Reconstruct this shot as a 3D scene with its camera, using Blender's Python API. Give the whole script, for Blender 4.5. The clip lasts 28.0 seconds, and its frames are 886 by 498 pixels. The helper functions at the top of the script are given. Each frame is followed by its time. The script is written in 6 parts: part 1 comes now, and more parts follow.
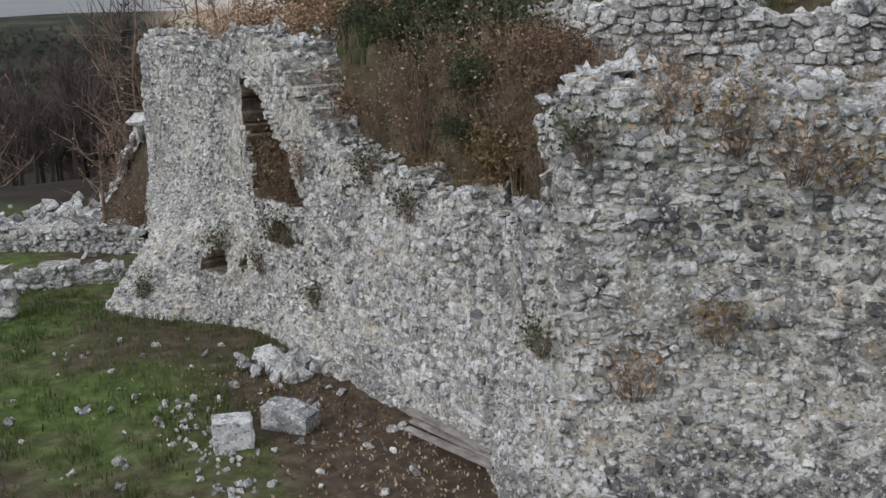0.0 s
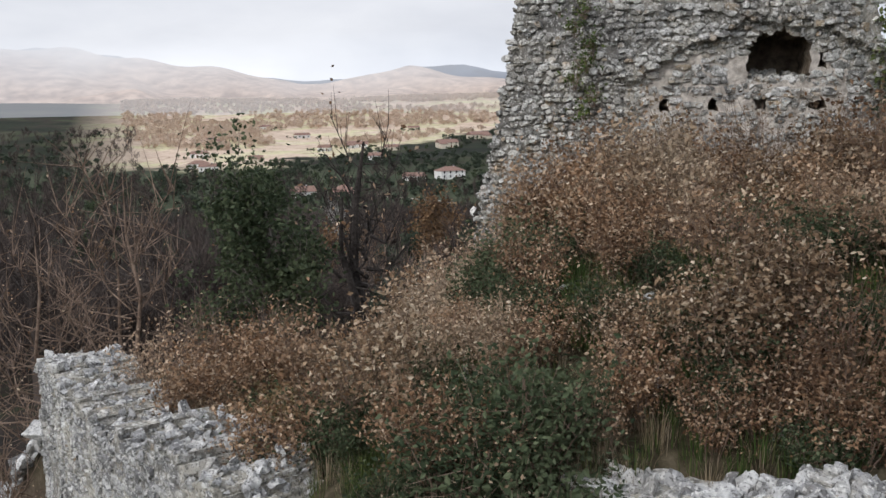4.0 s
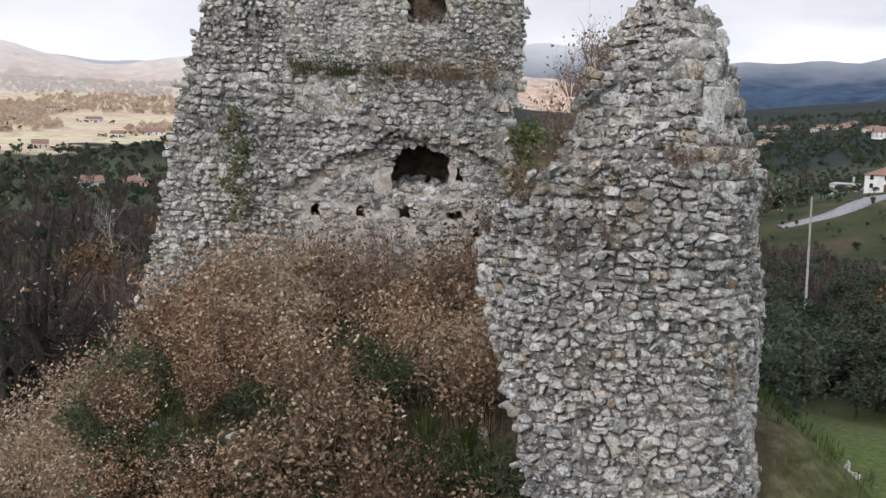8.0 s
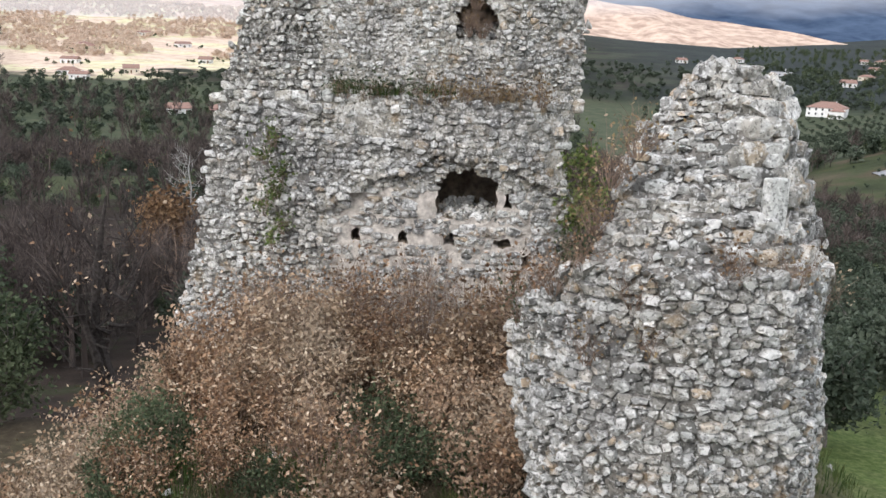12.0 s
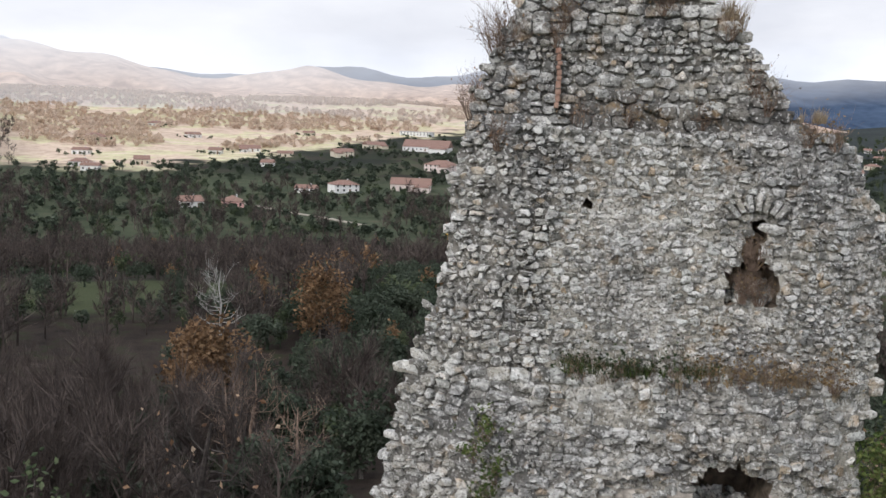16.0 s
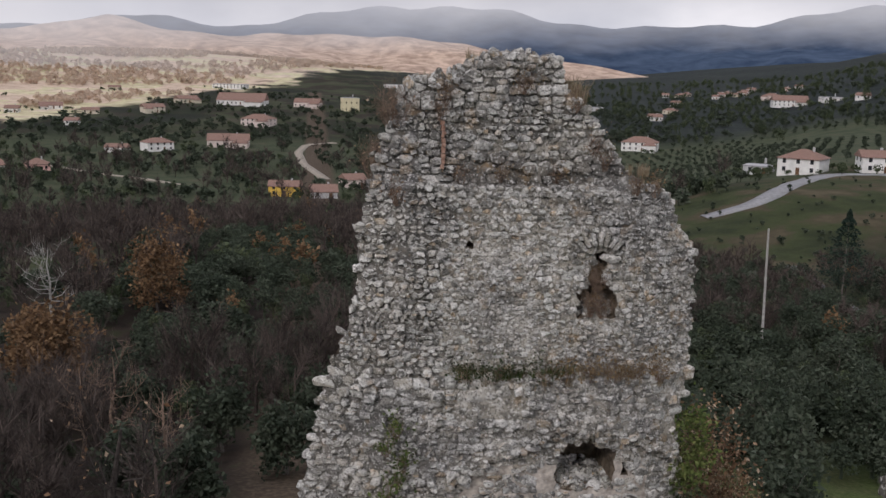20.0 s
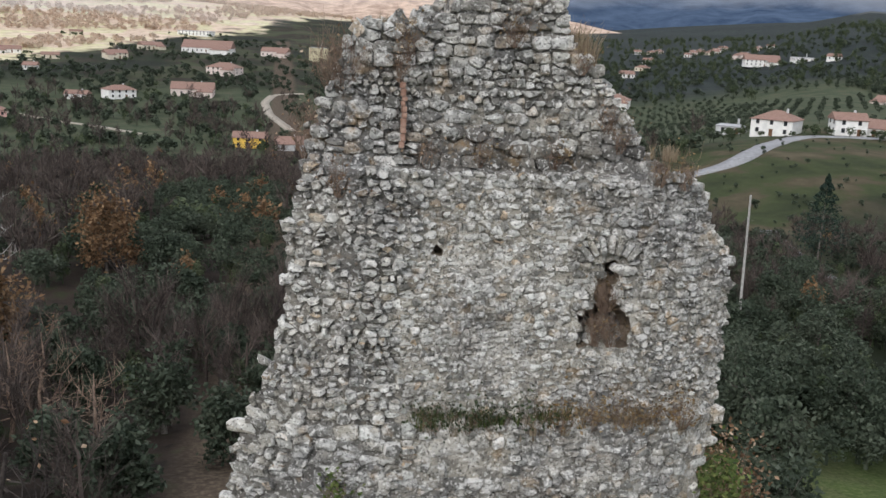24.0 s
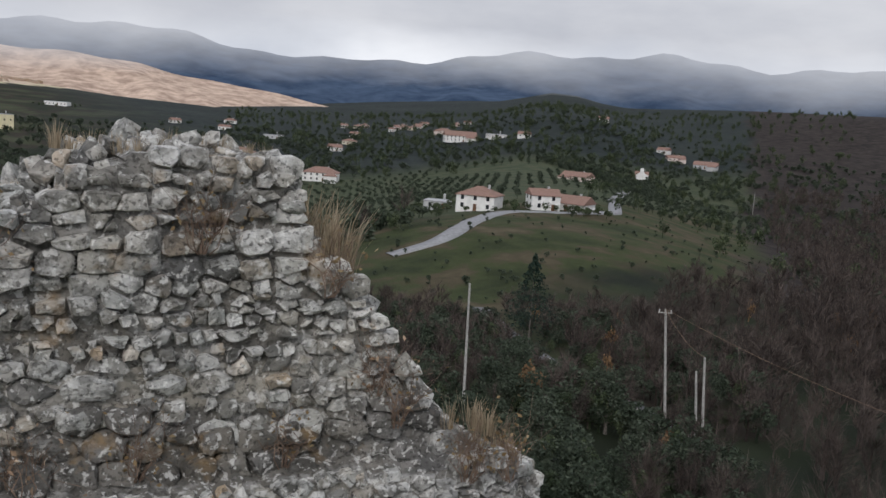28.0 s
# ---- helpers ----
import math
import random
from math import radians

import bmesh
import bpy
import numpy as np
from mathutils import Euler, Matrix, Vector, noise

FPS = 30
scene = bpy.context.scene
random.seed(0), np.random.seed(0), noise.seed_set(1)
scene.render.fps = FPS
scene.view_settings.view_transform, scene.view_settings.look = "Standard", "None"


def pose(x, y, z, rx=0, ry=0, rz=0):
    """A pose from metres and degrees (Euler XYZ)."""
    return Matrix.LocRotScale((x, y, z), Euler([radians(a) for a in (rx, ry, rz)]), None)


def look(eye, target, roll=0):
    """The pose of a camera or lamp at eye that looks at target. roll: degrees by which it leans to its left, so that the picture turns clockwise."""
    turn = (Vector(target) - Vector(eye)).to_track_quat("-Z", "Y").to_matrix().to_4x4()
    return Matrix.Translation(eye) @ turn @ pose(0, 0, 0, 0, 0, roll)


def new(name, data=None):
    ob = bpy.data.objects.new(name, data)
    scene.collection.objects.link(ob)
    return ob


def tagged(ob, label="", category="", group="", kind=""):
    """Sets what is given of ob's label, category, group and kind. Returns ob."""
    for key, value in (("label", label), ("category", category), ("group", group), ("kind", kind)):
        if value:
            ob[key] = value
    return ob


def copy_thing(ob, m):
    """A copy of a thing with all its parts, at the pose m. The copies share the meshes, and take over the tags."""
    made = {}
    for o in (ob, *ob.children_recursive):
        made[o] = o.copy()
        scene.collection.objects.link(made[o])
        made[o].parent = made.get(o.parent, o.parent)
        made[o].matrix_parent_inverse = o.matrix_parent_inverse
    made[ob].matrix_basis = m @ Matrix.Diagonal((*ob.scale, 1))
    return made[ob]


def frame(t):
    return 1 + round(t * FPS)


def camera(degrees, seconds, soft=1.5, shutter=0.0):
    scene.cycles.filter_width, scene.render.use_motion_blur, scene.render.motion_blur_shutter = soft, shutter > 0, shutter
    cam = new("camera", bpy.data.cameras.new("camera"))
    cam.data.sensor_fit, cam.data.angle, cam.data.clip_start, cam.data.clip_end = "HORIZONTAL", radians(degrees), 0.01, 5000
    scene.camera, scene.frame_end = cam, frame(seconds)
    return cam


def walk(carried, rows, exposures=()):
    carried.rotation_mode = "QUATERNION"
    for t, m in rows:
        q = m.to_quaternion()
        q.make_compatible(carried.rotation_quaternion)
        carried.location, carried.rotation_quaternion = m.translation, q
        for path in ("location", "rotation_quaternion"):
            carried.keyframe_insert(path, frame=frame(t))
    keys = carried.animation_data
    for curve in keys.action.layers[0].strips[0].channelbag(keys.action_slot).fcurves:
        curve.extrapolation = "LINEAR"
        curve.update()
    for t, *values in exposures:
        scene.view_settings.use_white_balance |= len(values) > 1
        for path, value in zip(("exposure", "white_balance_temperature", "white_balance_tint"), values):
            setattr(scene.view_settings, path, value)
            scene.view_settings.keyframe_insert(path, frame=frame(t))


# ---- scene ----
cam = camera(50.1, 28.0)
PATH = [
    (0, (2.078, -6.394, -5.478), (1.615, -4.507, -5.951), -1.2),
    (0.5, (1.83, -5.397, -5.493), (1.311, -3.52, -5.947), -1.0),
    (1, (1.538, -4.434, -5.184), (0.997, -2.555, -5.601), -0.8),
    (1.5, (1.216, -3.551, -4.698), (0.693, -1.66, -5.086), -1.1),
    (2, (0.939, -2.794, -4.021), (0.455, -0.884, -4.365), -0.3),
    (2.5, (0.705, -2.104, -3.138), (0.249, -0.184, -3.467), -0.3),
    (4.5, (-0.622, 0.05, -0.484), (-0.863, 2.02, -0.731), -1.8),
    (5, (-0.262, 0.293, -0.224), (-0.381, 2.276, -0.455), -2.7),
    (5.5, (0.265, 0.39, 0.077), (0.258, 2.369, -0.208), -2.4),
    (6, (0.814, 0.292, 0.464), (0.842, 2.274, 0.196), -1.7),
    (6.5, (1.389, 0.182, 0.858), (1.444, 2.164, 0.597), -1.4),
    (7, (1.966, 0.007, 1.166), (2.061, 1.988, 0.905), 0.1),
    (7.5, (2.51, -0.228, 1.401), (2.599, 1.752, 1.136), 0.6),
    (8, (2.923, -0.516, 1.548), (2.999, 1.462, 1.261), 1.7),
    (8.5, (3.215, -0.761, 1.568), (3.27, 1.215, 1.261), 2.4),
    (9, (3.386, -0.965, 1.675), (3.412, 1.008, 1.351), 2.5),
    (9.5, (3.518, -1.1, 1.852), (3.509, 0.871, 1.508), 2.2),
    (10, (3.622, -1.087, 2.181), (3.609, 0.88, 1.816), 2.2),
    (10.5, (3.654, -0.871, 2.557), (3.639, 1.087, 2.146), 2.2),
    (11, (3.68, -0.445, 2.872), (3.643, 1.506, 2.435), 2.6),
    (11.5, (3.709, 0.223, 3.167), (3.603, 2.169, 2.716), 2.0),
    (13.5, (2.566, 3.567, 4.636), (2.562, 5.534, 4.276), 4.6),
    (14, (1.923, 4.258, 4.901), (1.886, 6.227, 4.556), 4.7),
    (14.5, (1.203, 4.816, 5.157), (1.151, 6.789, 4.831), 4.7),
    (15, (0.45, 5.258, 5.454), (0.39, 7.232, 5.14), 4.1),
    (15.5, (-0.265, 5.59, 5.775), (-0.36, 7.566, 5.486), 3.2),
    (16, (-0.902, 5.687, 6.179), (-1.006, 7.667, 5.913), 2.3),
    (16.5, (-1.384, 5.546, 6.63), (-1.449, 7.529, 6.379), 1.1),
    (17, (-1.726, 5.195, 7.117), (-1.634, 7.177, 6.862), 1.4),
    (17.5, (-1.945, 4.753, 7.59), (-1.757, 6.727, 7.332), 0.9),
    (18, (-2.073, 4.184, 7.85), (-1.807, 6.149, 7.589), -0.0),
    (18.5, (-2.161, 3.555, 7.938), (-1.856, 5.505, 7.61), 1.2),
    (19, (-2.274, 3.083, 8.07), (-1.966, 5.037, 7.774), 1.6),
    (19.5, (-2.411, 2.766, 8.213), (-2.119, 4.718, 7.891), 1.6),
    (20, (-2.517, 2.56, 8.262), (-2.244, 4.508, 7.903), 1.5),
    (20.5, (-2.567, 2.449, 8.325), (-2.278, 4.389, 7.936), 2.2),
    (21, (-2.552, 2.55, 8.436), (-2.24, 4.481, 8.02), 2.4),
    (21.5, (-2.514, 2.884, 8.614), (-2.204, 4.809, 8.172), 2.5),
    (23.5, (-1.963, 6.197, 8.427), (-1.632, 8.113, 7.96), 2.8),
    (24, (-1.723, 7.387, 8.168), (-1.383, 9.306, 7.716), 2.8),
    (24.5, (-1.454, 8.654, 7.909), (-1.101, 10.577, 7.488), 3.1),
    (25, (-1.177, 9.913, 7.783), (-0.796, 11.843, 7.42), 2.9),
    (25.5, (-0.925, 10.928, 7.784), (-0.508, 12.854, 7.448), 2.6),
    (26, (-0.711, 11.65, 7.91), (-0.264, 13.578, 7.621), 3.0),
    (26.5, (-0.483, 12.276, 8.11), (0.087, 14.174, 7.843), 3.5),
    (27, (-0.282, 12.849, 8.338), (0.389, 14.716, 8.082), 3.5),
    (27.5, (-0.12, 13.422, 8.672), (0.681, 15.234, 8.399), 3.8),
    (28, (-0.031, 13.921, 9.089), (0.878, 15.682, 8.818), 4.3),
]
EXPOSURES = [(0.0, -0.1, 6250, 11), (2.0, 0.03, 6300, 11), (5.0, -0.08, 6400, 12), (8.0, 0.05, 6400, 13), (11.0, 0.48, 6350, 13), (13.5, 0.65, 6350, 12), (15.0, 0.57, 6350, 12), (17.0, -0.36, 6450, 13), (18.5, -0.46, 6500, 15), (21.5, -0.46, 6600, 18), (23.5, 0.13, 6400, 11), (26.0, 0.12, 6550, 11), (28.0, -0.38, 6400, 12)]
SKY_STRENGTH, SUN_STRENGTH = 0.116, 1.45
walk(cam, [(t, look(eye, target, roll)) for t, eye, target, roll in PATH], EXPOSURES)

# ---- sky and sun: bright overcast, a veiled low sun from behind and to the left ----
world = bpy.data.worlds.new("overcast_sky")
scene.world = world
world.use_nodes = True
wn, wl = world.node_tree.nodes, world.node_tree.links
sky = wn.new("ShaderNodeTexSky")
sky.sky_type = "NISHITA"
sky.sun_disc = False
sky.sun_elevation, sky.sun_rotation = radians(34), radians(215)
sky.air_density, sky.dust_density = 1.0, 2.5
cloud_noise = wn.new("ShaderNodeTexNoise")
cloud_noise.inputs["Scale"].default_value = 2.6
cloud_noise.inputs["Detail"].default_value = 7
cloud_noise.inputs["Roughness"].default_value = 0.55
cloud_ramp = wn.new("ShaderNodeValToRGB")
cloud_ramp.color_ramp.elements[0].position = 0.33
cloud_ramp.color_ramp.elements[0].color = (6.0, 6.7, 7.9, 1)
cloud_ramp.color_ramp.elements[1].position = 0.62
cloud_ramp.color_ramp.elements[1].color = (12.6, 12.9, 13.3, 1)
wl.new(cloud_noise.outputs["Fac"], cloud_ramp.inputs["Fac"])
sky_mix = wn.new("ShaderNodeMix")
sky_mix.data_type = "RGBA"
sky_mix.inputs[0].default_value = 0.9
wl.new(sky.outputs[0], sky_mix.inputs[6])
wl.new(cloud_ramp.outputs[0], sky_mix.inputs[7])
wl.new(sky_mix.outputs[2], wn["Background"].inputs["Color"])
wn["Background"].inputs["Strength"].default_value = SKY_STRENGTH
sun = new("sun", bpy.data.lights.new("sun", "SUN"))
sun.data.energy, sun.data.angle, sun.data.color = SUN_STRENGTH, radians(14), (1.0, 0.97, 0.93)
sun.matrix_world = look((-30, -42, 36), (0, 0, 0))


# ---- materials ----
def nodes_of(name, rough=0.9, spec=0.25):
    m = bpy.data.materials.new(name)
    m.use_nodes = True
    b = m.node_tree.nodes["Principled BSDF"]
    b.inputs["Roughness"].default_value = rough
    b.inputs["Specular IOR Level"].default_value = spec
    return m, m.node_tree.nodes, m.node_tree.links, b


def coords(n, l, scale=(1, 1, 1)):
    g = n.new("ShaderNodeNewGeometry")
    mp = n.new("ShaderNodeMapping")
    mp.inputs["Scale"].default_value = scale
    l.new(g.outputs["Position"], mp.inputs["Vector"])
    return mp.outputs[0]


def noise_node(n, l, vec, scale, detail=5, rough=0.6):
    t = n.new("ShaderNodeTexNoise")
    t.inputs["Scale"].default_value, t.inputs["Detail"].default_value, t.inputs["Roughness"].default_value = scale, detail, rough
    l.new(vec, t.inputs["Vector"])
    return t.outputs["Fac"]


def ramp(n, l, fac, stops):
    r = n.new("ShaderNodeValToRGB")
    e = r.color_ramp.elements
    while len(e) < len(stops):
        e.new(0.5)
    for el, (p, c) in zip(e, stops):
        el.position, el.color = p, (*c, 1)
    l.new(fac, r.inputs["Fac"])
    return r.outputs["Color"]


def mixed(n, l, fac, a, b, blend="MIX"):
    m = n.new("ShaderNodeMix")
    m.data_type, m.blend_type = "RGBA", blend
    if isinstance(fac, float):
        m.inputs[0].default_value = fac
    else:
        l.new(fac, m.inputs[0])
    for slot, v in ((6, a), (7, b)):
        if isinstance(v, tuple):
            m.inputs[slot].default_value = (*v, 1)
        else:
            l.new(v, m.inputs[slot])
    return m.outputs[2]


def scaled(n, l, v, low, high, a=0.0, b=1.0):
    m = n.new("ShaderNodeMapRange")
    m.inputs[1].default_value, m.inputs[2].default_value, m.inputs[3].default_value, m.inputs[4].default_value = low, high, a, b
    l.new(v, m.inputs[0])
    return m.outputs[0]


def bumped(n, l, b, height, strength=0.5, distance=0.02):
    k = n.new("ShaderNodeBump")
    k.inputs["Strength"].default_value, k.inputs["Distance"].default_value = strength, distance
    l.new(height, k.inputs["Height"])
    l.new(k.outputs[0], b.inputs["Normal"])


def piece_random(n, single):
    if single:
        return n.new("ShaderNodeObjectInfo").outputs["Random"]
    return n.new("ShaderNodeNewGeometry").outputs["Random Per Island"]


def stone_material(name, single, tones, lichen=0.66, warm=0.45, lime=1.0, stain=0.6):
    """Weathered limestone: tone by piece, soft grey and black lichen, lime smears, fine pitting."""
    m, n, l, b = nodes_of(name, 0.93, 0.2)
    v = coords(n, l)
    rnd = piece_random(n, single)
    base = ramp(n, l, rnd, tones)
    patch = noise_node(n, l, v, 0.5, 5, 0.6)
    base = mixed(n, l, scaled(n, l, patch, 0.47, 0.6, 0, stain), base, (0.16, 0.158, 0.16))
    smear = noise_node(n, l, v, 0.9, 6, 0.62)
    base = mixed(n, l, scaled(n, l, smear, 0.5, 0.62, 0, 0.42 * lime), base, (0.64, 0.605, 0.535))
    fine = noise_node(n, l, v, 5.5, 5, 0.55)
    base = mixed(n, l, scaled(n, l, fine, 0.48, 0.59, 0, lichen), base, (0.1, 0.098, 0.09))
    pale = noise_node(n, l, coords(n, l, (1, 1, 1.3)), 4.1, 5, 0.55)
    base = mixed(n, l, scaled(n, l, pale, 0.54, 0.63, 0, 0.5 * lime), base, (0.74, 0.73, 0.7))
    speck = noise_node(n, l, v, 23, 3, 0.55)
    base = mixed(n, l, scaled(n, l, speck, 0.55, 0.63, 0, 0.66), base, (0.05, 0.047, 0.042))
    chip = noise_node(n, l, v, 16, 4, 0.55)
    base = mixed(n, l, scaled(n, l, chip, 0.56, 0.63, 0, 0.6), base, (0.84, 0.83, 0.79))
    ochre = noise_node(n, l, v, 2.1, 4, 0.6)
    base = mixed(n, l, scaled(n, l, ochre, 0.6, 0.72, 0, warm), base, (0.38, 0.25, 0.12))
    l.new(base, b.inputs["Base Color"])
    bumped(n, l, b, noise_node(n, l, v, 13, 6, 0.64), 1.0, 0.075)
    return m


GREYS = [(0.0, (0.13, 0.127, 0.115)), (0.2, (0.27, 0.265, 0.24)), (0.36, (0.4, 0.375, 0.32)), (0.5, (0.47, 0.465, 0.435)), (0.62, (0.5, 0.505, 0.47)), (0.76, (0.62, 0.605, 0.57)), (0.86, (0.72, 0.705, 0.665)), (0.91, (0.31, 0.27, 0.21)), (0.96, (0.52, 0.4, 0.27)), (1.0, (0.76, 0.745, 0.7))]
PALES = [(0.0, (0.16, 0.159, 0.163)), (0.3, (0.39, 0.387, 0.385)), (0.65, (0.59, 0.583, 0.572)), (1.0, (0.8, 0.793, 0.775))]
GREYS = [(p, tuple(min(0.82, 1.12 * v) for v in c)) for p, c in GREYS]
AGED = [(p, tuple((0.66 + 0.34 * p) * v for v in c)) for p, c in GREYS]
aged_one = stone_material("lichened_limestone_piece", True, AGED, 0.52, 0.6, 1.25)
aged_many = stone_material("lichened_limestone", False, AGED, 0.52, 0.6, 1.25)
stone_one = stone_material("weathered_limestone_piece", True, GREYS, 0.45, 0.45, 1.4)
stone_many = stone_material("weathered_limestone", False, GREYS, 0.45, 0.45, 1.4)
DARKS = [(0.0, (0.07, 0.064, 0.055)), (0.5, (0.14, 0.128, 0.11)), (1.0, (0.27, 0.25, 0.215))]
dark_one = stone_material("lichened_and_dimmed_limestone_piece", True, DARKS, 0.6, 0.7, 0.3)
dark_many = stone_material("lichened_and_dimmed_limestone", False, DARKS, 0.6, 0.7, 0.3)
STAINED = [(0.0, (0.085, 0.083, 0.09)), (0.5, (0.2, 0.196, 0.204)), (1.0, (0.44, 0.43, 0.425))]
stained_one = stone_material("stained_limestone_piece", True, STAINED, 0.5, 0.1, 0.9, 0.5)
stained_many = stone_material("stained_limestone", False, STAINED, 0.5, 0.1, 0.9, 0.5)
pale_one = stone_material("pale_limestone_piece", True, PALES, 0.42, 0.1, 1.25, 0.62)
pale_many = stone_material("pale_limestone", False, PALES, 0.42, 0.1, 1.25, 0.62)


def plain_rough(name, low, high, scale, bump=0.5, distance=0.02, third=None, stretch=(1, 1, 1), rough=0.95):
    m, n, l, b = nodes_of(name, rough, 0.15)
    v = coords(n, l, stretch)
    c = ramp(n, l, noise_node(n, l, v, scale, 6, 0.58), [(0.34, low), (0.64, high)])
    if third:
        c = mixed(n, l, scaled(n, l, noise_node(n, l, v, scale * 0.17, 3), 0.48, 0.62), c, third)
    l.new(c, b.inputs["Base Color"])
    bumped(n, l, b, noise_node(n, l, v, scale * 3, 6, 0.7), bump, distance)
    return m


mortar = stone_material("lime_mortar_core", False, [(0.0, (0.36, 0.335, 0.285)), (1.0, (0.45, 0.42, 0.36))], 0.55, 0.5, 1.1)
old_mortar = stone_material("weathered_mortar_core", False, [(0.0, (0.17, 0.158, 0.138)), (1.0, (0.24, 0.222, 0.195))], 0.6, 0.5, 0.6)
plaster = plain_rough("old_lime_plaster", (0.34, 0.3, 0.26), (0.72, 0.66, 0.585), 6, 1.0, 0.07)
bark = plain_rough("grey_bark", (0.07, 0.06, 0.052), (0.2, 0.18, 0.16), 9, 0.6)
dark_bark = plain_rough("dark_bark", (0.025, 0.021, 0.019), (0.07, 0.06, 0.054), 9, 0.6)
twig_mat = plain_rough("dry_twigs", (0.1, 0.068, 0.05), (0.26, 0.19, 0.145), 5, 0.2)
concrete = plain_rough("pole_concrete", (0.26, 0.25, 0.235), (0.4, 0.39, 0.365), 4, 0.2)
plank_wood = plain_rough("weathered_planks", (0.16, 0.14, 0.125), (0.34, 0.31, 0.29), 4, 0.4, 0.01, None, (1, 1, 6))
asphalt = plain_rough("pale_asphalt", (0.2, 0.2, 0.205), (0.3, 0.3, 0.31), 1.2, 0.2)
lane_tar = plain_rough("worn_lane_tar", (0.09, 0.09, 0.092), (0.16, 0.16, 0.163), 1.2, 0.2)
track = plain_rough("dirt_track", (0.24, 0.21, 0.17), (0.36, 0.32, 0.27), 1.0, 0.2)
# brown earth, also used as painted shade inside recesses
shaded_earth_core = plain_rough("shaded_earthy_wall_core", (0.1, 0.08, 0.06), (0.3, 0.24, 0.18), 5, 1.0, 0.08)
brick_mat = plain_rough("red_brick", (0.22, 0.12, 0.085), (0.4, 0.27, 0.21), 8, 0.5)


def leaf_material(name, stops, translucent=0.25, rough=0.7):
    m, n, l, b = nodes_of(name, rough, 0.2)
    c = ramp(n, l, n.new("ShaderNodeNewGeometry").outputs["Random Per Island"], stops)
    tint = noise_node(n, l, coords(n, l), 0.6, 3)
    c = mixed(n, l, scaled(n, l, tint, 0.4, 0.65, 0, 0.35), c, tuple(0.5 * v for v in stops[0][1]))
    crown = noise_node(n, l, coords(n, l), 0.21, 2)
    c = mixed(n, l, scaled(n, l, crown, 0.5, 0.62, 0, 0.4), c, tuple(0.8 * v for v in stops[-1][1]))
    c = mixed(n, l, scaled(n, l, crown, 0.48, 0.36, 0, 0.5), c, stops[0][1])
    l.new(c, b.inputs["Base Color"])
    tr = n.new("ShaderNodeBsdfTranslucent")
    l.new(c, tr.inputs["Color"])
    mx = n.new("ShaderNodeMixShader")
    mx.inputs[0].default_value = translucent
    l.new(b.outputs[0], mx.inputs[1])
    l.new(tr.outputs[0], mx.inputs[2])
    l.new(mx.outputs[0], n["Material Output"].inputs["Surface"])
    return m


oak_leaf = leaf_material("dry_oak_leaves", [(0, (0.075, 0.042, 0.025)), (0.4, (0.22, 0.125, 0.068)), (0.75, (0.43, 0.275, 0.165)), (1, (0.7, 0.56, 0.41))])
tan_leaf = leaf_material("tan_oak_leaves", [(0, (0.085, 0.055, 0.034)), (0.4, (0.24, 0.155, 0.092)), (0.75, (0.44, 0.315, 0.2)), (1, (0.74, 0.63, 0.48))])
ochre_leaf = leaf_material("ochre_leaves", [(0, (0.11, 0.072, 0.03)), (0.5, (0.24, 0.155, 0.075)), (1, (0.4, 0.31, 0.18))])
green_leaf = leaf_material("evergreen_leaves", [(0, (0.028, 0.042, 0.021)), (0.6, (0.064, 0.087, 0.042)), (1, (0.14, 0.165, 0.09))])
bright_leaf = leaf_material("ivy_leaves", [(0, (0.05, 0.08, 0.02)), (0.6, (0.12, 0.17, 0.045)), (1, (0.26, 0.28, 0.1))])
olive_leaf = leaf_material("olive_foliage", [(0, (0.028, 0.04, 0.025)), (0.6, (0.052, 0.069, 0.044)), (1, (0.11, 0.13, 0.092))])
pine_leaf = leaf_material("pine_needles", [(0, (0.012, 0.026, 0.02)), (0.6, (0.028, 0.05, 0.036)), (1, (0.05, 0.08, 0.055))])
bare_leaf = leaf_material("bare_twig_crowns", [(0, (0.036, 0.028, 0.025)), (0.6, (0.07, 0.054, 0.046)), (1, (0.16, 0.128, 0.112))], 0.1)
rust_leaf = leaf_material("rusty_crowns", [(0, (0.09, 0.052, 0.029)), (0.6, (0.2, 0.118, 0.06)), (1, (0.33, 0.215, 0.12))])
# bleached tones carry the sunlight of the far hills in their colour
hill_leaf = leaf_material("sun_painted_bare_woods", [(0, (0.6, 0.48, 0.38)), (0.6, (0.66, 0.53, 0.425)), (1, (0.7, 0.59, 0.48))], 0.6)
straw = leaf_material("dry_straw", [(0, (0.2, 0.15, 0.09)), (0.5, (0.33, 0.26, 0.17)), (1, (0.48, 0.4, 0.29))])
grass_leaf = leaf_material("grass_blades", [(0, (0.035, 0.06, 0.016)), (0.6, (0.075, 0.12, 0.03)), (1, (0.19, 0.2, 0.08))])


# ---- shape of the land ----
RIM = [(-13.2, 19.6), (-11.6, 17.6), (-10.4, 16.5), (-7.5, 13.8), (-3.6, 10.5), (0.1, 6.9), (0.9, 4.9), (1.4, 4.5), (4.4, 4.4), (9.0, 5.4),
       (11.5, 11.0), (10.5, 20.0), (8.0, 25.0), (-3.0, 26.0), (-9.0, 25.0)]
WALLED = 9  # the first sides of the rim are held by masonry


def ss(a, b, v):
    k = np.clip((v - a) / (b - a), 0, 1)
    return k * k * (3 - 2 * k)


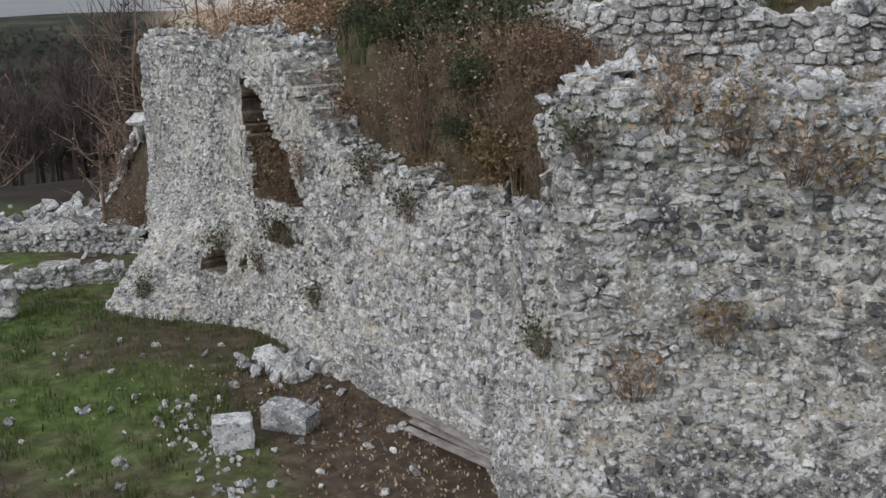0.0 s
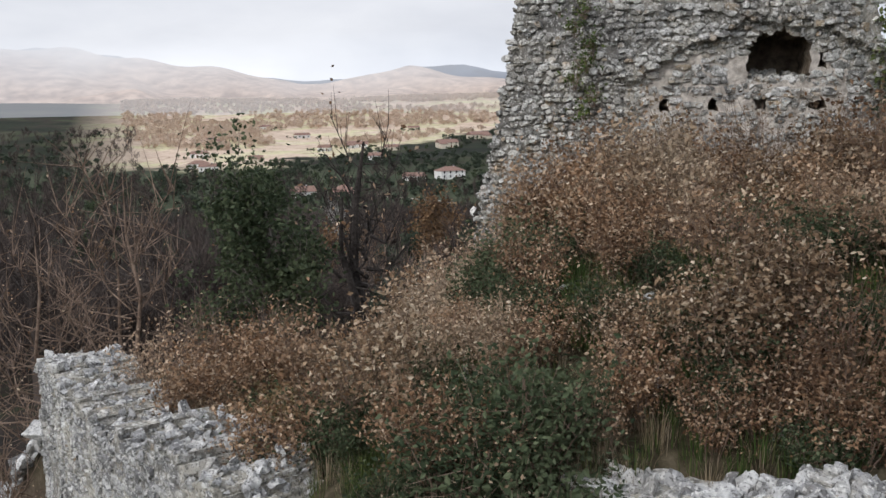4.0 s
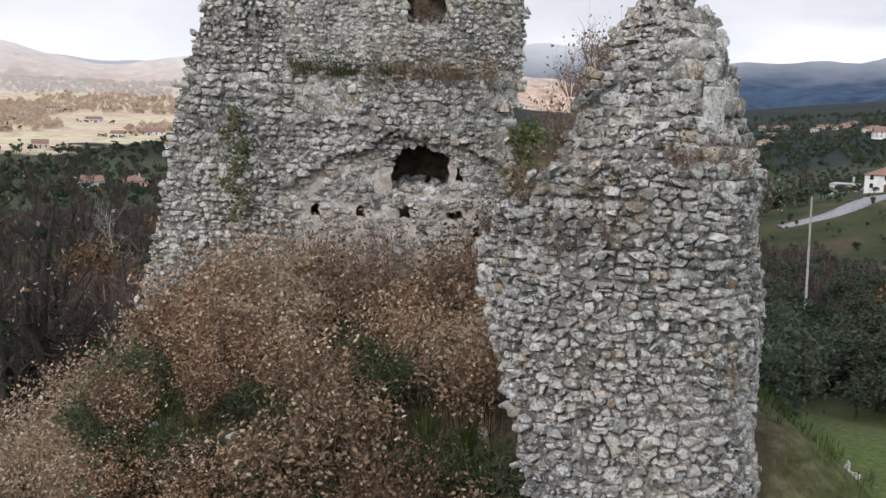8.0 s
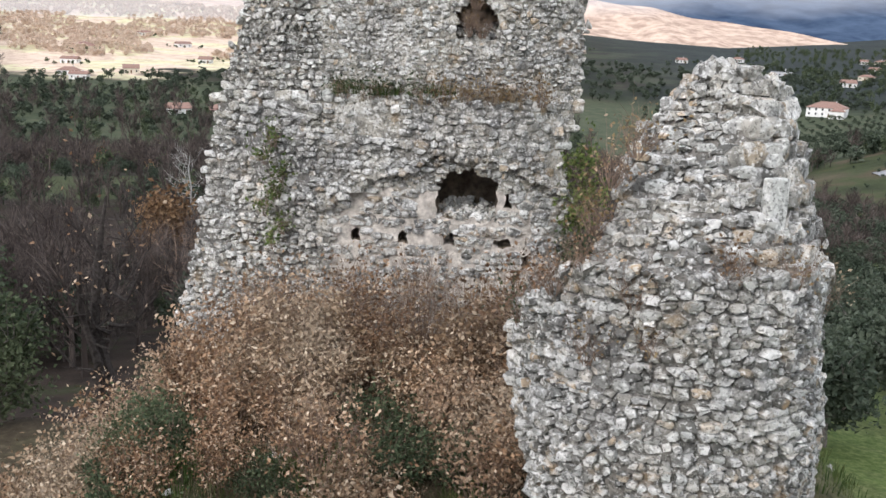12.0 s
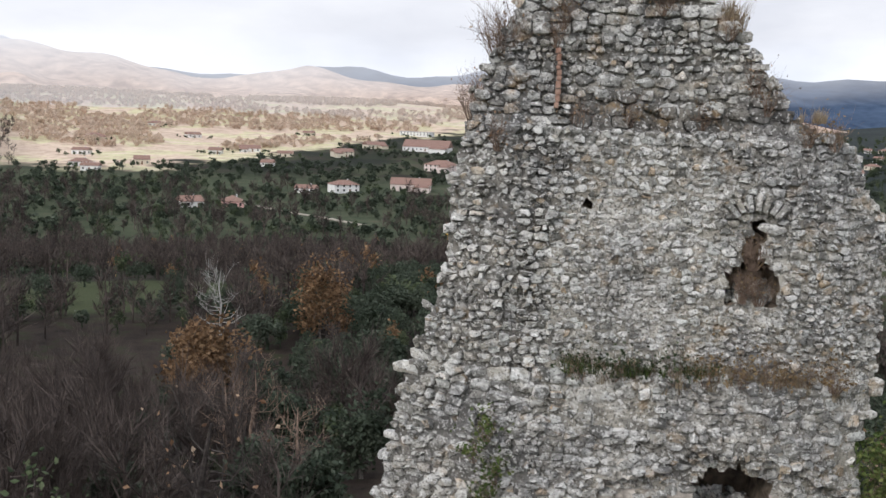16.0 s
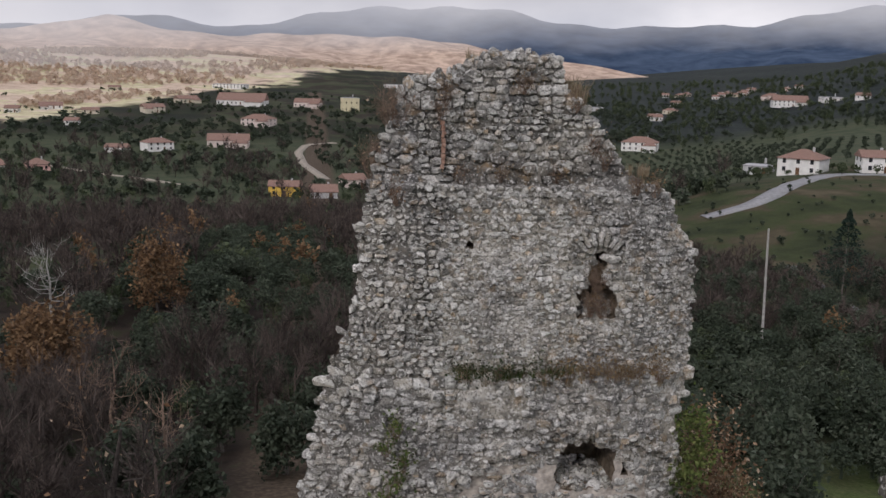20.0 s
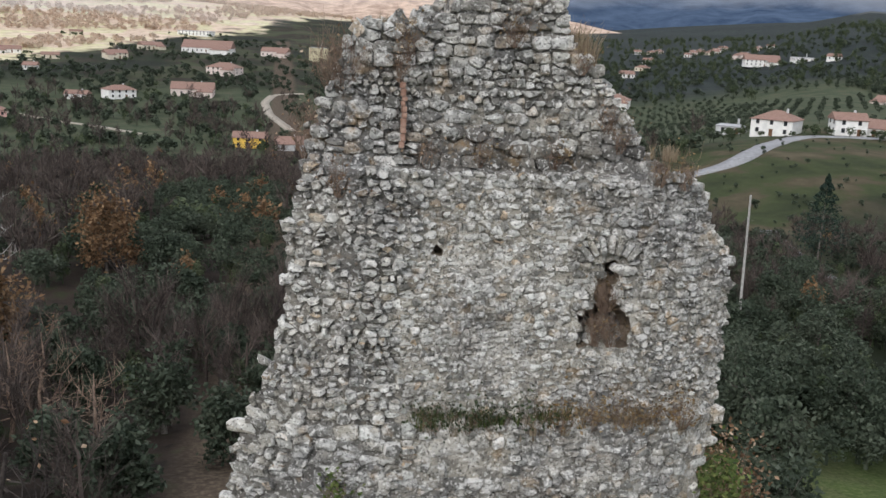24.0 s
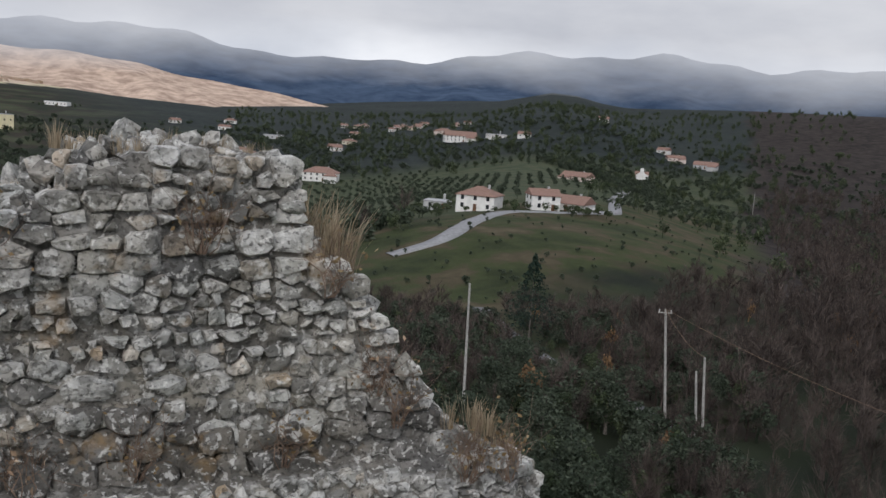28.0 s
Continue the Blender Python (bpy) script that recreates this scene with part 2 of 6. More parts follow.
def wob(x, y, f, s=0.0):
    return (np.sin(x * f + 1.7 * np.sin(y * f * 0.7 + s) + s) + np.sin(y * f * 1.3 - x * f * 0.4 + 2.1 * s + 0.9) + 0.6 * np.sin((x + y) * f * 2.3 + s * 3.1)) / 2.6


def rim_distance(x, y):
    """Distance inside (positive) or outside the rim, and whether its nearest side is walled."""
    inside = np.zeros(x.shape, bool)
    best, walled = np.full(x.shape, 1e9), np.zeros(x.shape, bool)
    for i, (ax, ay) in enumerate(RIM):
        bx, by = RIM[(i + 1) % len(RIM)]
        inside ^= ((ay > y) != (by > y)) & (x < (bx - ax) * (y - ay) / (by - ay + 1e-12) + ax)
        k = np.clip(((x - ax) * (bx - ax) + (y - ay) * (by - ay)) / ((bx - ax) ** 2 + (by - ay) ** 2), 0, 1)
        d = np.hypot(x - ax - k * (bx - ax), y - ay - k * (by - ay))
        near = d < best
        best, walled = np.where(near, d, best), np.where(near, i < WALLED, walled)
    return np.where(inside, best, -best), walled


def land(x, y):
    x, y = np.asarray(x, float), np.asarray(y, float)
    d = np.hypot(x - 1, y - 12)
    out = -12.0 - 0.035 * np.clip(-y, 0, 30) - 0.9 * ss(7, 22, x) - 6.5 * ss(24, 75, d) + 0.12 * wob(x, y, 0.5)
    ridge = np.exp(-(((x - 180) * 0.83 - (y - 290) * 0.55) / 75) ** 2) * ss(60, 190, 0.55 * x + 0.83 * y - 60) * ss(30, 110, x)
    out = out - 17 * ss(80, 300, d) * (1 - 0.95 * ridge) + 4.0 * ridge
    out = out + 1.6 * wob(x, y, 0.013, 2.0) * ss(60, 200, d)
    out = out + 16 * ss(450, 800, y) + 17 * ss(700, 1300, d) + 5 * wob(x, y, 0.006, 1.0) * ss(500, 900, d)
    out = out + 34 * ss(700, 1700, y - 0.35 * x) * ss(500, -250, x) + 17 * ss(330, 620, x) * ss(250, 500, y)
    out = out + 40 * ss(600, 1100, x) * ss(100, 500, y)
    s, walled = rim_distance(x, y)
    inner = -7.9 + 1.3 * ss(4.5, 10.0, y - 0.25 * x) + 1.4 * ss(10.6, 11.6, y + 0.3 * np.clip(-1.0 - x, 0, 9)) * ss(-6, -1, x) + 1.9 * ss(11.4, 14.8, y) * ss(-5.5, 0, x)
    inner = inner + 0.4 * ss(15, 20, y) * ss(-4, 0, x)
    inner = inner + 0.14 * wob(x, y, 1.1)
    blend = np.where(walled, ss(-0.1, 0.5, s), ss(-7.0, 2.5, s))
    return out + (inner - out) * blend


# ---- mesh helpers ----
def mesh_from(name, verts, faces, mats, smooth=False, index=None):
    me = bpy.data.meshes.new(name)
    me.from_pydata(np.asarray(verts, float).tolist(), [], faces if isinstance(faces, list) else faces.tolist())
    for m in mats if isinstance(mats, (list, tuple)) else [mats]:
        me.materials.append(m)
    if index is not None:
        me.polygons.foreach_set("material_index", np.asarray(index, np.int32))
    if smooth:
        me.polygons.foreach_set("use_smooth", np.ones(len(me.polygons), bool))
    me.update()
    if smooth == "crisp":
        me.set_sharp_from_angle(angle=radians(46))
    return me


def part(name, me, parent, label="", kind=""):
    ob = new(name, me)
    ob.parent = parent
    return tagged(ob, label, "", "", kind)


def thing(name, label, category, at=(0, 0, 0), rz=0.0, group="", kind=""):
    ob = new(name)
    ob.matrix_world = pose(*at, 0, 0, rz)
    return tagged(ob, label, category, group, kind)


class Soup:
    """Collects many small pieces into one mesh."""

    def __init__(self):
        self.v, self.f, self.n = [], [], 0

    def add(self, verts, faces):
        self.v.append(verts)
        self.f.extend([i + self.n for i in q] for q in faces)
        self.n += len(verts)

    def mesh(self, name, mat, smooth=False):
        return mesh_from(name, np.concatenate(self.v) if self.v else np.zeros((0, 3)), self.f, mat, smooth)


def box(w, d, h, bevel=0.0, at=(0, 0, 0)):
    bm = bmesh.new()
    bmesh.ops.create_cube(bm, size=1, matrix=Matrix.Translation(at) @ Matrix.Diagonal((w, d, h, 1)))
    if bevel:
        bmesh.ops.bevel(bm, geom=bm.edges[:], offset=bevel, segments=2, profile=0.6, affect="EDGES")
    return bm


def done(bm, name, mat):
    me = bpy.data.meshes.new(name)
    bm.to_mesh(me)
    bm.free()
    me.materials.append(mat)
    return me


def tube(points, radii, sides=5):
    """Verts and faces of a tapered tube along points."""
    pts = np.asarray(points, float)
    verts, faces = [], []
    for i, p in enumerate(pts):
        t = pts[min(i + 1, len(pts) - 1)] - pts[max(i - 1, 0)]
        t /= np.linalg.norm(t) + 1e-9
        a = np.cross(t, (0.31, 0.87, 0.38))
        a /= np.linalg.norm(a) + 1e-9
        b = np.cross(t, a)
        for k in range(sides):
            w = 2 * math.pi * k / sides
            verts.append(p + radii[i] * (math.cos(w) * a + math.sin(w) * b))
    for i in range(len(pts) - 1):
        for k in range(sides):
            j = (k + 1) % sides
            faces.append([i * sides + k, i * sides + j, (i + 1) * sides + j, (i + 1) * sides + k])
    faces.append([(len(pts) - 1) * sides + k for k in range(sides)])
    return np.array(verts), faces


# ---- stones ----
def stone_shape(seed, n=3):
    """A rough block of unit size: a cube of n x n x n points, rounded and broken unevenly."""
    rng = np.random.default_rng(seed)
    grid = np.linspace(-1, 1, n)
    at, g, faces = {}, [], []

    def vert(i, j, k):
        if (i, j, k) not in at:
            at[i, j, k] = len(g)
            g.append((grid[i], grid[j], grid[k]))
        return at[i, j, k]

    for ax in range(3):
        u, w = [(1, 2), (2, 0), (0, 1)][ax]
        for side in (0, n - 1):
            for a in range(n - 1):
                for b in range(n - 1):
                    q = []
                    for da, db in ((0, 0), (1, 0), (1, 1), (0, 1)):
                        p = [0, 0, 0]
                        p[ax], p[u], p[w] = side, a + da, b + db
                        q.append(vert(*p))
                    faces.append(q if side else q[::-1])
    g = np.array(g)
    r = np.linalg.norm(g, axis=1, keepdims=True)
    v = g * (0.72 + 0.28 * np.clip(1.15 / np.maximum(r, 0.6), 0, 1.05))
    planes = rng.normal(size=(5, 3)) * (1, 0.6, 1)
    for d in planes / np.linalg.norm(planes, axis=1, keepdims=True):  # knock off corners along broken planes
        over = np.maximum(0, v @ d - rng.uniform(0.6, 0.92))
        v = v - over[:, None] * d
    v += rng.normal(0, 0.2 / n, v.shape)
    v[:, 1] += rng.normal(0, 0.1) * v[:, 0] + rng.normal(0, 0.1) * v[:, 2]
    v[:, 0] *= 1 + rng.normal(0, 0.2) * v[:, 2]
    v[:, 2] *= 1 + rng.normal(0, 0.2) * v[:, 0]
    return 0.5 * v, faces


STONES = [stone_shape(100 + i) for i in range(24)]


def stone_meshes(mat, name):
    return [mesh_from(name, *stone_shape(100 + i, 4), mat, "crisp") for i in range(24)]


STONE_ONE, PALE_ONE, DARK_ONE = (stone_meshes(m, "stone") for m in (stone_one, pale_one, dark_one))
AGED_ONE = stone_meshes(aged_one, "stone")
STAINED_ONE = stone_meshes(stained_one, "stone")


def courses(inside, u0, u1, v0, v1, rng, height=(0.13, 0.27), aspect=(0.8, 2.1), wave=0.05):
    """Stones in rough courses over a face: rows of u, v, width, height, turn."""
    rows, v = [], v0
    while v < v1:
        h = rng.uniform(*height)
        u = u0 - rng.uniform(0, 0.3)
        s = rng.uniform(0, 9)
        while u < u1:
            w = h * rng.uniform(*aspect) * (1.6 if rng.random() < 0.07 else 1.0)
            cv = v + h / 2 + wave * math.sin(u * 1.3 + s)
            if inside(u + w / 2, cv):
                if w < 0.9 * h + 0.1 and rng.random() < 0.4 and h > 0.12:
                    rows.append((u + w / 2, cv - h * 0.25, w, h * 0.5, rng.normal(0, 5)))
                    rows.append((u + w / 2, cv + h * 0.25, w * 0.9, h * 0.48, rng.normal(0, 7)))
                else:
                    k = rng.uniform(0.7, 1.15)
                    rows.append((u + w / 2, cv + rng.normal(0, 0.02), w * rng.uniform(0.85, 1.05), h * k, rng.normal(0, 7)))
            u += w
        v += h * 0.97
    return rows


def fitted(rows, rng, gap=0.0045):
    """Fits neighbouring stones to each other: each gets the ground nearest to its centre, as a polygon in u and v."""
    cell = 0.4
    bins = {}
    pts = [(u + rng.normal(0, 0.02), v * 1.4 + rng.normal(0, 0.03)) for u, v, *_ in rows]
    for i, (x, y) in enumerate(pts):
        bins.setdefault((int(x // cell), int(y // cell)), []).append(i)
    out = []
    for i, (x, y) in enumerate(pts):
        w, h = rows[i][2] * rng.uniform(0.56, 0.72), rows[i][3] * rng.uniform(0.56, 0.74)
        poly = [(a * w * rng.uniform(0.92, 1.05), b * h * rng.uniform(0.92, 1.05)) for a, b in ((-1, -0.68), (-0.74, -1), (0.74, -1), (1, -0.68), (1, 0.68), (0.74, 1), (-0.74, 1), (-1, 0.68))]
        bx, by = int(x // cell), int(y // cell)
        slack = rng.uniform(0.3, 2.0)
        near = [j for a in (-1, 0, 1) for b in (-1, 0, 1) for j in bins.get((bx + a, by + b), ()) if j != i]
        near.sort(key=lambda j: (pts[j][0] - x) ** 2 + (pts[j][1] - y) ** 2)
        for j in near[:11]:
            dx, dy = pts[j][0] - x, pts[j][1] - y
            d2 = dx * dx + dy * dy
            if d2 < 1e-5:
                continue
            d = math.sqrt(d2)
            nx, ny, lim = dx / d, 1.4 * dy / d, d / 2 - gap * slack
            cut = []
            for (ax, ay), (cx, cy) in zip(poly, poly[1:] + poly[:1]):
                sa, sc = ax * nx + ay * ny - lim, cx * nx + cy * ny - lim
                if sa <= 0:
                    cut.append((ax, ay))
                if (sa < 0) != (sc < 0):
                    k = sa / (sa - sc)
                    cut.append((ax + (cx - ax) * k, ay + (cy - ay) * k))
            poly = cut
            if len(poly) < 3:
                break
        if len(poly) >= 3:
            soft = []
            for (ax, ay), (cx, cy) in zip(poly, poly[1:] + poly[:1]):  # worn corners
                k = rng.uniform(0.1, 0.23)
                soft += [(ax + (cx - ax) * k, ay + (cy - ay) * k), (cx + (ax - cx) * k, cy + (ay - cy) * k)]
            clean = [p for p, q in zip(soft, soft[1:] + soft[:1]) if math.dist(p, q) > 0.024]
            if len(clean) >= 4:
                out.append((rows[i][0], rows[i][1], clean))
    return out


def lay(parent, name, rows, surface, rng, near, one, many, relief=lambda u, v: (0.04, 0.022), spare=()):
    """Lays fitted stones on a face: the 300 nearest to the place near as single ones, the rest as one mass. relief: how far they stand out, and how unevenly."""
    laid = []
    for u, v, poly in fitted(rows, rng):
        p, right, out = surface(u, v)
        up = np.cross(right, -out)
        proud, rough = relief(u, v)
        if rng.random() < 0.9 * rough:
            continue
        q = np.array(poly) + rng.normal(0, 0.006, (len(poly), 2))
        n = len(q)
        mid = q.mean(0)
        lift = max(0.006, rng.normal(proud, rough))
        tilt = rng.normal(0, 0.06 + 1.8 * rough, 2)
        inner = mid + (q - mid) * rng.uniform(0.78, 0.93, (n, 1))
        hi = lift + (inner - mid) @ tilt + rng.normal(0, 0.004 + 0.16 * rough, n)
        lo = np.minimum(lift * 0.35 + (q - mid) @ tilt * 0.5, hi - 0.008)
        v3 = np.concatenate([np.c_[q, np.full(n, -0.1)], np.c_[q, lo], np.c_[inner, hi], [[*mid, lift + rng.normal(0.008, 0.011)]]])
        k = np.arange(n)
        j = (k + 1) % n
        faces = [f for r in range(2) for f in np.stack([r * n + k, r * n + j, r * n + n + j, r * n + n + k], 1).tolist()] + [[2 * n + int(a), 2 * n + int(b), 3 * n] for a, b in zip(k, j)]
        world = v3[:, :1] * right + v3[:, 1:2] * up + v3[:, 2:] * out
        laid.append((p, world, faces, None))
    for c, x, y, z, k in spare:
        vv, f = STONES[k]
        laid.append((c, vv @ np.array([x, y, z]), f, (x, y, z, k)))
    order = sorted(range(len(laid)), key=lambda i: float(np.sum((laid[i][0] - near) ** 2)))
    single = set(order[:300])
    soup = Soup()
    back = parent.matrix_world.inverted()
    for i, (c, v, f, block) in enumerate(laid):
        if i in single:
            if block:
                x, y, z, k = block
                ob = new("stone", one[k])
                m = Matrix(((x[0], y[0], z[0], c[0]), (x[1], y[1], z[1], c[1]), (x[2], y[2], z[2], c[2]), (0, 0, 0, 1)))
            else:
                ob = new("stone", mesh_from("stone", v, f, one[0].materials[0], "crisp"))
                m = Matrix.Translation(c)
            ob.parent = parent
            ob.matrix_local = back @ m
        else:
            soup.add(c + v, f)
    if soup.n:
        part(name, soup.mesh(name, many, "crisp"), parent, "rough rubble stones in lime mortar", "stuff").matrix_parent_inverse = back


def loose(rng, places, size=(0.16, 0.36)):
    """Stones that stick out anyhow at torn edges."""
    out = []
    for p in places:
        a = rng.normal(size=(3, 3))
        q, _ = np.linalg.qr(a)
        s = rng.uniform(*size)
        out.append((np.asarray(p, float), q[0] * s * rng.uniform(0.9, 1.5), q[1] * s, q[2] * s * rng.uniform(0.6, 0.9), int(rng.integers(24))))
    return out


def slab(name, inside, surface, depth_of, u0, u1, v0, v1, step, thick, mats, which=None):
    """The core of a wall: square cells, each at its own depth behind the face, closed at the sides and at the back."""
    nu, nv = int((u1 - u0) / step), int((v1 - v0) / step)
    lev = np.full((nu + 2, nv + 2), -1.0)
    for i in range(nu):
        for j in range(nv):
            u, v = u0 + (i + 0.5) * step, v0 + (j + 0.5) * step
            if inside(u, v):
                lev[i + 1, j + 1] = depth_of(u, v)
    verts, faces, idx, cache = [], [], [], {}

    def vert(i, j, d):
        key = (i, j, round(d, 3))
        if key not in cache:
            u, v = u0 + i * step, v0 + j * step
            p, right, out = surface(u, v)
            k = 0.014 * noise.noise((u * 2.7, v * 2.7, d))
            jig = 0.03 * math.sin(u * 31 + v * 17 + d * 9)
            cache[key] = len(verts)
            verts.append(p - out * (d + k) + right * jig + np.array((0, 0, 0.03 * math.sin(u * 19 - v * 27))))
        return cache[key]

    for i in range(1, nu + 1):
        for j in range(1, nv + 1):
            d = lev[i, j]
            if d < 0:
                continue
            a, b = i - 1, j - 1
            m = which(u0 + (a + 0.5) * step, v0 + (b + 0.5) * step) if which else 0
            faces.append([vert(a, b, d), vert(a + 1, b, d), vert(a + 1, b + 1, d), vert(a, b + 1, d)])
            faces.append([vert(a, b + 1, thick), vert(a + 1, b + 1, thick), vert(a + 1, b, thick), vert(a, b, thick)])
            idx += [m, 0]
            for (di, dj), (p, q) in (((1, 0), ((a + 1, b), (a + 1, b + 1))), ((-1, 0), ((a, b + 1), (a, b))), ((0, 1), ((a + 1, b + 1), (a, b + 1))), ((0, -1), ((a, b), (a + 1, b)))):
                e = lev[i + di, j + dj]
                e = thick if e < 0 else e
                if e > d + 1e-4:
                    faces.append([vert(*p, d), vert(*p, e), vert(*q, e), vert(*q, d)])
                    side = which(u0 + (a + 0.5 + di) * step, v0 + (b + 0.5 + dj) * step) if which and lev[i + di, j + dj] > 0 else m
                    idx.append(side)
    return mesh_from(name, verts, faces, mats, False, idx)


def in_poly(poly):
    pts = list(poly)

    def test(u, v):
        hit = False
        for (ax, ay), (bx, by) in zip(pts, pts[1:] + pts[:1]):
            if (ay > v) != (by > v) and u < (bx - ax) * (v - ay) / (by - ay) + ax:
                hit = not hit
        return hit

    return test


def along(poly, spacing, rng, closed=False):
    """Points scattered along a line of corners."""
    out = []
    pts = list(poly) + (list(poly)[:1] if closed else [])
    for (ax, ay), (bx, by) in zip(pts, pts[1:]):
        n = max(1, int(math.hypot(bx - ax, by - ay) / spacing))
        out += [(ax + (bx - ax) * (i + rng.random()) / n, ay + (by - ay) * (i + rng.random()) / n) for i in range(n)]
    return out


# ---- the ground: one sheet from the castle mound to the hills ----
def ground_material():
    m, n, l, b = nodes_of("ground_cover", 0.97, 0.1)
    v = coords(n, l)
    fine = noise_node(n, l, v, 3.0, 8, 0.7)
    grass = ramp(n, l, fine, [(0.32, (0.034, 0.052, 0.015)), (0.5, (0.07, 0.1, 0.028)), (0.68, (0.13, 0.15, 0.06))])
    earth = ramp(n, l, fine, [(0.3, (0.04, 0.03, 0.022)), (0.5, (0.075, 0.056, 0.04)), (0.7, (0.15, 0.12, 0.088))])
    mid = noise_node(n, l, v, 0.16, 5, 0.6)
    sep = n.new("ShaderNodeSeparateXYZ")
    l.new(v, sep.inputs[0])
    bare = n.new("ShaderNodeMath")
    bare.operation = "MULTIPLY"
    l.new(scaled(n, l, mid, 0.47, 0.58), bare.inputs[0])
    l.new(scaled(n, l, sep.outputs[0], 11.0, 8.0, 0.25, 1.0), bare.inputs[1])
    near = mixed(n, l, bare.outputs[0], grass, earth)
    up = n.new("ShaderNodeMath")
    up.operation = "MULTIPLY"
    l.new(scaled(n, l, sep.outputs[2], -10.4, -9.6), up.inputs[0])
    l.new(scaled(n, l, sep.outputs[0], 9.5, 7.5), up.inputs[1])
    near = mixed(n, l, up.outputs[0], near, mixed(n, l, 0.12, earth, grass))
    field = noise_node(n, l, v, 0.02, 4, 0.55)
    # valley tones kept dark, with the cloud shade put into the colour
    far = ramp(n, l, field, [(0.36, (0.014, 0.017, 0.012)), (0.46, (0.021, 0.027, 0.015)), (0.52, (0.032, 0.025, 0.02)), (0.58, (0.042, 0.05, 0.026)), (0.72, (0.062, 0.056, 0.04))])
    lean = n.new("ShaderNodeMath")
    lean.operation = "MULTIPLY_ADD"
    lean.inputs[1].default_value = -2.7
    west = n.new("ShaderNodeMath")
    west.operation = "MAXIMUM"
    west.inputs[1].default_value = -225.0
    l.new(sep.outputs[0], west.inputs[0])
    l.new(west.outputs[0], lean.inputs[0])
    l.new(sep.outputs[1], lean.inputs[2])
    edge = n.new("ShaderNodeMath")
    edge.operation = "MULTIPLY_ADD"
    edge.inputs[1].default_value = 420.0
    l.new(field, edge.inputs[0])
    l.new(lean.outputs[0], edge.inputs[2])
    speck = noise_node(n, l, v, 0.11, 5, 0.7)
    # pale ramp paints sunlight into the dry cover of the far hills
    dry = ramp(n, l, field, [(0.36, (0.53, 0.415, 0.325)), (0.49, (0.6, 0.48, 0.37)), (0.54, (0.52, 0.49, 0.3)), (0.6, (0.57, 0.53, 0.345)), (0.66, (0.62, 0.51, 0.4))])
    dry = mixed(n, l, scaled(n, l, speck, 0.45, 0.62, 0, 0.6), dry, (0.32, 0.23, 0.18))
    side = n.new("ShaderNodeMath")  # farther west the pale ramp stops, painting the slopes as under cloud
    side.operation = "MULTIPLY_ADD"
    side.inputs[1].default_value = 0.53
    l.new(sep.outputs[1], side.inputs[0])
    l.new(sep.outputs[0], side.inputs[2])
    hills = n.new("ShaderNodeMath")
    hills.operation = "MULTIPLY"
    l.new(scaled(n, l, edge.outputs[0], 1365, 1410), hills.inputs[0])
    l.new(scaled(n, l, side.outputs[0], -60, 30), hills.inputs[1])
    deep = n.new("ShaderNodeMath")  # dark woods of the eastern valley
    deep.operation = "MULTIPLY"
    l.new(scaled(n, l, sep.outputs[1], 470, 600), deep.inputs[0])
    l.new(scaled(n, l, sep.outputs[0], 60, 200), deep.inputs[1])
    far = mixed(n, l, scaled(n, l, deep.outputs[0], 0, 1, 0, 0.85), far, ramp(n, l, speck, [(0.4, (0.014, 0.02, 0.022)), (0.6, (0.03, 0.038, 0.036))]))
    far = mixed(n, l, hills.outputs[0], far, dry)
    band = n.new("ShaderNodeMath")  # the green meadow below the ridge houses
    band.operation = "MULTIPLY_ADD"
    band.inputs[1].default_value = -0.58
    l.new(sep.outputs[0], band.inputs[0])
    l.new(sep.outputs[1], band.inputs[2])
    wave = n.new("ShaderNodeMath")
    wave.operation = "MULTIPLY_ADD"
    wave.inputs[1].default_value = 90.0
    l.new(field, wave.inputs[0])
    l.new(band.outputs[0], wave.inputs[2])
    inside = n.new("ShaderNodeMath")
    inside.operation = "MULTIPLY"
    foot = n.new("ShaderNodeMath")  # its lower edge runs flatter than the upper one
    foot.operation = "MULTIPLY_ADD"
    foot.inputs[1].default_value = 0.4
    l.new(sep.outputs[0], foot.inputs[0])
    l.new(wave.outputs[0], foot.inputs[2])
    l.new(scaled(n, l, foot.outputs[0], 172, 186), inside.inputs[0])
    l.new(scaled(n, l, wave.outputs[0], 232, 216), inside.inputs[1])
    right = n.new("ShaderNodeMath")
    right.operation = "MULTIPLY"
    l.new(inside.outputs[0], right.inputs[0])
    l.new(scaled(n, l, sep.outputs[0], 55, 75), right.inputs[1])
    meadow = ramp(n, l, noise_node(n, l, v, 0.06, 6, 0.65), [(0.35, (0.024, 0.031, 0.014)), (0.48, (0.04, 0.05, 0.02)), (0.56, (0.06, 0.049, 0.03)), (0.7, (0.095, 0.082, 0.051))])
    rows_ground = n.new("ShaderNodeMath")
    rows_ground.operation = "MULTIPLY"
    l.new(scaled(n, l, sep.outputs[1], 235, 262), rows_ground.inputs[0])
    l.new(scaled(n, l, sep.outputs[1], 600, 540), rows_ground.inputs[1])
    lean_east = n.new("ShaderNodeMath")
    lean_east.operation = "MULTIPLY_ADD"
    lean_east.inputs[1].default_value = -0.62
    l.new(sep.outputs[0], lean_east.inputs[0])
    l.new(sep.outputs[1], lean_east.inputs[2])
    orchard = n.new("ShaderNodeMath")
    orchard.operation = "MULTIPLY"
    l.new(rows_ground.outputs[0], orchard.inputs[0])
    l.new(scaled(n, l, lean_east.outputs[0], 110, 150), orchard.inputs[1])
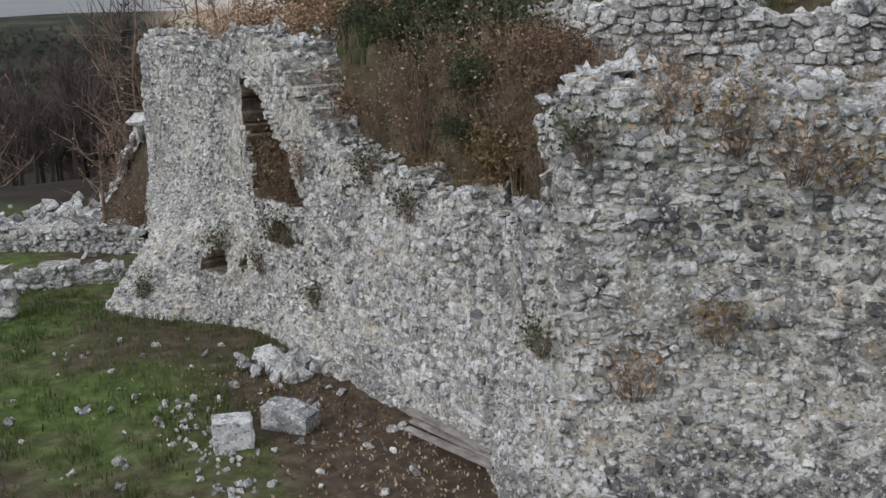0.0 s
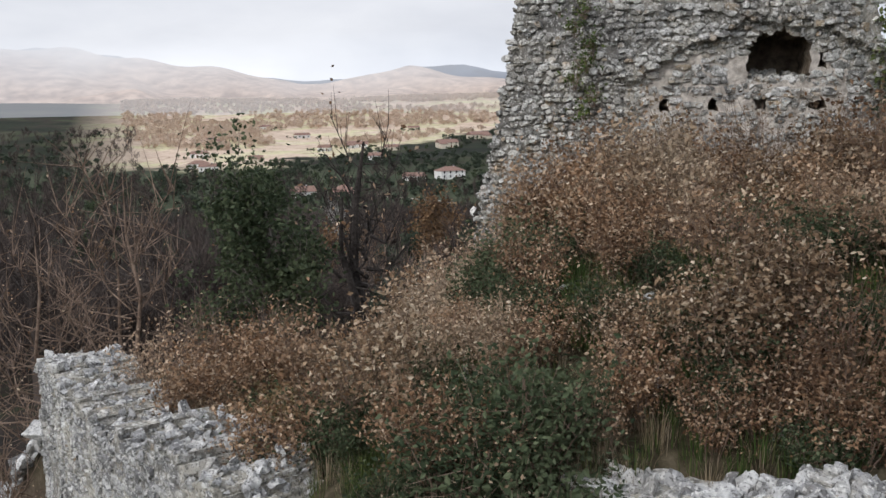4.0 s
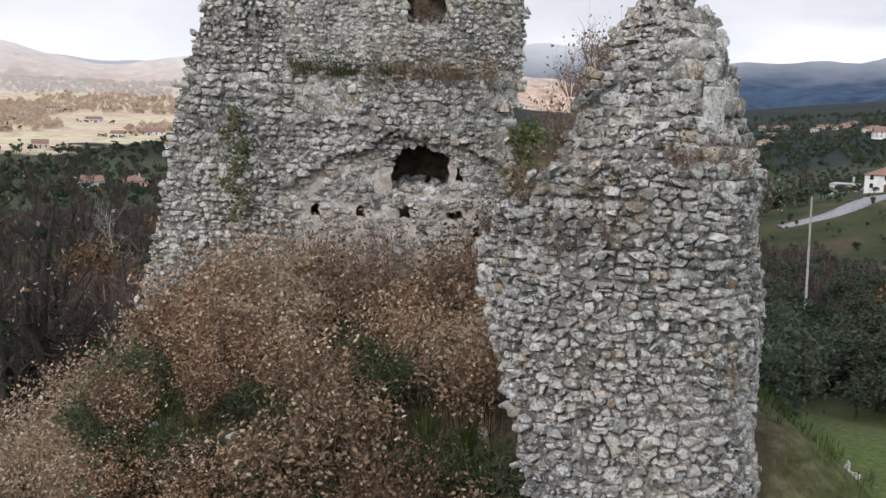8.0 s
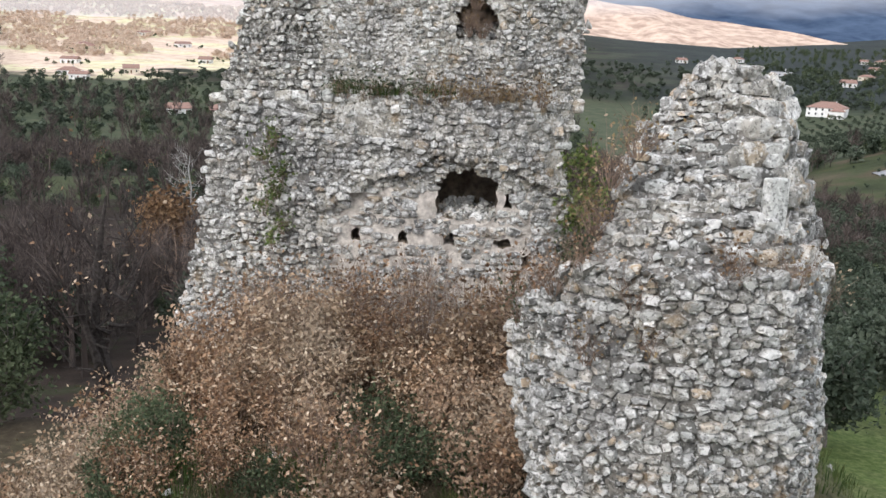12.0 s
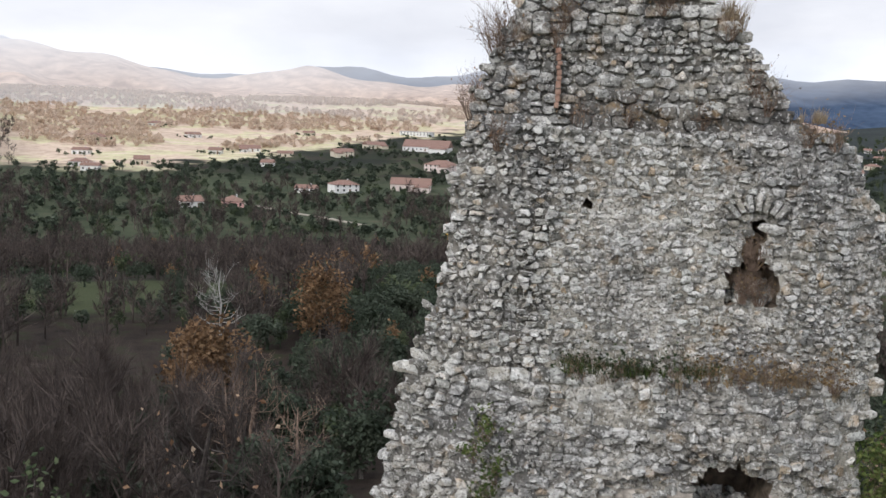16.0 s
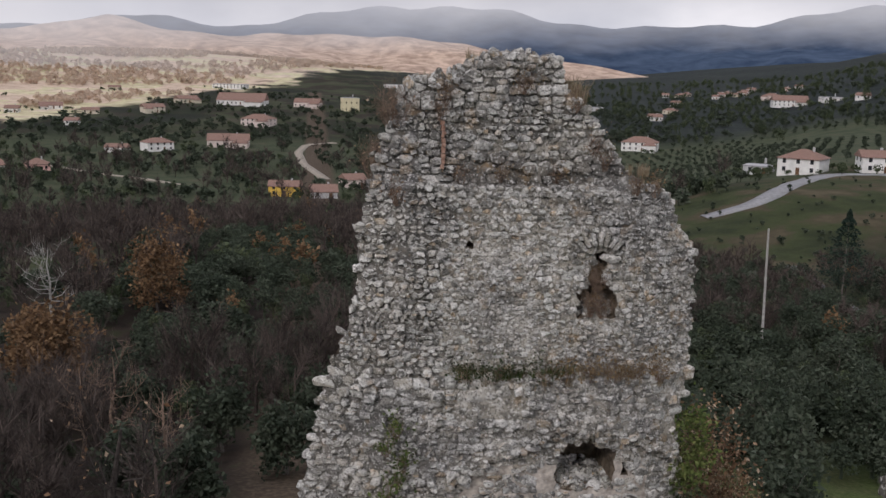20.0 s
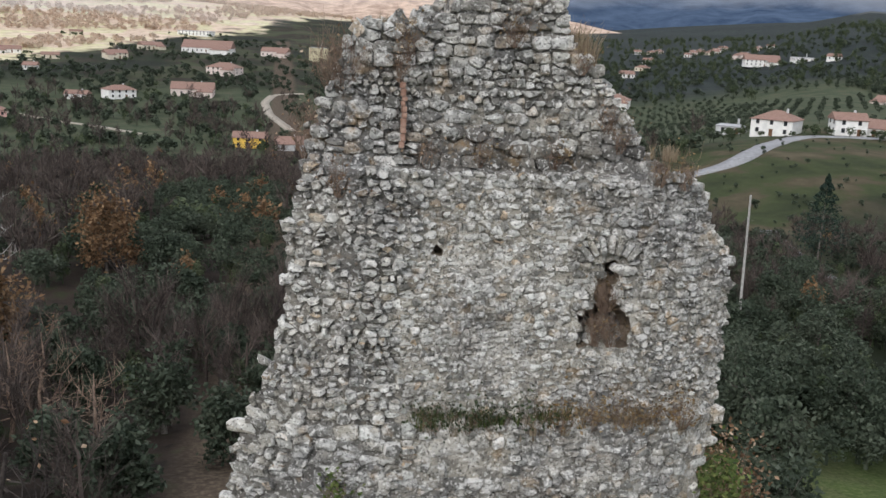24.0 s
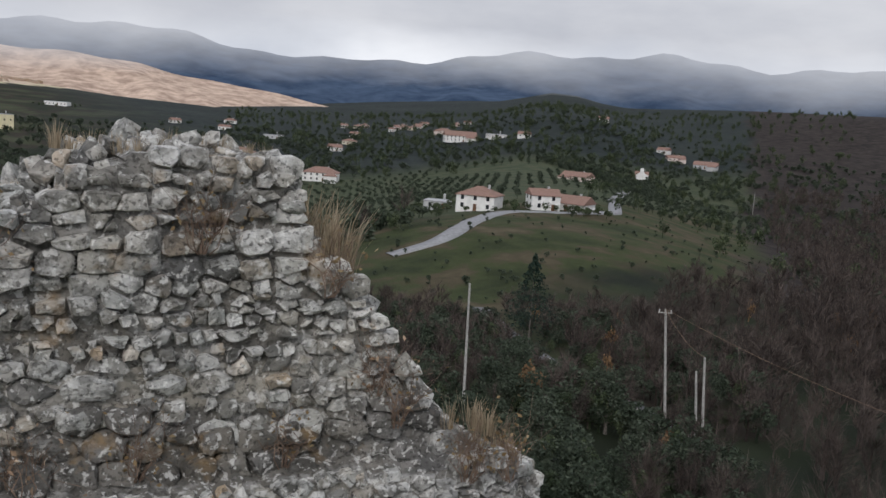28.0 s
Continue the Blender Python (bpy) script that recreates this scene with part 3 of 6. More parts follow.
    far = mixed(n, l, orchard.outputs[0], far, ramp(n, l, speck, [(0.38, (0.036, 0.047, 0.026)), (0.55, (0.06, 0.071, 0.041)), (0.68, (0.075, 0.07, 0.045))]))
    far = mixed(n, l, right.outputs[0], far, meadow)
    ob = n.new("ShaderNodeVectorMath")
    ob.operation = "LENGTH"
    l.new(v, ob.inputs[0])
    lawn = n.new("ShaderNodeMath")  # the mown lawn beside the stump reaches farther
    lawn.operation = "MULTIPLY_ADD"
    lawn.inputs[1].default_value = -22.0
    l.new(scaled(n, l, sep.outputs[0], 9, 14), lawn.inputs[0])
    l.new(ob.outputs["Value"], lawn.inputs[2])
    c = mixed(n, l, scaled(n, l, lawn.outputs[0], 36, 60), near, far)
    turn = n.new("ShaderNodeMath")  # dark woods closing the meadow to the east
    turn.operation = "MULTIPLY_ADD"
    turn.inputs[1].default_value = -0.97
    l.new(sep.outputs[1], turn.inputs[0])
    l.new(sep.outputs[0], turn.inputs[2])
    ragged = n.new("ShaderNodeMath")
    ragged.operation = "MULTIPLY_ADD"
    ragged.inputs[1].default_value = 70.0
    l.new(noise_node(n, l, v, 0.018, 4, 0.6), ragged.inputs[0])
    l.new(turn.outputs[0], ragged.inputs[2])
    shade_wood = n.new("ShaderNodeMath")
    shade_wood.operation = "MULTIPLY"
    l.new(scaled(n, l, ragged.outputs[0], 24, 42), shade_wood.inputs[0])
    l.new(scaled(n, l, ob.outputs["Value"], 185, 215), shade_wood.inputs[1])
    c = mixed(n, l, shade_wood.outputs[0], c, ramp(n, l, speck, [(0.38, (0.018, 0.015, 0.014)), (0.62, (0.045, 0.036, 0.032))]))
    below = n.new("ShaderNodeMath")  # brown leaf mould under the western trees
    below.operation = "MULTIPLY"
    l.new(scaled(n, l, sep.outputs[1], 21, 25), below.inputs[0])
    l.new(scaled(n, l, sep.outputs[0], 9, 5), below.inputs[1])
    mould = n.new("ShaderNodeMath")
    mould.operation = "MULTIPLY"
    l.new(below.outputs[0], mould.inputs[0])
    l.new(scaled(n, l, sep.outputs[1], 190, 120), mould.inputs[1])
    litter_tone = ramp(n, l, noise_node(n, l, v, 0.35, 6, 0.65), [(0.36, (0.016, 0.013, 0.011)), (0.52, (0.034, 0.025, 0.02)), (0.62, (0.026, 0.031, 0.015)), (0.7, (0.055, 0.043, 0.034))])
    c = mixed(n, l, mould.outputs[0], c, litter_tone)
    glade = n.new("ShaderNodeVectorMath")
    glade.operation = "DISTANCE"
    glade.inputs[1].default_value = (-62, 142, -36)
    l.new(v, glade.inputs[0])
    rim = n.new("ShaderNodeMath")
    rim.operation = "MULTIPLY_ADD"
    rim.inputs[1].default_value = 40.0
    l.new(noise_node(n, l, v, 0.05, 4, 0.6), rim.inputs[0])
    l.new(glade.outputs["Value"], rim.inputs[2])
    c = mixed(n, l, scaled(n, l, rim.outputs[0], 50, 44), c, ramp(n, l, fine, [(0.35, (0.028, 0.038, 0.015)), (0.65, (0.062, 0.07, 0.033))]))
    foot = n.new("ShaderNodeVectorMath")  # trodden earth along the court wall
    foot.operation = "DOT_PRODUCT"
    foot.inputs[1].default_value = (0.649, 0.761, 0.0)
    l.new(v, foot.inputs[0])
    trodden = n.new("ShaderNodeMath")
    trodden.operation = "MULTIPLY_ADD"
    trodden.inputs[1].default_value = 2.4
    l.new(noise_node(n, l, v, 0.7, 4, 0.6), trodden.inputs[0])
    l.new(foot.outputs["Value"], trodden.inputs[2])
    low = n.new("ShaderNodeMath")
    low.operation = "MULTIPLY"
    l.new(scaled(n, l, trodden.outputs[0], 2.9, 3.7), low.inputs[0])
    l.new(scaled(n, l, sep.outputs[2], -11.2, -11.6), low.inputs[1])
    yard = n.new("ShaderNodeMath")
    yard.operation = "MULTIPLY"
    l.new(low.outputs[0], yard.inputs[0])
    l.new(scaled(n, l, sep.outputs[0], -7.5, -5.5), yard.inputs[1])
    east = n.new("ShaderNodeMath")
    east.operation = "MULTIPLY"
    l.new(yard.outputs[0], east.inputs[0])
    l.new(scaled(n, l, sep.outputs[0], 8.0, 5.0), east.inputs[1])
    c = mixed(n, l, east.outputs[0], c, earth)
    l.new(c, b.inputs["Base Color"])
    bumped(n, l, b, noise_node(n, l, v, 6, 7, 0.7), 0.8, 0.06)
    return m


def build_ground():
    radii = [0.0]
    while radii[-1] < 2300:
        r = radii[-1]
        radii.append(r + (0.33 if r < 26 else 0.33 + (r - 26) * 0.035))
    sect = 240
    a = np.linspace(0, 2 * math.pi, sect, endpoint=False)
    rr, aa = np.meshgrid(radii[1:], a, indexing="ij")
    x, y = rr * np.cos(aa), 11 + rr * np.sin(aa)
    z = land(x, y)
    verts = np.concatenate([[[0, 11, float(land(0.0, 11.0))]], np.stack([x, y, z], -1).reshape(-1, 3)])
    faces = [[0, 1 + k, 1 + (k + 1) % sect] for k in range(sect)]
    k = np.arange(sect)
    for i in range(len(radii) - 2):
        p, q = 1 + i * sect, 1 + (i + 1) * sect
        faces += np.stack([p + k, q + k, q + (k + 1) % sect, p + (k + 1) % sect], 1).tolist()
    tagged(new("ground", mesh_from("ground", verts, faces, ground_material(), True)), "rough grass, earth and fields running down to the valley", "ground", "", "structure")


build_ground()


def height(x, y):
    return float(land(np.float64(x), np.float64(y)))


# ---- the tall tower wall ----
LEFT = [(x + 0.1, z) for x, z in [(-3.75, -4.6), (-3.45, -3.1), (-3.0, -1.3), (-2.65, 0.5), (-2.42, 1.72), (-1.95, 3.05), (-1.7, 4.1), (-1.72, 5.1), (-1.5, 6.2), (-1.25, 7.0), (-0.8, 7.8), (-0.68, 8.2)]]
TOP = [(x, z - 0.09) for x, z in [(-0.3, 8.32), (0.35, 8.25), (0.5, 8.5), (0.95, 8.7), (1.5, 8.78), (2.1, 8.74), (2.4, 8.6)]]
RIGHT = [(x - 0.1, z - 0.04) for x, z in [(2.5, 8.2), (2.95, 7.7), (3.45, 7.1), (3.85, 6.5), (4.25, 6.2), (4.85, 6.05), (5.0, 5.45), (5.38, 5.0), (5.52, 4.2), (5.58, 3.2), (5.5, 2.2), (5.25, 1.2), (5.5, 0.3), (5.65, -0.5), (5.8, -4.6)]]
tower_outline = in_poly(LEFT + TOP + RIGHT)


def tower_face(u, v):
    """Place, right and outward directions on the tower's inner face; it bends back towards both torn ends."""
    bend = 0.75 * max(0, (-0.6 - u) / 2.0) ** 1.3 + 0.55 * max(0, (u - 4.0) / 1.7) ** 1.4
    slope = -0.5 * (u < -0.6) * min(1, (-0.6 - u)) + 0.45 * (u > 4.0) * min(1, u - 4.0)
    y = 20.78 + 0.07 * noise.noise((u * 0.9, v * 0.9, 3.0)) + 0.035 * noise.noise((u * 2.3, v * 2.3, 5.0)) + bend + 0.28 * (v > 6.15) - 0.16 * arch_band(u, v)
    right = np.array((1.0, slope, 0.0))
    right /= np.linalg.norm(right)
    return np.array((u, y, v)), right, np.array((right[1], -right[0], 0.0))


def vault_line(u):
    wander = 0.28 * noise.noise((u * 1.4, 0.0, 2.0)) + 0.12 * noise.noise((u * 5.0, 0.0, 3.0))
    return 0.95 - 0.14 * (u - 3.1) ** 2 + wander if u > 0.2 else -0.22 + 0.3 * (0.2 - u)


def arch_band(u, v):
    """The thicker storey between the broken vault and the grassy ledge."""
    if v > 2.3 + 0.05 * math.sin(u * 3) or v < vault_line(u):
        return 0.0
    return 1.0 if u > -0.4 else max(0.0, 1 + (u + 0.4) / 1.2)


def tower_depth(u, v):
    if 2.56 < u < 3.86 and -0.28 < v < 0.34 + 0.42 * math.sqrt(max(0.0, 1 - ((u - 3.2) / 0.68) ** 2)) + 0.06 * math.sin(u * 14):
        return 1.5
    if 3.95 < u < 4.12 and -0.05 < v < 0.32:
        return 0.45
    for x in (0.84, 1.86, 2.86):
        if abs(u - x) < 0.11 and abs(v + 0.74) < 0.12:
            return 0.55
    if abs(u - 3.98) < 0.17 and abs(v + 0.8) < 0.1:
        return 0.45
    if abs(u - 3.22) < 0.45 and 3.46 < v < 3.62 + 0.6 * math.sqrt(max(0.0, 1 - ((u - 3.22) / 0.46) ** 2)):
        return 0.95
    if abs(u - 3.22 + 0.04 * math.sin(v * 9)) < 0.15 and 4.0 < v < 4.86:
        return 0.3 + 0.3 * (v > 4.55)
    if math.hypot(u - 0.56, v - 4.98) < 0.09:
        return 0.3
    if -2.3 < v < -1.0 and abs(u - 4.45 - 0.25 * (v + 1.2) - 0.06 * math.sin(v * 9)) < 0.055:
        return 0.35
    return 0.034 if v > 6.2 else 0.008 if v > 2.35 and u < 2.7 else 0.016


def tower_stone_here(u, v):
    if not tower_outline(u, v) or (plastered(u, v) and noise.noise((u * 1.9, v * 1.9, 4.0)) > 0.2) or (v < 2.3 and noise.noise((u * 1.1, v * 1.5, 7.0)) + 0.4 * noise.noise((u * 3.7, v * 3.7, 8.0)) > 0.42):
        return False
    if 0.2 < u < 3.4 and 6.72 < v < 7.02 and noise.noise((u * 1.7, v * 3.0, 12.0)) > 0.22:
        return False
    return all(tower_depth(u + a, v + b) < 0.1 for a, b in ((0, 0), (0.07, 0), (-0.07, 0), (0, 0.06), (0, -0.06)))


def tower_relief(u, v):
    if v > 6.2:
        return 0.038, 0.022
    if u < 0.1 - 0.25 * math.sin(v * 2.0):
        return 0.052, 0.038
    if v > 2.3:
        return (0.017, 0.012) if u < 2.7 else (0.032, 0.022)
    return 0.03, 0.024


def plastered(u, v):
    return 0.3 < u < 4.6 and -2.6 < v < min(0.35, vault_line(u))


def dark_course(u, v):
    """Large blackened blocks just above the shoulder of the wall."""
    return 0.3 < u < 3.6 and 6.15 < v < 6.62 + 0.12 * math.sin(u * 2.3)


def build_tower():
    rng = np.random.default_rng(7)
    tower = thing("ruined_tower_wall", "tall torn fragment of a grey limestone tower with window niches", "ruin", (1.6, 21.6, -4.4))
    # upper window is brown; in the deep lower niche the brown stands for shade
    core = slab("core", tower_outline, tower_face, tower_depth, -4.0, 6.2, -4.6, 9.3, 0.085, 1.9, [mortar, plaster, shaded_earth_core, old_mortar], lambda u, v: (1 if tower_depth(u, v) < 1.2 and v < 1.0 and 2.4 < u < 3.9 else 2) if tower_depth(u, v) > 0.1 else 1 if plastered(u, v) else 3 if v > 7.05 or 6.15 < v < 6.7 or u < 0.0 else 0)
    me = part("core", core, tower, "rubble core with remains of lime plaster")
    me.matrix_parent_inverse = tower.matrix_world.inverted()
    rows = courses(lambda u, v: v < 2.35 and tower_stone_here(u, v), -4.0, 6.2, -3.4, 2.4, rng, (0.085, 0.19), (0.8, 2.2))
    rows += courses(lambda u, v: 2.3 < v < 6.2 and tower_stone_here(u, v), -4.0, 6.2, 2.35, 6.2, rng, (0.075, 0.15), (0.8, 1.9), 0.03)
    high = courses(lambda u, v: v > 6.15 and not dark_course(u, v) and tower_stone_here(u, v), -4.0, 6.2, 6.18, 9.2, rng, (0.09, 0.22), (0.8, 1.9))
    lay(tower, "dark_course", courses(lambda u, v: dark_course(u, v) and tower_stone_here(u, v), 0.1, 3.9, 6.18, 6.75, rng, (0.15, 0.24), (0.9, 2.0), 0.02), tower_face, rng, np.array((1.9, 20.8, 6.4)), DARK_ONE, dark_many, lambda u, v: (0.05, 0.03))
    torn = []
    for u, v in along(LEFT, 0.045, rng) + along(TOP, 0.028, rng) + along(RIGHT, 0.05, rng):
        p, right, out = tower_face(u, v)
        torn.append(p - out * rng.uniform(0.0, 1.8) + rng.normal(0, 0.05, 3))
    for k in range(150):  # rubble lying on the sills of the niches
        for x, z, w, deep in ((3.2, -0.3, 0.62, 1.3), (3.22, 3.46, 0.4, 0.8)):
            if z < 1 or k < 60:
                d = rng.uniform(0.05, deep)
                p, right, out = tower_face(x + rng.uniform(-w, w), z)
                torn.append(p - out * d + np.array((0, 0, 0.02 + (0.22 if z < 1 else 0.3) * d / deep * rng.uniform(0.3, 1))))
    for k in range(26):  # ragged rim of the lower niche
        a = math.pi * k / 25
        p, right, out = tower_face(3.2 + 0.76 * math.cos(a), 0.34 + 0.54 * math.sin(a))
        torn.append(p - out * rng.uniform(0.06, 0.25) + rng.normal(0, 0.02, 3))
    spare = loose(rng, torn, (0.1, 0.21))
    lay(tower, "lichened_facing", high, tower_face, rng, np.array((1.9, 20.8, 7.4)), AGED_ONE, aged_many, tower_relief, [s for s in spare if s[0][2] > 6.2])
    lay(tower, "rubble_facing", rows, tower_face, rng, np.array((2.2, 20.8, 4.6)), STONE_ONE, stone_many, tower_relief, [s for s in spare if s[0][2] <= 6.2])
    return tower


tower = build_tower()

# ---- the round tower stump beside it ----
PC = np.array((6.2, 14.0))


def stump_radius(a, v):
    r = 2.13 + 0.08 * math.sin(3 * a + 1.0) + 0.05 * max(0.0, -v) + 0.05 * math.sin(v * 2.1 + a * 4)
    if v > 0.9:
        r -= 0.12 + 0.42 * (v - 0.9)
    return r


def stump_face(u, v):
    """u: metres round the stump from its front, to the right."""
    a = u / 2.2
    r = stump_radius(a, v)
    d = np.array((math.sin(a), -math.cos(a), 0.0))
    right = np.array((math.cos(a), math.sin(a), 0.0))
    k = min(1.0, max(0.0, (v - 0.9) / 2.1))
    r += 0.06 * noise.noise((u * 1.1, v * 1.1, 9.0))
    return np.array((PC[0] + 0.36 * k, PC[1] + 0.6 * k, v)) + d * r, right, d


STUMP_TOP = [(-1.2, -5.6), (-1.5, -3.85), (-2.2, -2.3), (-3.2, -1.0), (-3.3, -0.4), (-2.65, 0.1), (-1.9, 0.55), (-1.45, 0.95), (-1.35, 1.6), (-1.5, 2.2), (-1.3, 2.8), (-0.6, 3.1), (0.2, 3.2), (1.0, 3.12), (2.0, 3.0), (2.6, 2.7), (2.9, 2.0), (2.9, 1.3), (2.6, 0.9), (3.0, 0.5), (3.6, 0.2), (4.2, -0.5), (4.8, -5.6)]
stump_outline = in_poly(STUMP_TOP)


def build_stump():
    rng = np.random.default_rng(11)
    stump = thing("round_tower_stump", "broken round limestone tower stump with a jagged top", "ruin", (PC[0], PC[1], -5.4))
    core = slab("core", stump_outline, stump_face, lambda u, v: 0.045, -4.7, 5.3, -5.6, 3.5, 0.11, 0.6, [old_mortar])
    part("core", core, stump, "rubble core in lime mortar").matrix_parent_inverse = stump.matrix_world.inverted()
    pits = [(rng.uniform(-3, 3), rng.uniform(-4.5, 0.5)) for _ in range(14)]

    def here(u, v):
        return stump_outline(u, v) and all(math.hypot(u - a, v - b) > 0.1 for a, b in pits)

    rows = courses(lambda u, v: here(u, v) and (v < 0.9 or u < 0.2), -4.7, 5.3, -5.4, 3.5, rng, (0.08, 0.175), (0.8, 1.9))
    rows += courses(lambda u, v: here(u, v) and v >= 0.9 and u >= 0.2, 0.2, 5.3, 0.9, 3.5, rng, (0.16, 0.34), (0.7, 1.7))
    torn = []
    for u, v in along(STUMP_TOP[1:-1], 0.03, rng):
        p, right, out = stump_face(u, v)
        torn.append(p - out * rng.uniform(0, 0.65) + rng.normal(0, 0.05, 3))
    fill = []
    while len(fill) < 1250:  # the rubble that fills the stump behind its facing
        x, y = rng.uniform(4.9, 8.2), rng.uniform(12.2, 15.4)
        z = float(np.interp(x, (4.9, 5.5, 5.8, 6.2, 6.7, 7.4, 8.2), (0.0, 0.7, 1.2, 2.2, 3.05, 3.0, 1.0)) - 0.35 * max(0, y - 14.4) * (x < 6.2)) - 0.25 * max(0, 13.6 - y)
        k = min(1.0, max(0.0, (z - 0.9) / 2.1))
        if math.hypot(x - PC[0] - 0.36 * k, y - PC[1] - 0.6 * k) < stump_radius(0.0, z) - 0.2:
            fill.append((x, y, z - rng.uniform(0, 0.25)))
    # dark stone here puts the duller light on the fill into its colour
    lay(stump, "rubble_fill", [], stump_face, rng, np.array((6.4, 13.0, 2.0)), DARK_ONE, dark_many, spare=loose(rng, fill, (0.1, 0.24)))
    lay(stump, "rubble_facing", rows, stump_face, rng, np.array((6.4, 11.9, 0.2)), AGED_ONE, aged_many, lambda u, v: (0.035, 0.028), loose(rng, torn, (0.1, 0.24)))
    slabs = thing("upright_slab", "grey dressed stone slab standing in the stump's top", "stone slab", (7.12, 12.62, 1.25), 28)
    part("slab", done(box(0.3, 0.16, 0.75, 0.03, (0, 0, 0.37)), "slab", stone_one), slabs)
    return stump


build_stump()


# ---- walls of the lower court ----
def line_face(pts, lean=None, base=-12.5, round_by=0.25):
    """A face that follows a line of corners; u runs along it, v is the height. It faces to the right of the line's run when seen from above."""
    pts = [np.array(p, float) for p in pts]
    lens = [float(np.linalg.norm(b - a)) for a, b in zip(pts, pts[1:])]
    starts = np.concatenate([[0], np.cumsum(lens)])

    def at(u):
        i = int(np.clip(np.searchsorted(starts, u) - 1, 0, len(lens) - 1))
        t = (pts[i + 1] - pts[i]) / lens[i]
        return pts[i] + t * (u - starts[i]), t

    def surface(u, v):
        p, t = at(u)
        _, t0 = at(max(0.0, u - round_by))
        _, t1 = at(min(starts[-1], u + round_by))
        t = t0 + t1
        t /= np.linalg.norm(t)
        out = np.array((t[1], -t[0], 0.0))
        foot = lean(u) * max(0.0, -9.2 - v) if lean else 0.0
        foot += 0.16 * noise.noise((u * 0.7, v * 0.7, 6.0)) + 0.07 * noise.noise((u * 1.9, v * 1.9, 7.0))
        return np.array((p[0], p[1], v)) + out * foot, np.array((t[0], t[1], 0.0)), out

    return surface, starts


CURTAIN = [(-12.9, 18.6), (-11.8, 17.1), (-10.7, 15.9), (-7.9, 13.2), (-5.6, 11.25), (-3.9, 9.95), (-0.15, 6.5), (0.55, 4.45), (1.05, 3.85), (4.35, 3.7), (4.5, 4.6), (9.2, 4.9)]
curtain_face, CS = line_face(CURTAIN, lambda u: 0.1 + 0.72 * math.exp(-(((u - 5.6) / 2.2) ** 2)))


def curtain_top(u):
    k = [(CS[0], -6.6), (CS[0] + 0.8, -6.0), (CS[1], -5.8), (CS[2], -6.0), (CS[3] - 1.5, -6.2), (CS[3], -6.0), (CS[3] + 1.3, -5.75), (CS[4] - 0.3, -5.8), (CS[4] + 0.3, -6.3), (CS[5] - 0.9, -7.1), (CS[5] - 0.2, -7.95), (CS[5] + 2, -8.1), (CS[6] - 0.3, -8.2), (CS[7] + 0.05, -8.0),
         (CS[7] + 0.22, -6.7), (CS[7] + 0.5, -6.32), (CS[8], -6.25), (CS[8] + 1.2, -6.25), (CS[8] + 2.0, -6.35), (CS[9], -6.5), (CS[10], -6.5), (CS[11], -6.3)]
    return float(np.interp(u, [a for a, _ in k], [b for _, b in k])) + 0.13 * math.sin(u * 3.1) + 0.07 * math.sin(u * 7.7)


def curtain_in(u, v):
    return 0 < u < CS[-1] and -12.6 < v < curtain_top(u)


CAVE = CS[3] + 1.45


def curtain_depth(u, v):
    if -9.1 < v < -6.6:
        k = (v + 9.1) / 2.5
        if CAVE - 0.1 + 0.5 * (1 - k) - 0.12 * math.sin(v * 4) < u < CAVE + 2.6 - 2.1 * k + 0.12 * math.sin(v * 6):
            return 1.45
    o = CS[3] + 0.62
    if abs(u - o) < 0.4 and -10.9 < v < -10.82 + 0.42 * math.sqrt(max(0, 1 - ((u - o) / 0.42) ** 2)):
        return 0.9
    if math.hypot(u - CS[3] - 1.5, (v + 10.6) * 1.1) < 0.17:
        return 0.4
    if CS[4] - 0.8 < u < CS[4] + 0.9 and -9.9 < v < -9.55 + 0.2 * math.sin(u * 5):
        return 0.3
    if math.hypot((u - CS[6] - 1.3) * 1.5, v + 8.9) < 0.42:
        return 0.5
    if math.hypot(u - CS[5] - 0.5, v + 10.2) < 0.12 or math.hypot(u - CS[5] - 0.3, v + 8.5) < 0.13:
        return 0.35
    return 0.004


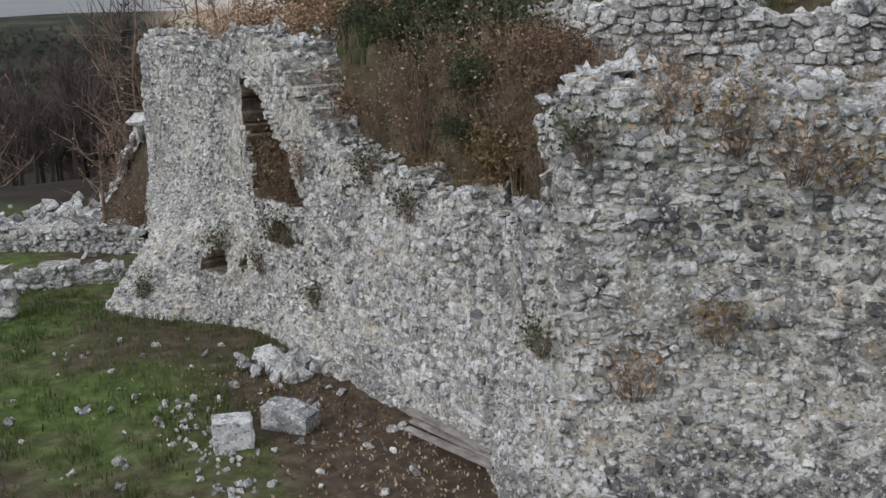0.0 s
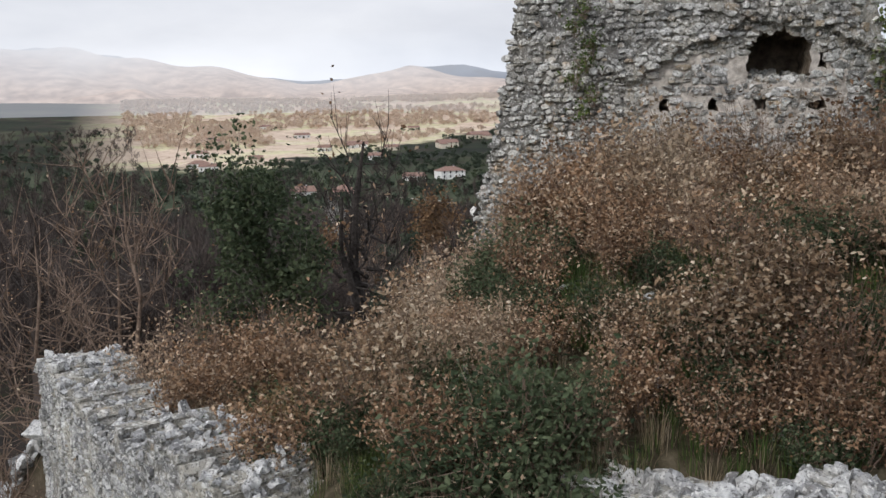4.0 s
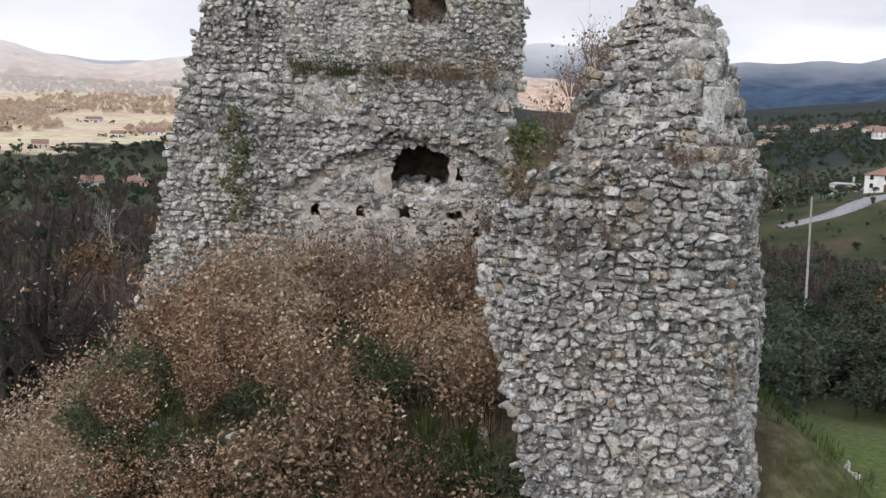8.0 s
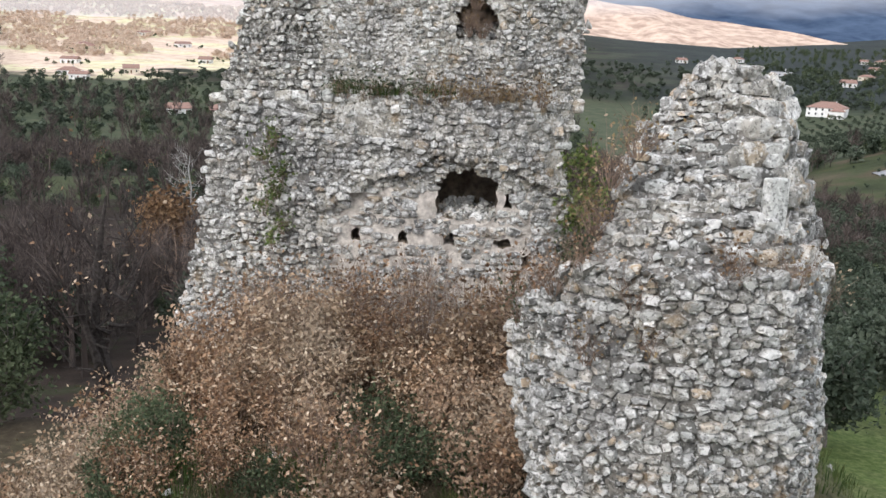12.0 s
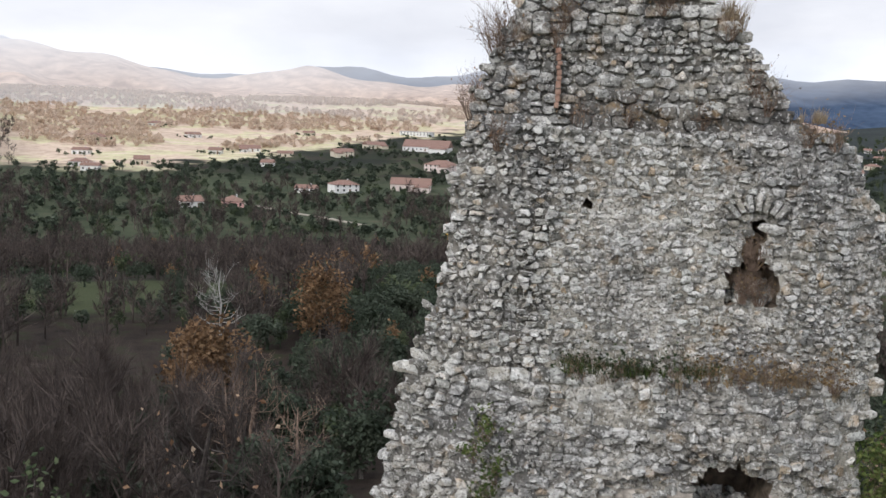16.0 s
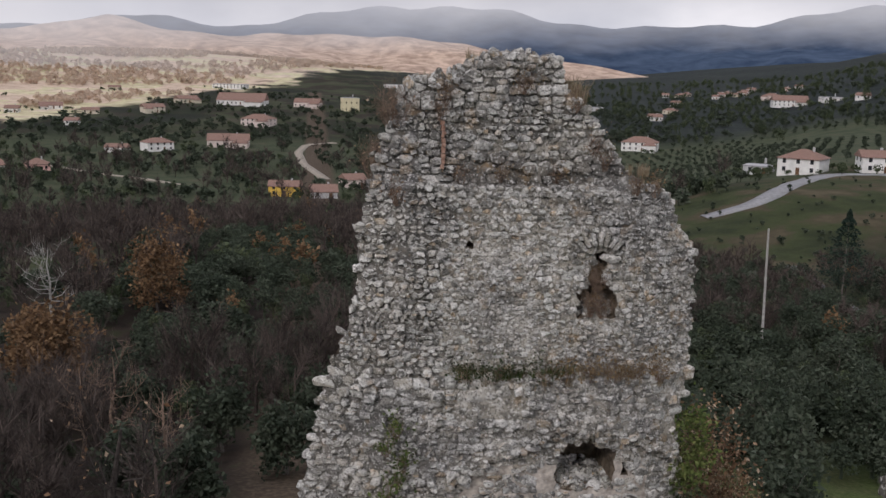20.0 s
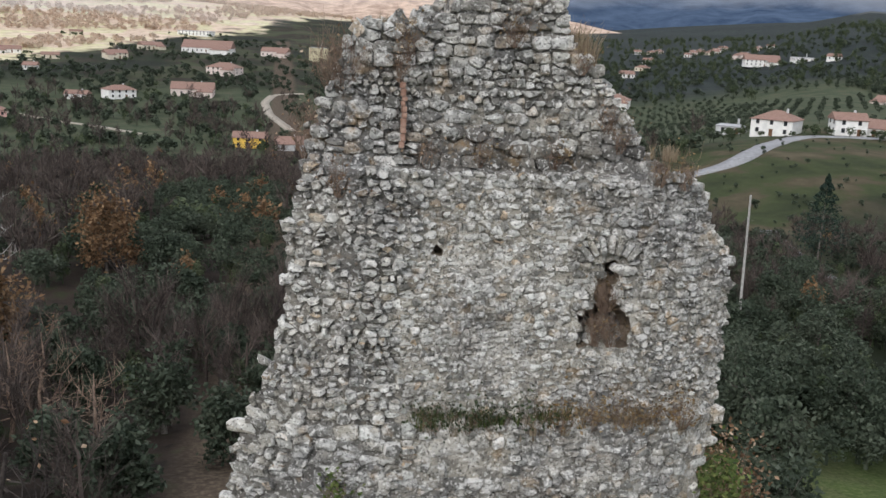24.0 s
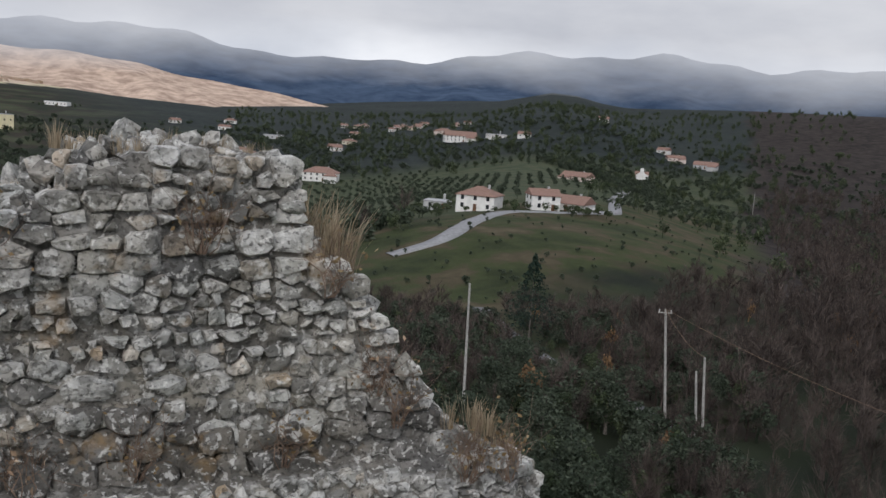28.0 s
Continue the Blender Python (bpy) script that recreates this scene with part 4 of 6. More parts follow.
def build_curtain():
    rng = np.random.default_rng(21)
    wall = thing("curtain_wall", "battered pale limestone curtain wall with a torn cavity and an oven hole", "ruin", (-3.0, 10.6, -12.4))
    # brown earth of the cavity; its dark tone also paints shade into the holes
    core = slab("core", curtain_in, curtain_face, curtain_depth, 0.0, CS[-1], -12.6, -5.4, 0.1, 1.65, [mortar, shaded_earth_core], lambda u, v: int(curtain_depth(u, v) > 0.2))
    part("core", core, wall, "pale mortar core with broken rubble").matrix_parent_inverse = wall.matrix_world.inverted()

    def here(u, v):
        if not curtain_in(u, v) or curtain_depth(u, v) > 0.1:
            return False
        bald = noise.noise((u * 0.9, v * 0.9, 1.0)) + 0.5 * noise.noise((u * 2.6, v * 2.6, 2.0))
        return bald < (0.26 if u < CS[5] else 0.46)

    rows = courses(here, 0, CS[5], -12.5, -5.5, rng, (0.085, 0.18), (0.7, 1.7))
    rows += courses(here, CS[5], CS[6], -12.5, -5.5, rng, (0.095, 0.21), (0.7, 1.7))
    rows += courses(here, CS[6], CS[-1], -12.5, -5.5, rng, (0.08, 0.175), (0.7, 1.8))
    torn = []
    for i in range(2300):
        u = rng.uniform(0, CS[-1])
        p, right, out = curtain_face(u, curtain_top(u) + rng.normal(-0.03, 0.06))
        torn.append(p - out * rng.uniform(0, 1.6))
    for i in range(240):  # torn end of the higher part
        u = CS[7] + rng.uniform(0.0, 0.3)
        p, right, out = curtain_face(u, rng.uniform(-8.1, -6.4))
        torn.append(p - out * rng.uniform(0, 1.6))
    def stained(u, v):
        return u > CS[8] + 0.5 and v < -7.2 and noise.noise((u * 0.55, v * 0.5, 3.0)) + 0.4 * noise.noise((u * 1.7, v * 1.7, 4.0)) > -0.12 - 0.1 * (-9.0 - v)

    lay(wall, "stained_facing", [r for r in rows if stained(r[0], r[1])], curtain_face, rng, np.array((2.4, 3.8, -8.8)), STAINED_ONE, stained_many, lambda u, v: (0.026, 0.02))
    rows = [r for r in rows if not stained(r[0], r[1])]
    lay(wall, "rubble_facing", rows, curtain_face, rng, np.array((-1.6, 7.6, -9.5)), PALE_ONE, pale_many, lambda u, v: (0.024, 0.022) if u > CS[6] else (0.022, 0.018), loose(rng, torn, (0.1, 0.2)))


build_curtain()

UPPER = [(-0.9, 11.2), (-0.3, 10.55), (3.2, 9.9), (6.4, 9.6), (9.5, 10.2)]
upper_face, US = line_face(UPPER)


def build_upper_wall():
    rng = np.random.default_rng(22)
    wall = thing("terrace_wall", "low retaining wall of pale rounded limestone on the terrace", "stone wall", (2.0, 10.6, -7.2))

    def top(u):
        return -5.5 + 0.12 * math.sin(u * 2.2) + 0.3 * max(0, math.sin(u * 0.8 - 0.7))

    def here(u, v):
        return 0 < u < US[-1] and -7.6 < v < top(u)

    part("core", slab("core", here, upper_face, lambda u, v: 0.03, 0, US[-1], -7.6, -5.0, 0.14, 0.8, [mortar]), wall).matrix_parent_inverse = wall.matrix_world.inverted()
    rows = courses(here, 0, US[-1], -7.5, -4.9, rng, (0.12, 0.23), (0.8, 1.8))
    torn = []
    for i in range(300):
        u = rng.uniform(0, US[-1])
        p, right, out = upper_face(u, top(u))
        torn.append(p - out * rng.uniform(0, 0.8))
    lay(wall, "rubble_facing", rows, upper_face, rng, np.array((1.0, 10.2, -5.8)), PALE_ONE, pale_many, lambda u, v: (0.05, 0.026), loose(rng, torn, (0.12, 0.26)))


build_upper_wall()


# ---- plants ----
def leaf_quads(rng, centres, size, up=0.3, long=1.5, skin=None):
    """A bent leaf of two triangles at each place; skin: the outward directions of the crown that the leaves follow."""
    n = len(centres)
    a = rng.normal(size=(n, 3))
    a[:, 2] = a[:, 2] * 0.8 + up
    a /= np.linalg.norm(a, axis=1, keepdims=True)
    b = np.cross(a, rng.normal(size=(n, 3)) * (1.0 if skin is None else 0.45) + (0 if skin is None else skin))
    b /= np.linalg.norm(b, axis=1, keepdims=True)
    c = np.cross(a, b)
    if skin is not None:
        c = np.where(np.sum(c * skin, axis=1, keepdims=True) < 0, -c, c)
        a = np.cross(b, c)
    s = size * rng.uniform(0.55, 1.25, (n, 1))
    a, b, c = a * s * long * 0.5, b * s * 0.5, c * s * 0.16
    v = np.stack([centres - a, centres - b * 0.9 + c, centres + a, centres + b * 0.9 + c], 1).reshape(-1, 3)
    k = np.arange(n)[:, None] * 4
    f = np.concatenate([k + [0, 1, 2], k + [0, 2, 3]], 0)
    return v, f.tolist()


def stems(rng, count, spread, tall, thick=0.014, fork=3, wild=0.16):
    """Shrub stems with side twigs: verts, faces and the tips."""
    soup, tips = Soup(), []
    for _ in range(count):
        w = rng.uniform(0, 2 * math.pi)
        r = spread * math.sqrt(rng.random())
        end = np.array((r * math.cos(w), r * math.sin(w), tall * rng.uniform(0.6, 1.05) * (1 - 0.35 * (r / spread) ** 2)))
        root = np.array((end[0] * 0.3, end[1] * 0.3, -0.1))
        pts = [root + (end - root) * k + rng.normal(0, wild, 3) * k * (1 - 0.3 * k) * 0.6 for k in (0, 0.35, 0.7, 1.0)]
        soup.add(*tube(pts, [thick, thick * 0.8, thick * 0.55, thick * 0.25], 4))
        for _ in range(fork):
            k = rng.uniform(0.35, 0.95)
            s = root + (end - root) * k
            e = s + rng.normal(0, 0.28, 3) * (0.5 + spread * 0.4) + (0, 0, 0.22)
            soup.add(*tube([s, (s + e) / 2 + rng.normal(0, 0.04, 3), e], [thick * 0.5, thick * 0.35, thick * 0.15], 3))
            tips += [e, (s + e) / 2]
        tips += [pts[3], pts[2]]
    return soup, np.array(tips)


def shrub(name, label, category, seed, leaf, count, spread, tall, leaves, size, clump=0.2, thick=0.014, group=""):
    rng = np.random.default_rng(seed)
    ob = thing(name, label, category, group=group)
    soup, tips = stems(rng, count, spread, tall, thick)
    part("branchwork", soup.mesh("branchwork", twig_mat), ob)
    if leaves:
        c = tips[rng.integers(len(tips), size=leaves)] + rng.normal(0, clump, (leaves, 3))
        c[:, 2] = np.maximum(c[:, 2], 0.02)
        part("foliage", mesh_from("foliage", *leaf_quads(rng, c, size), leaf), ob)
    return ob


def scatter(makers, places):
    """Copies of some shrubs at places (x, y, kind, scale); the first of a kind is moved, not copied."""
    used = set()
    rng = np.random.default_rng(5)
    for x, y, k, s in places:
        m = pose(x, y, height(x, y) - 0.03, 0, 0, rng.uniform(0, 360))
        src = makers[k]
        if k in used:
            ob = copy_thing(src, m)
        else:
            used.add(k)
            ob = src
            ob.matrix_world = m
        ob.scale = (s, s, s * rng.uniform(0.9, 1.1))


def plant_mound():
    makers = [shrub("oak_shrub", "leggy oak shrub with dry brown leaves on the mound", "shrub", 31 + i, (oak_leaf, tan_leaf, oak_leaf)[i], 34, 1.15, 2.2, 2500, 0.075, 0.15, group="oak shrubs on the mound") for i in range(3)]
    makers += [shrub("thorn_shrub", "dense leafless thicket of reddish brown twigs", "shrub", 41 + i, oak_leaf, 60, 1.2, 2.3, 900, 0.07, 0.2, 0.01, group="bare thickets on the mound") for i in range(2)]
    makers += [shrub("evergreen_shrub", "low dark green evergreen shrub among brown scrub", "shrub", 51, green_leaf, 40, 0.9, 1.3, 2600, 0.07, 0.16, group="evergreen shrubs on the mound")]
    makers += [shrub("ochre_shrub", "small shrub with ochre and yellow autumn leaves", "shrub", 52, ochre_leaf, 40, 0.9, 1.4, 2200, 0.07, 0.17, group="ochre shrubs on the slope")]
    makers += [shrub("stem_shrub", "bush of tall thin grey brown stems almost bare of leaves", "shrub", 53 + i, tan_leaf, 42, 1.0, 2.4, 260, 0.06, 0.2, 0.011, group="bare stems on the slope") for i in range(2)]
    rng = np.random.default_rng(77)
    places = []
    for x in np.arange(-3.2, 5.4, 0.95):  # bare thicket at the foot of the tower
        for y in (17.6, 18.7, 19.7):
            if x < 4.6:
                places.append((x + rng.normal(0, 0.25), y + rng.normal(0, 0.25), int(rng.choice([3, 4, 3, 0, 2, 1] if y < 18.4 else [3, 4, 7, 8])), rng.uniform(0.72, 1.02) * (1.0 if x > -1.5 else 0.8)))
    for x in np.arange(-3.4, 4.6, 0.95):
        for y in (13.0, 14.3, 15.6, 16.6):
            k = int(rng.choice([0, 1, 2, 0, 2, 1, 3, 5, 5]))
            places.append((x + rng.normal(0, 0.3), y + rng.normal(0, 0.3), k, (rng.uniform(0.6, 0.85) if y < 15 else rng.uniform(0.65, 0.9)) * (0.68 if x < 1.2 and y < 15 else 0.9 if x < 1.2 else 0.95)))
    for x in np.arange(-9.6, -0.6, 1.05):
        for y in (11.6, 12.8, 14.0, 15.4, 17.0, 19.0):
            if y > 14.1 + (x + 8.0) * -0.85 and (x < -3.4 or y < 13):
                k = int(rng.choice([0, 7, 8, 5, 5, 3, 5, 6, 8, 2]))
                places.append((x + rng.normal(0, 0.35), y + rng.normal(0, 0.3), k, rng.uniform(0.6, 0.95) * (0.62 if x > -4.2 else 1.0)))
    for x in np.arange(-3.2, 1.9, 0.7):  # slope between curtain and terrace
        for y in np.arange(6.3, 10.8, 0.8):
            if x + y * 1.09 > 8.2:
                places.append((x + rng.normal(0, 0.2), y + rng.normal(0, 0.2), int(rng.choice([7, 8, 7, 8, 5, 8])), rng.uniform(0.45, 0.85) if x < 0.2 else rng.uniform(0.35, 0.5)))
    for i in range(17):  # twigs hanging over the rim of the court wall
        f = i / 16
        places.append((-3.3 + 3.6 * f + rng.normal(0, 0.1), 10.75 - 3.5 * f + rng.normal(0, 0.1), int(rng.choice([7, 8, 7, 8, 7, 5])), rng.uniform(0.4, 0.62)))
    for x, y in ((0.3, 5.75), (0.5, 5.2), (0.15, 6.3), (0.75, 4.9), (0.0, 6.9)):
        places.append((x + 0.15, y + 0.25, 7 + int(rng.integers(2)), rng.uniform(0.35, 0.48)))
    for _ in range(46):  # green undergrowth between the oaks
        places.append((rng.uniform(-8.5, 4.0), rng.uniform(11.4, 14.6), 5, rng.uniform(0.4, 0.62)))
    places = [p for p in places if rim_distance(np.array(p[0]), np.array(p[1]))[0] > 0.15]
    for x, y, k, s in ((-1.5, 10.3, 5, 1.15), (-0.9, 10.9, 5, 1.0), (-2.1, 10.9, 5, 1.1), (-0.5, 10.0, 5, 0.8), (-1.4, 11.4, 5, 1.0), (-0.2, 9.4, 2, 0.5), (0.3, 9.3, 2, 0.45), (1.6, 11.9, 2, 0.6), (0.9, 11.6, 2, 0.5), (-1.9, 9.2, 6, 0.7), (-1.3, 8.6, 6, 0.6), (-2.9, 11.6, 0, 0.6), (-3.6, 13.2, 1, 0.95), (1.0, 12.7, 1, 0.8), (2.0, 13.1, 1, 0.85), (0.1, 12.2, 2, 0.6), (-0.35, 7.8, 6, 0.75), (0.05, 8.3, 2, 0.55), (-0.6, 8.5, 6, 0.7), (-0.1, 7.2, 6, 0.55), (-13.5, 19.3, 7, 0.8), (-13.9, 20.1, 8, 0.9), (-13.1, 18.7, 7, 0.7), (-14.2, 19.2, 3, 0.7), (-13.7, 18.3, 8, 0.5)):
        places.append((x, y, k, s))
    for x, y, s in ((2.6, 11.6, 0.62), (3.5, 12.0, 0.75), (1.9, 12.4, 0.6), (4.3, 11.7, 0.6), (-0.6, 11.6, 0.45)):
        places.append((x, y, int(rng.integers(3)), s))
    scatter(makers, places)


plant_mound()


def tufts(name, label, seed, spots, leaf, blades=60, tall=0.5, wide=0.012, spread=0.16):
    """Grass tufts at spots: one mass."""
    rng = np.random.default_rng(seed)
    v, f = [], []
    for x, y, z, s in spots:
        for _ in range(blades):
            a = rng.uniform(0, 2 * math.pi)
            r = spread * s * math.sqrt(rng.random())
            p = np.array((x + r * math.cos(a), y + r * math.sin(a), z - 0.02))
            h = tall * s * rng.uniform(0.5, 1.1)
            bend = np.array((math.cos(a), math.sin(a), 0)) * h * rng.uniform(0.1, 0.5)
            side = np.array((-math.sin(a), math.cos(a), 0)) * wide * s
            n = len(v)
            v += [p - side, p + side, p + bend * 0.35 + (0, 0, h * 0.6) + side * 0.7, p + bend * 0.35 + (0, 0, h * 0.6) - side * 0.7, p + bend + (0, 0, h * 0.95)]
            f += [[n, n + 1, n + 2, n + 3], [n + 3, n + 2, n + 4]]
    return tagged(new(name, mesh_from(name, v, f, leaf)), label, "grass", "", "stuff")


def grasses():
    rng = np.random.default_rng(90)
    spots = []
    for _ in range(2600):
        x, y = rng.uniform(-14, 1.5), rng.uniform(-2, 14)
        if rim_distance(np.array(x), np.array(y))[0] < -0.6 and not (x > -4.5 and y > 3.5):
            spots.append((x, y, height(x, y), rng.uniform(0.5, 1.1)))
    for _ in range(900):
        x, y = rng.uniform(9.0, 17), rng.uniform(6, 22)
        spots.append((x, y, height(x, y), rng.uniform(0.7, 1.4)))
    tufts("court_grass", "short green grass of the lower court", 91, spots, grass_leaf, 22, 0.2, 0.009, 0.3)
    spots = [(rng.uniform(1.2, 5.5), rng.uniform(5.0, 9.4), 0, rng.uniform(0.7, 1.3)) for _ in range(120)]
    spots += [(rng.uniform(-9, 5), rng.uniform(8, 19), 0, rng.uniform(0.5, 1.0)) for _ in range(420)] + [(rng.uniform(-1.6, 2.0), rng.uniform(6.0, 9.5), 0, rng.uniform(0.6, 1.1)) for _ in range(240)] + [(0.45 + rng.normal(0, 0.25), 5.8 + rng.normal(0, 0.5), 0, rng.uniform(0.7, 1.1)) for _ in range(60)]
    for _ in range(150):  # straw hanging over the rim beside the bastion
        f = rng.random()
        spots.append((-1.0 + 1.55 * f + rng.normal(0.25, 0.15), 7.55 - 2.3 * f + rng.normal(0.25, 0.15), 0, rng.uniform(0.8, 1.4)))
    spots += [(-7.2 + rng.normal(0, 0.5), 14.8 + rng.normal(0, 0.3), 0, 1.2) for _ in range(22)]
    spots = [(x, y, height(x, y), s) for x, y, _, s in spots if rim_distance(np.array(x), np.array(y))[0] > 0.12]
    tufts("dry_grass", "tall dry straw grass on the terrace and mound", 92, spots, straw, 45, 0.7, 0.005, 0.24)
    spots = [(x, y, height(x, y), s) for x, y, s in ((rng.uniform(-8.5, 4.2), rng.uniform(10.8, 15.0), rng.uniform(0.6, 1.2)) for _ in range(460)) if rim_distance(np.array(x), np.array(y))[0] > 0.4]
    tufts("mound_grass", "green grass and weeds between the shrubs of the mound", 94, spots, grass_leaf, 40, 0.5, 0.008, 0.25)
    spots = []
    for _ in range(62):  # on the ledges of the tower wall
        u = 0.2 + 4.8 * rng.random() ** 0.7
        spots.append((u, tower_face(u, 2.4)[0][1] - rng.uniform(0.0, 0.19), 2.27 + 0.07 * math.sin(u * 2.3) - rng.uniform(0, 0.22), rng.uniform(0.2, 0.9)))
    for _ in range(13):
        u = rng.uniform(3.8, 4.5)
        spots.append((u, tower_face(u, 6.0)[0][1] + rng.uniform(0.0, 0.4), 6.1 + 0.3 * (u < 4.2), rng.uniform(0.3, 0.6)))
    for _ in range(34):
        u = rng.uniform(-0.6, 2.4)
        spots.append((u, 21.3 + rng.uniform(0, 1.3), 8.2 + 0.45 * (u > 0.5), rng.uniform(0.25, 0.5)))
    for _ in range(12):
        spots.append((2.7 + rng.normal(0, 0.12), 21.2 + rng.uniform(0, 0.6), 7.75, rng.uniform(0.8, 1.5)))
    green = [(u, tower_face(u, 2.4)[0][1] - 0.1, 2.28, 0.4 + 0.5 * rng.random()) for u in (0.3 + 2.6 * rng.random() for _ in range(30))]
    tufts("ledge_weeds", "green weeds growing on the ledge of the tower wall", 97, green, grass_leaf, 30, 0.45, 0.009, 0.16)
    tufts("ledge_grass", "dry grass growing on the ledges of the tower wall", 93, spots, straw, 36, 0.5, 0.007, 0.14)


grasses()


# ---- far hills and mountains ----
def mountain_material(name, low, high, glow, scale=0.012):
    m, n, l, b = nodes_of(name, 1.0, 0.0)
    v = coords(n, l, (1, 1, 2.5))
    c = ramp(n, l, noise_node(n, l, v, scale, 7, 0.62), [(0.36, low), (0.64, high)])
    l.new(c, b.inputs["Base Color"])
    # the slope colour also glows, to carry painted haze and sunlight
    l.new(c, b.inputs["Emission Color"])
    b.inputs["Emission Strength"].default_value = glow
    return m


def mountains(name, label, dist, profile, foot, mat, seed):
    az = np.radians(np.linspace(profile[0][0], profile[-1][0], 420))
    top = np.interp(np.degrees(az), [p[0] for p in profile], [p[1] for p in profile])
    top = dist * np.tan(np.radians(top)) * (1 + 0.05 * np.sin(az * 37 + seed) + 0.03 * np.sin(az * 91 + 2 * seed)) + 8
    rows = 14
    verts = []
    for i in range(rows):
        k = i / (rows - 1)
        r = dist * (0.72 + 0.28 * k) * (1 + 0.02 * np.sin(az * 23 + i + seed))
        z = foot + (top - foot) * k ** 1.25 + (1 - k) * k * (40 * np.sin(az * 29 + i * 0.8 + seed) + np.array([70 * noise.noise((a * 26, k * 2.2, seed)) for a in az]))
        verts.append(np.stack([r * np.sin(az), r * np.cos(az), z], -1))
    verts = np.concatenate(verts)
    n = len(az)
    k = np.arange(n - 1)
    faces = np.concatenate([np.stack([i * n + k, i * n + k + 1, (i + 1) * n + k + 1, (i + 1) * n + k], 1) for i in range(rows - 1)])
    tagged(new(name, mesh_from(name, verts, faces, mat, True)), label, "mountains", "", "structure")


# blue holds the haze, tan the far sunlight; both are put into the colour
haze_blue = mountain_material("far_hazed_wooded_slopes", (0.027, 0.043, 0.074), (0.058, 0.083, 0.128), 0.26)
sunlit_tan = mountain_material("far_sun_painted_slopes", (0.24, 0.175, 0.14), (0.46, 0.355, 0.285), 0.45, 0.035)
mountains("backdrop_mountains", "blue wooded mountains, haze painted in, under low cloud", 3000,
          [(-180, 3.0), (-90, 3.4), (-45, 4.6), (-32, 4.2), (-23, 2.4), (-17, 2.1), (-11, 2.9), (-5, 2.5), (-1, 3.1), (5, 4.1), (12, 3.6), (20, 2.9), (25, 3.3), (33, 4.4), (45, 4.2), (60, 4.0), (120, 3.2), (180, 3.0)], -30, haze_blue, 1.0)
mountains("backdrop_hills", "pale brown hills across the valley with sunlight painted in", 2100, [(-90, 2.6), (-40, 4.2), (-32, 3.8), (-27, 3.5), (-22, 2.7), (-18, 2.0), (-14.5, 2.2), (-11.5, 2.7), (-8, 2.3), (-4, 2.0), (3, 2.3), (9, 1.8), (15, 1.0), (20, 0.2), (26, -0.9)], -30, sunlit_tan, 3.0)


def glow_sheet(name, label, radius, sides, low, high, start, full, most, slope):
    """Glowing see-through sheet: ragged low cloud that swallows the mountain tops, also added haze."""
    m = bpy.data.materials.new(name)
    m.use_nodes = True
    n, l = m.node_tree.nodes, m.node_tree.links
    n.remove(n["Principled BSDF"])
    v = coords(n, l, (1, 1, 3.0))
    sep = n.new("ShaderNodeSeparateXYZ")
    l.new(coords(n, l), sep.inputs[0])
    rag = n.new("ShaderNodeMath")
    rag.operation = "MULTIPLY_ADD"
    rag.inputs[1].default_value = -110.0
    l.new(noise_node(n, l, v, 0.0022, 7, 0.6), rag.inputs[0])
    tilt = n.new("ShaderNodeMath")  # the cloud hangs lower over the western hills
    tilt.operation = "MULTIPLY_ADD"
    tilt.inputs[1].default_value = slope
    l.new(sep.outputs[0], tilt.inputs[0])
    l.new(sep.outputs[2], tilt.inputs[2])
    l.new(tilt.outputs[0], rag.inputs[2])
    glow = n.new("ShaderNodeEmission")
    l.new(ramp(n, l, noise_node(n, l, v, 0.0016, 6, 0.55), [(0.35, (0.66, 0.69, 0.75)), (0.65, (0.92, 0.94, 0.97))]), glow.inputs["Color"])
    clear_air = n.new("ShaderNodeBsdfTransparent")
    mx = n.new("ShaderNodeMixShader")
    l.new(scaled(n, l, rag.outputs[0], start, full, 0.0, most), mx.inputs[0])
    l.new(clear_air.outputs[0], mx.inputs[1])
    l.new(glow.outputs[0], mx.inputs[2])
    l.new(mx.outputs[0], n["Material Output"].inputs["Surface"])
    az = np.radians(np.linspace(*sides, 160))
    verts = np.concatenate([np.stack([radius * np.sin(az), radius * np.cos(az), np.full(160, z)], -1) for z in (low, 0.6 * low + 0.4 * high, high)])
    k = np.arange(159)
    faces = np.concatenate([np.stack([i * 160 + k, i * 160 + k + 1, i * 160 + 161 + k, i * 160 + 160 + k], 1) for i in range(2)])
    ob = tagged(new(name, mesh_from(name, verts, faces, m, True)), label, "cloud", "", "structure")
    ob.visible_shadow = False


glow_sheet("backdrop_cloud", "ragged low white cloud over the mountain tops", 1800, (-100, 100), 10.0, 420.0, -8, 112, 1.0, -0.012)
# added glowing sheet that veils the hills with painted haze
glow_sheet("backdrop_haze_sheet", "thin glowing sheet that adds haze over the western hills", 1120, (-80, 95), -20.0, 300.0, -60, 75, 0.36, -0.28)


# ---- woods, groves and trees ----
def crown_points(rng, n, wide, low, tall, lumps):
    c = rng.normal(size=(lumps, 3))
    c /= np.linalg.norm(c, axis=1, keepdims=True)
    c *= rng.uniform(0.35, 0.85, (lumps, 1))
    p = c[rng.integers(lumps, size=n)] + rng.normal(0, 0.2, (n, 3))
    return np.stack([p[:, 0] * wide, p[:, 1] * wide, low + (p[:, 2] * 0.5 + 0.5) * (tall - low)], -1)


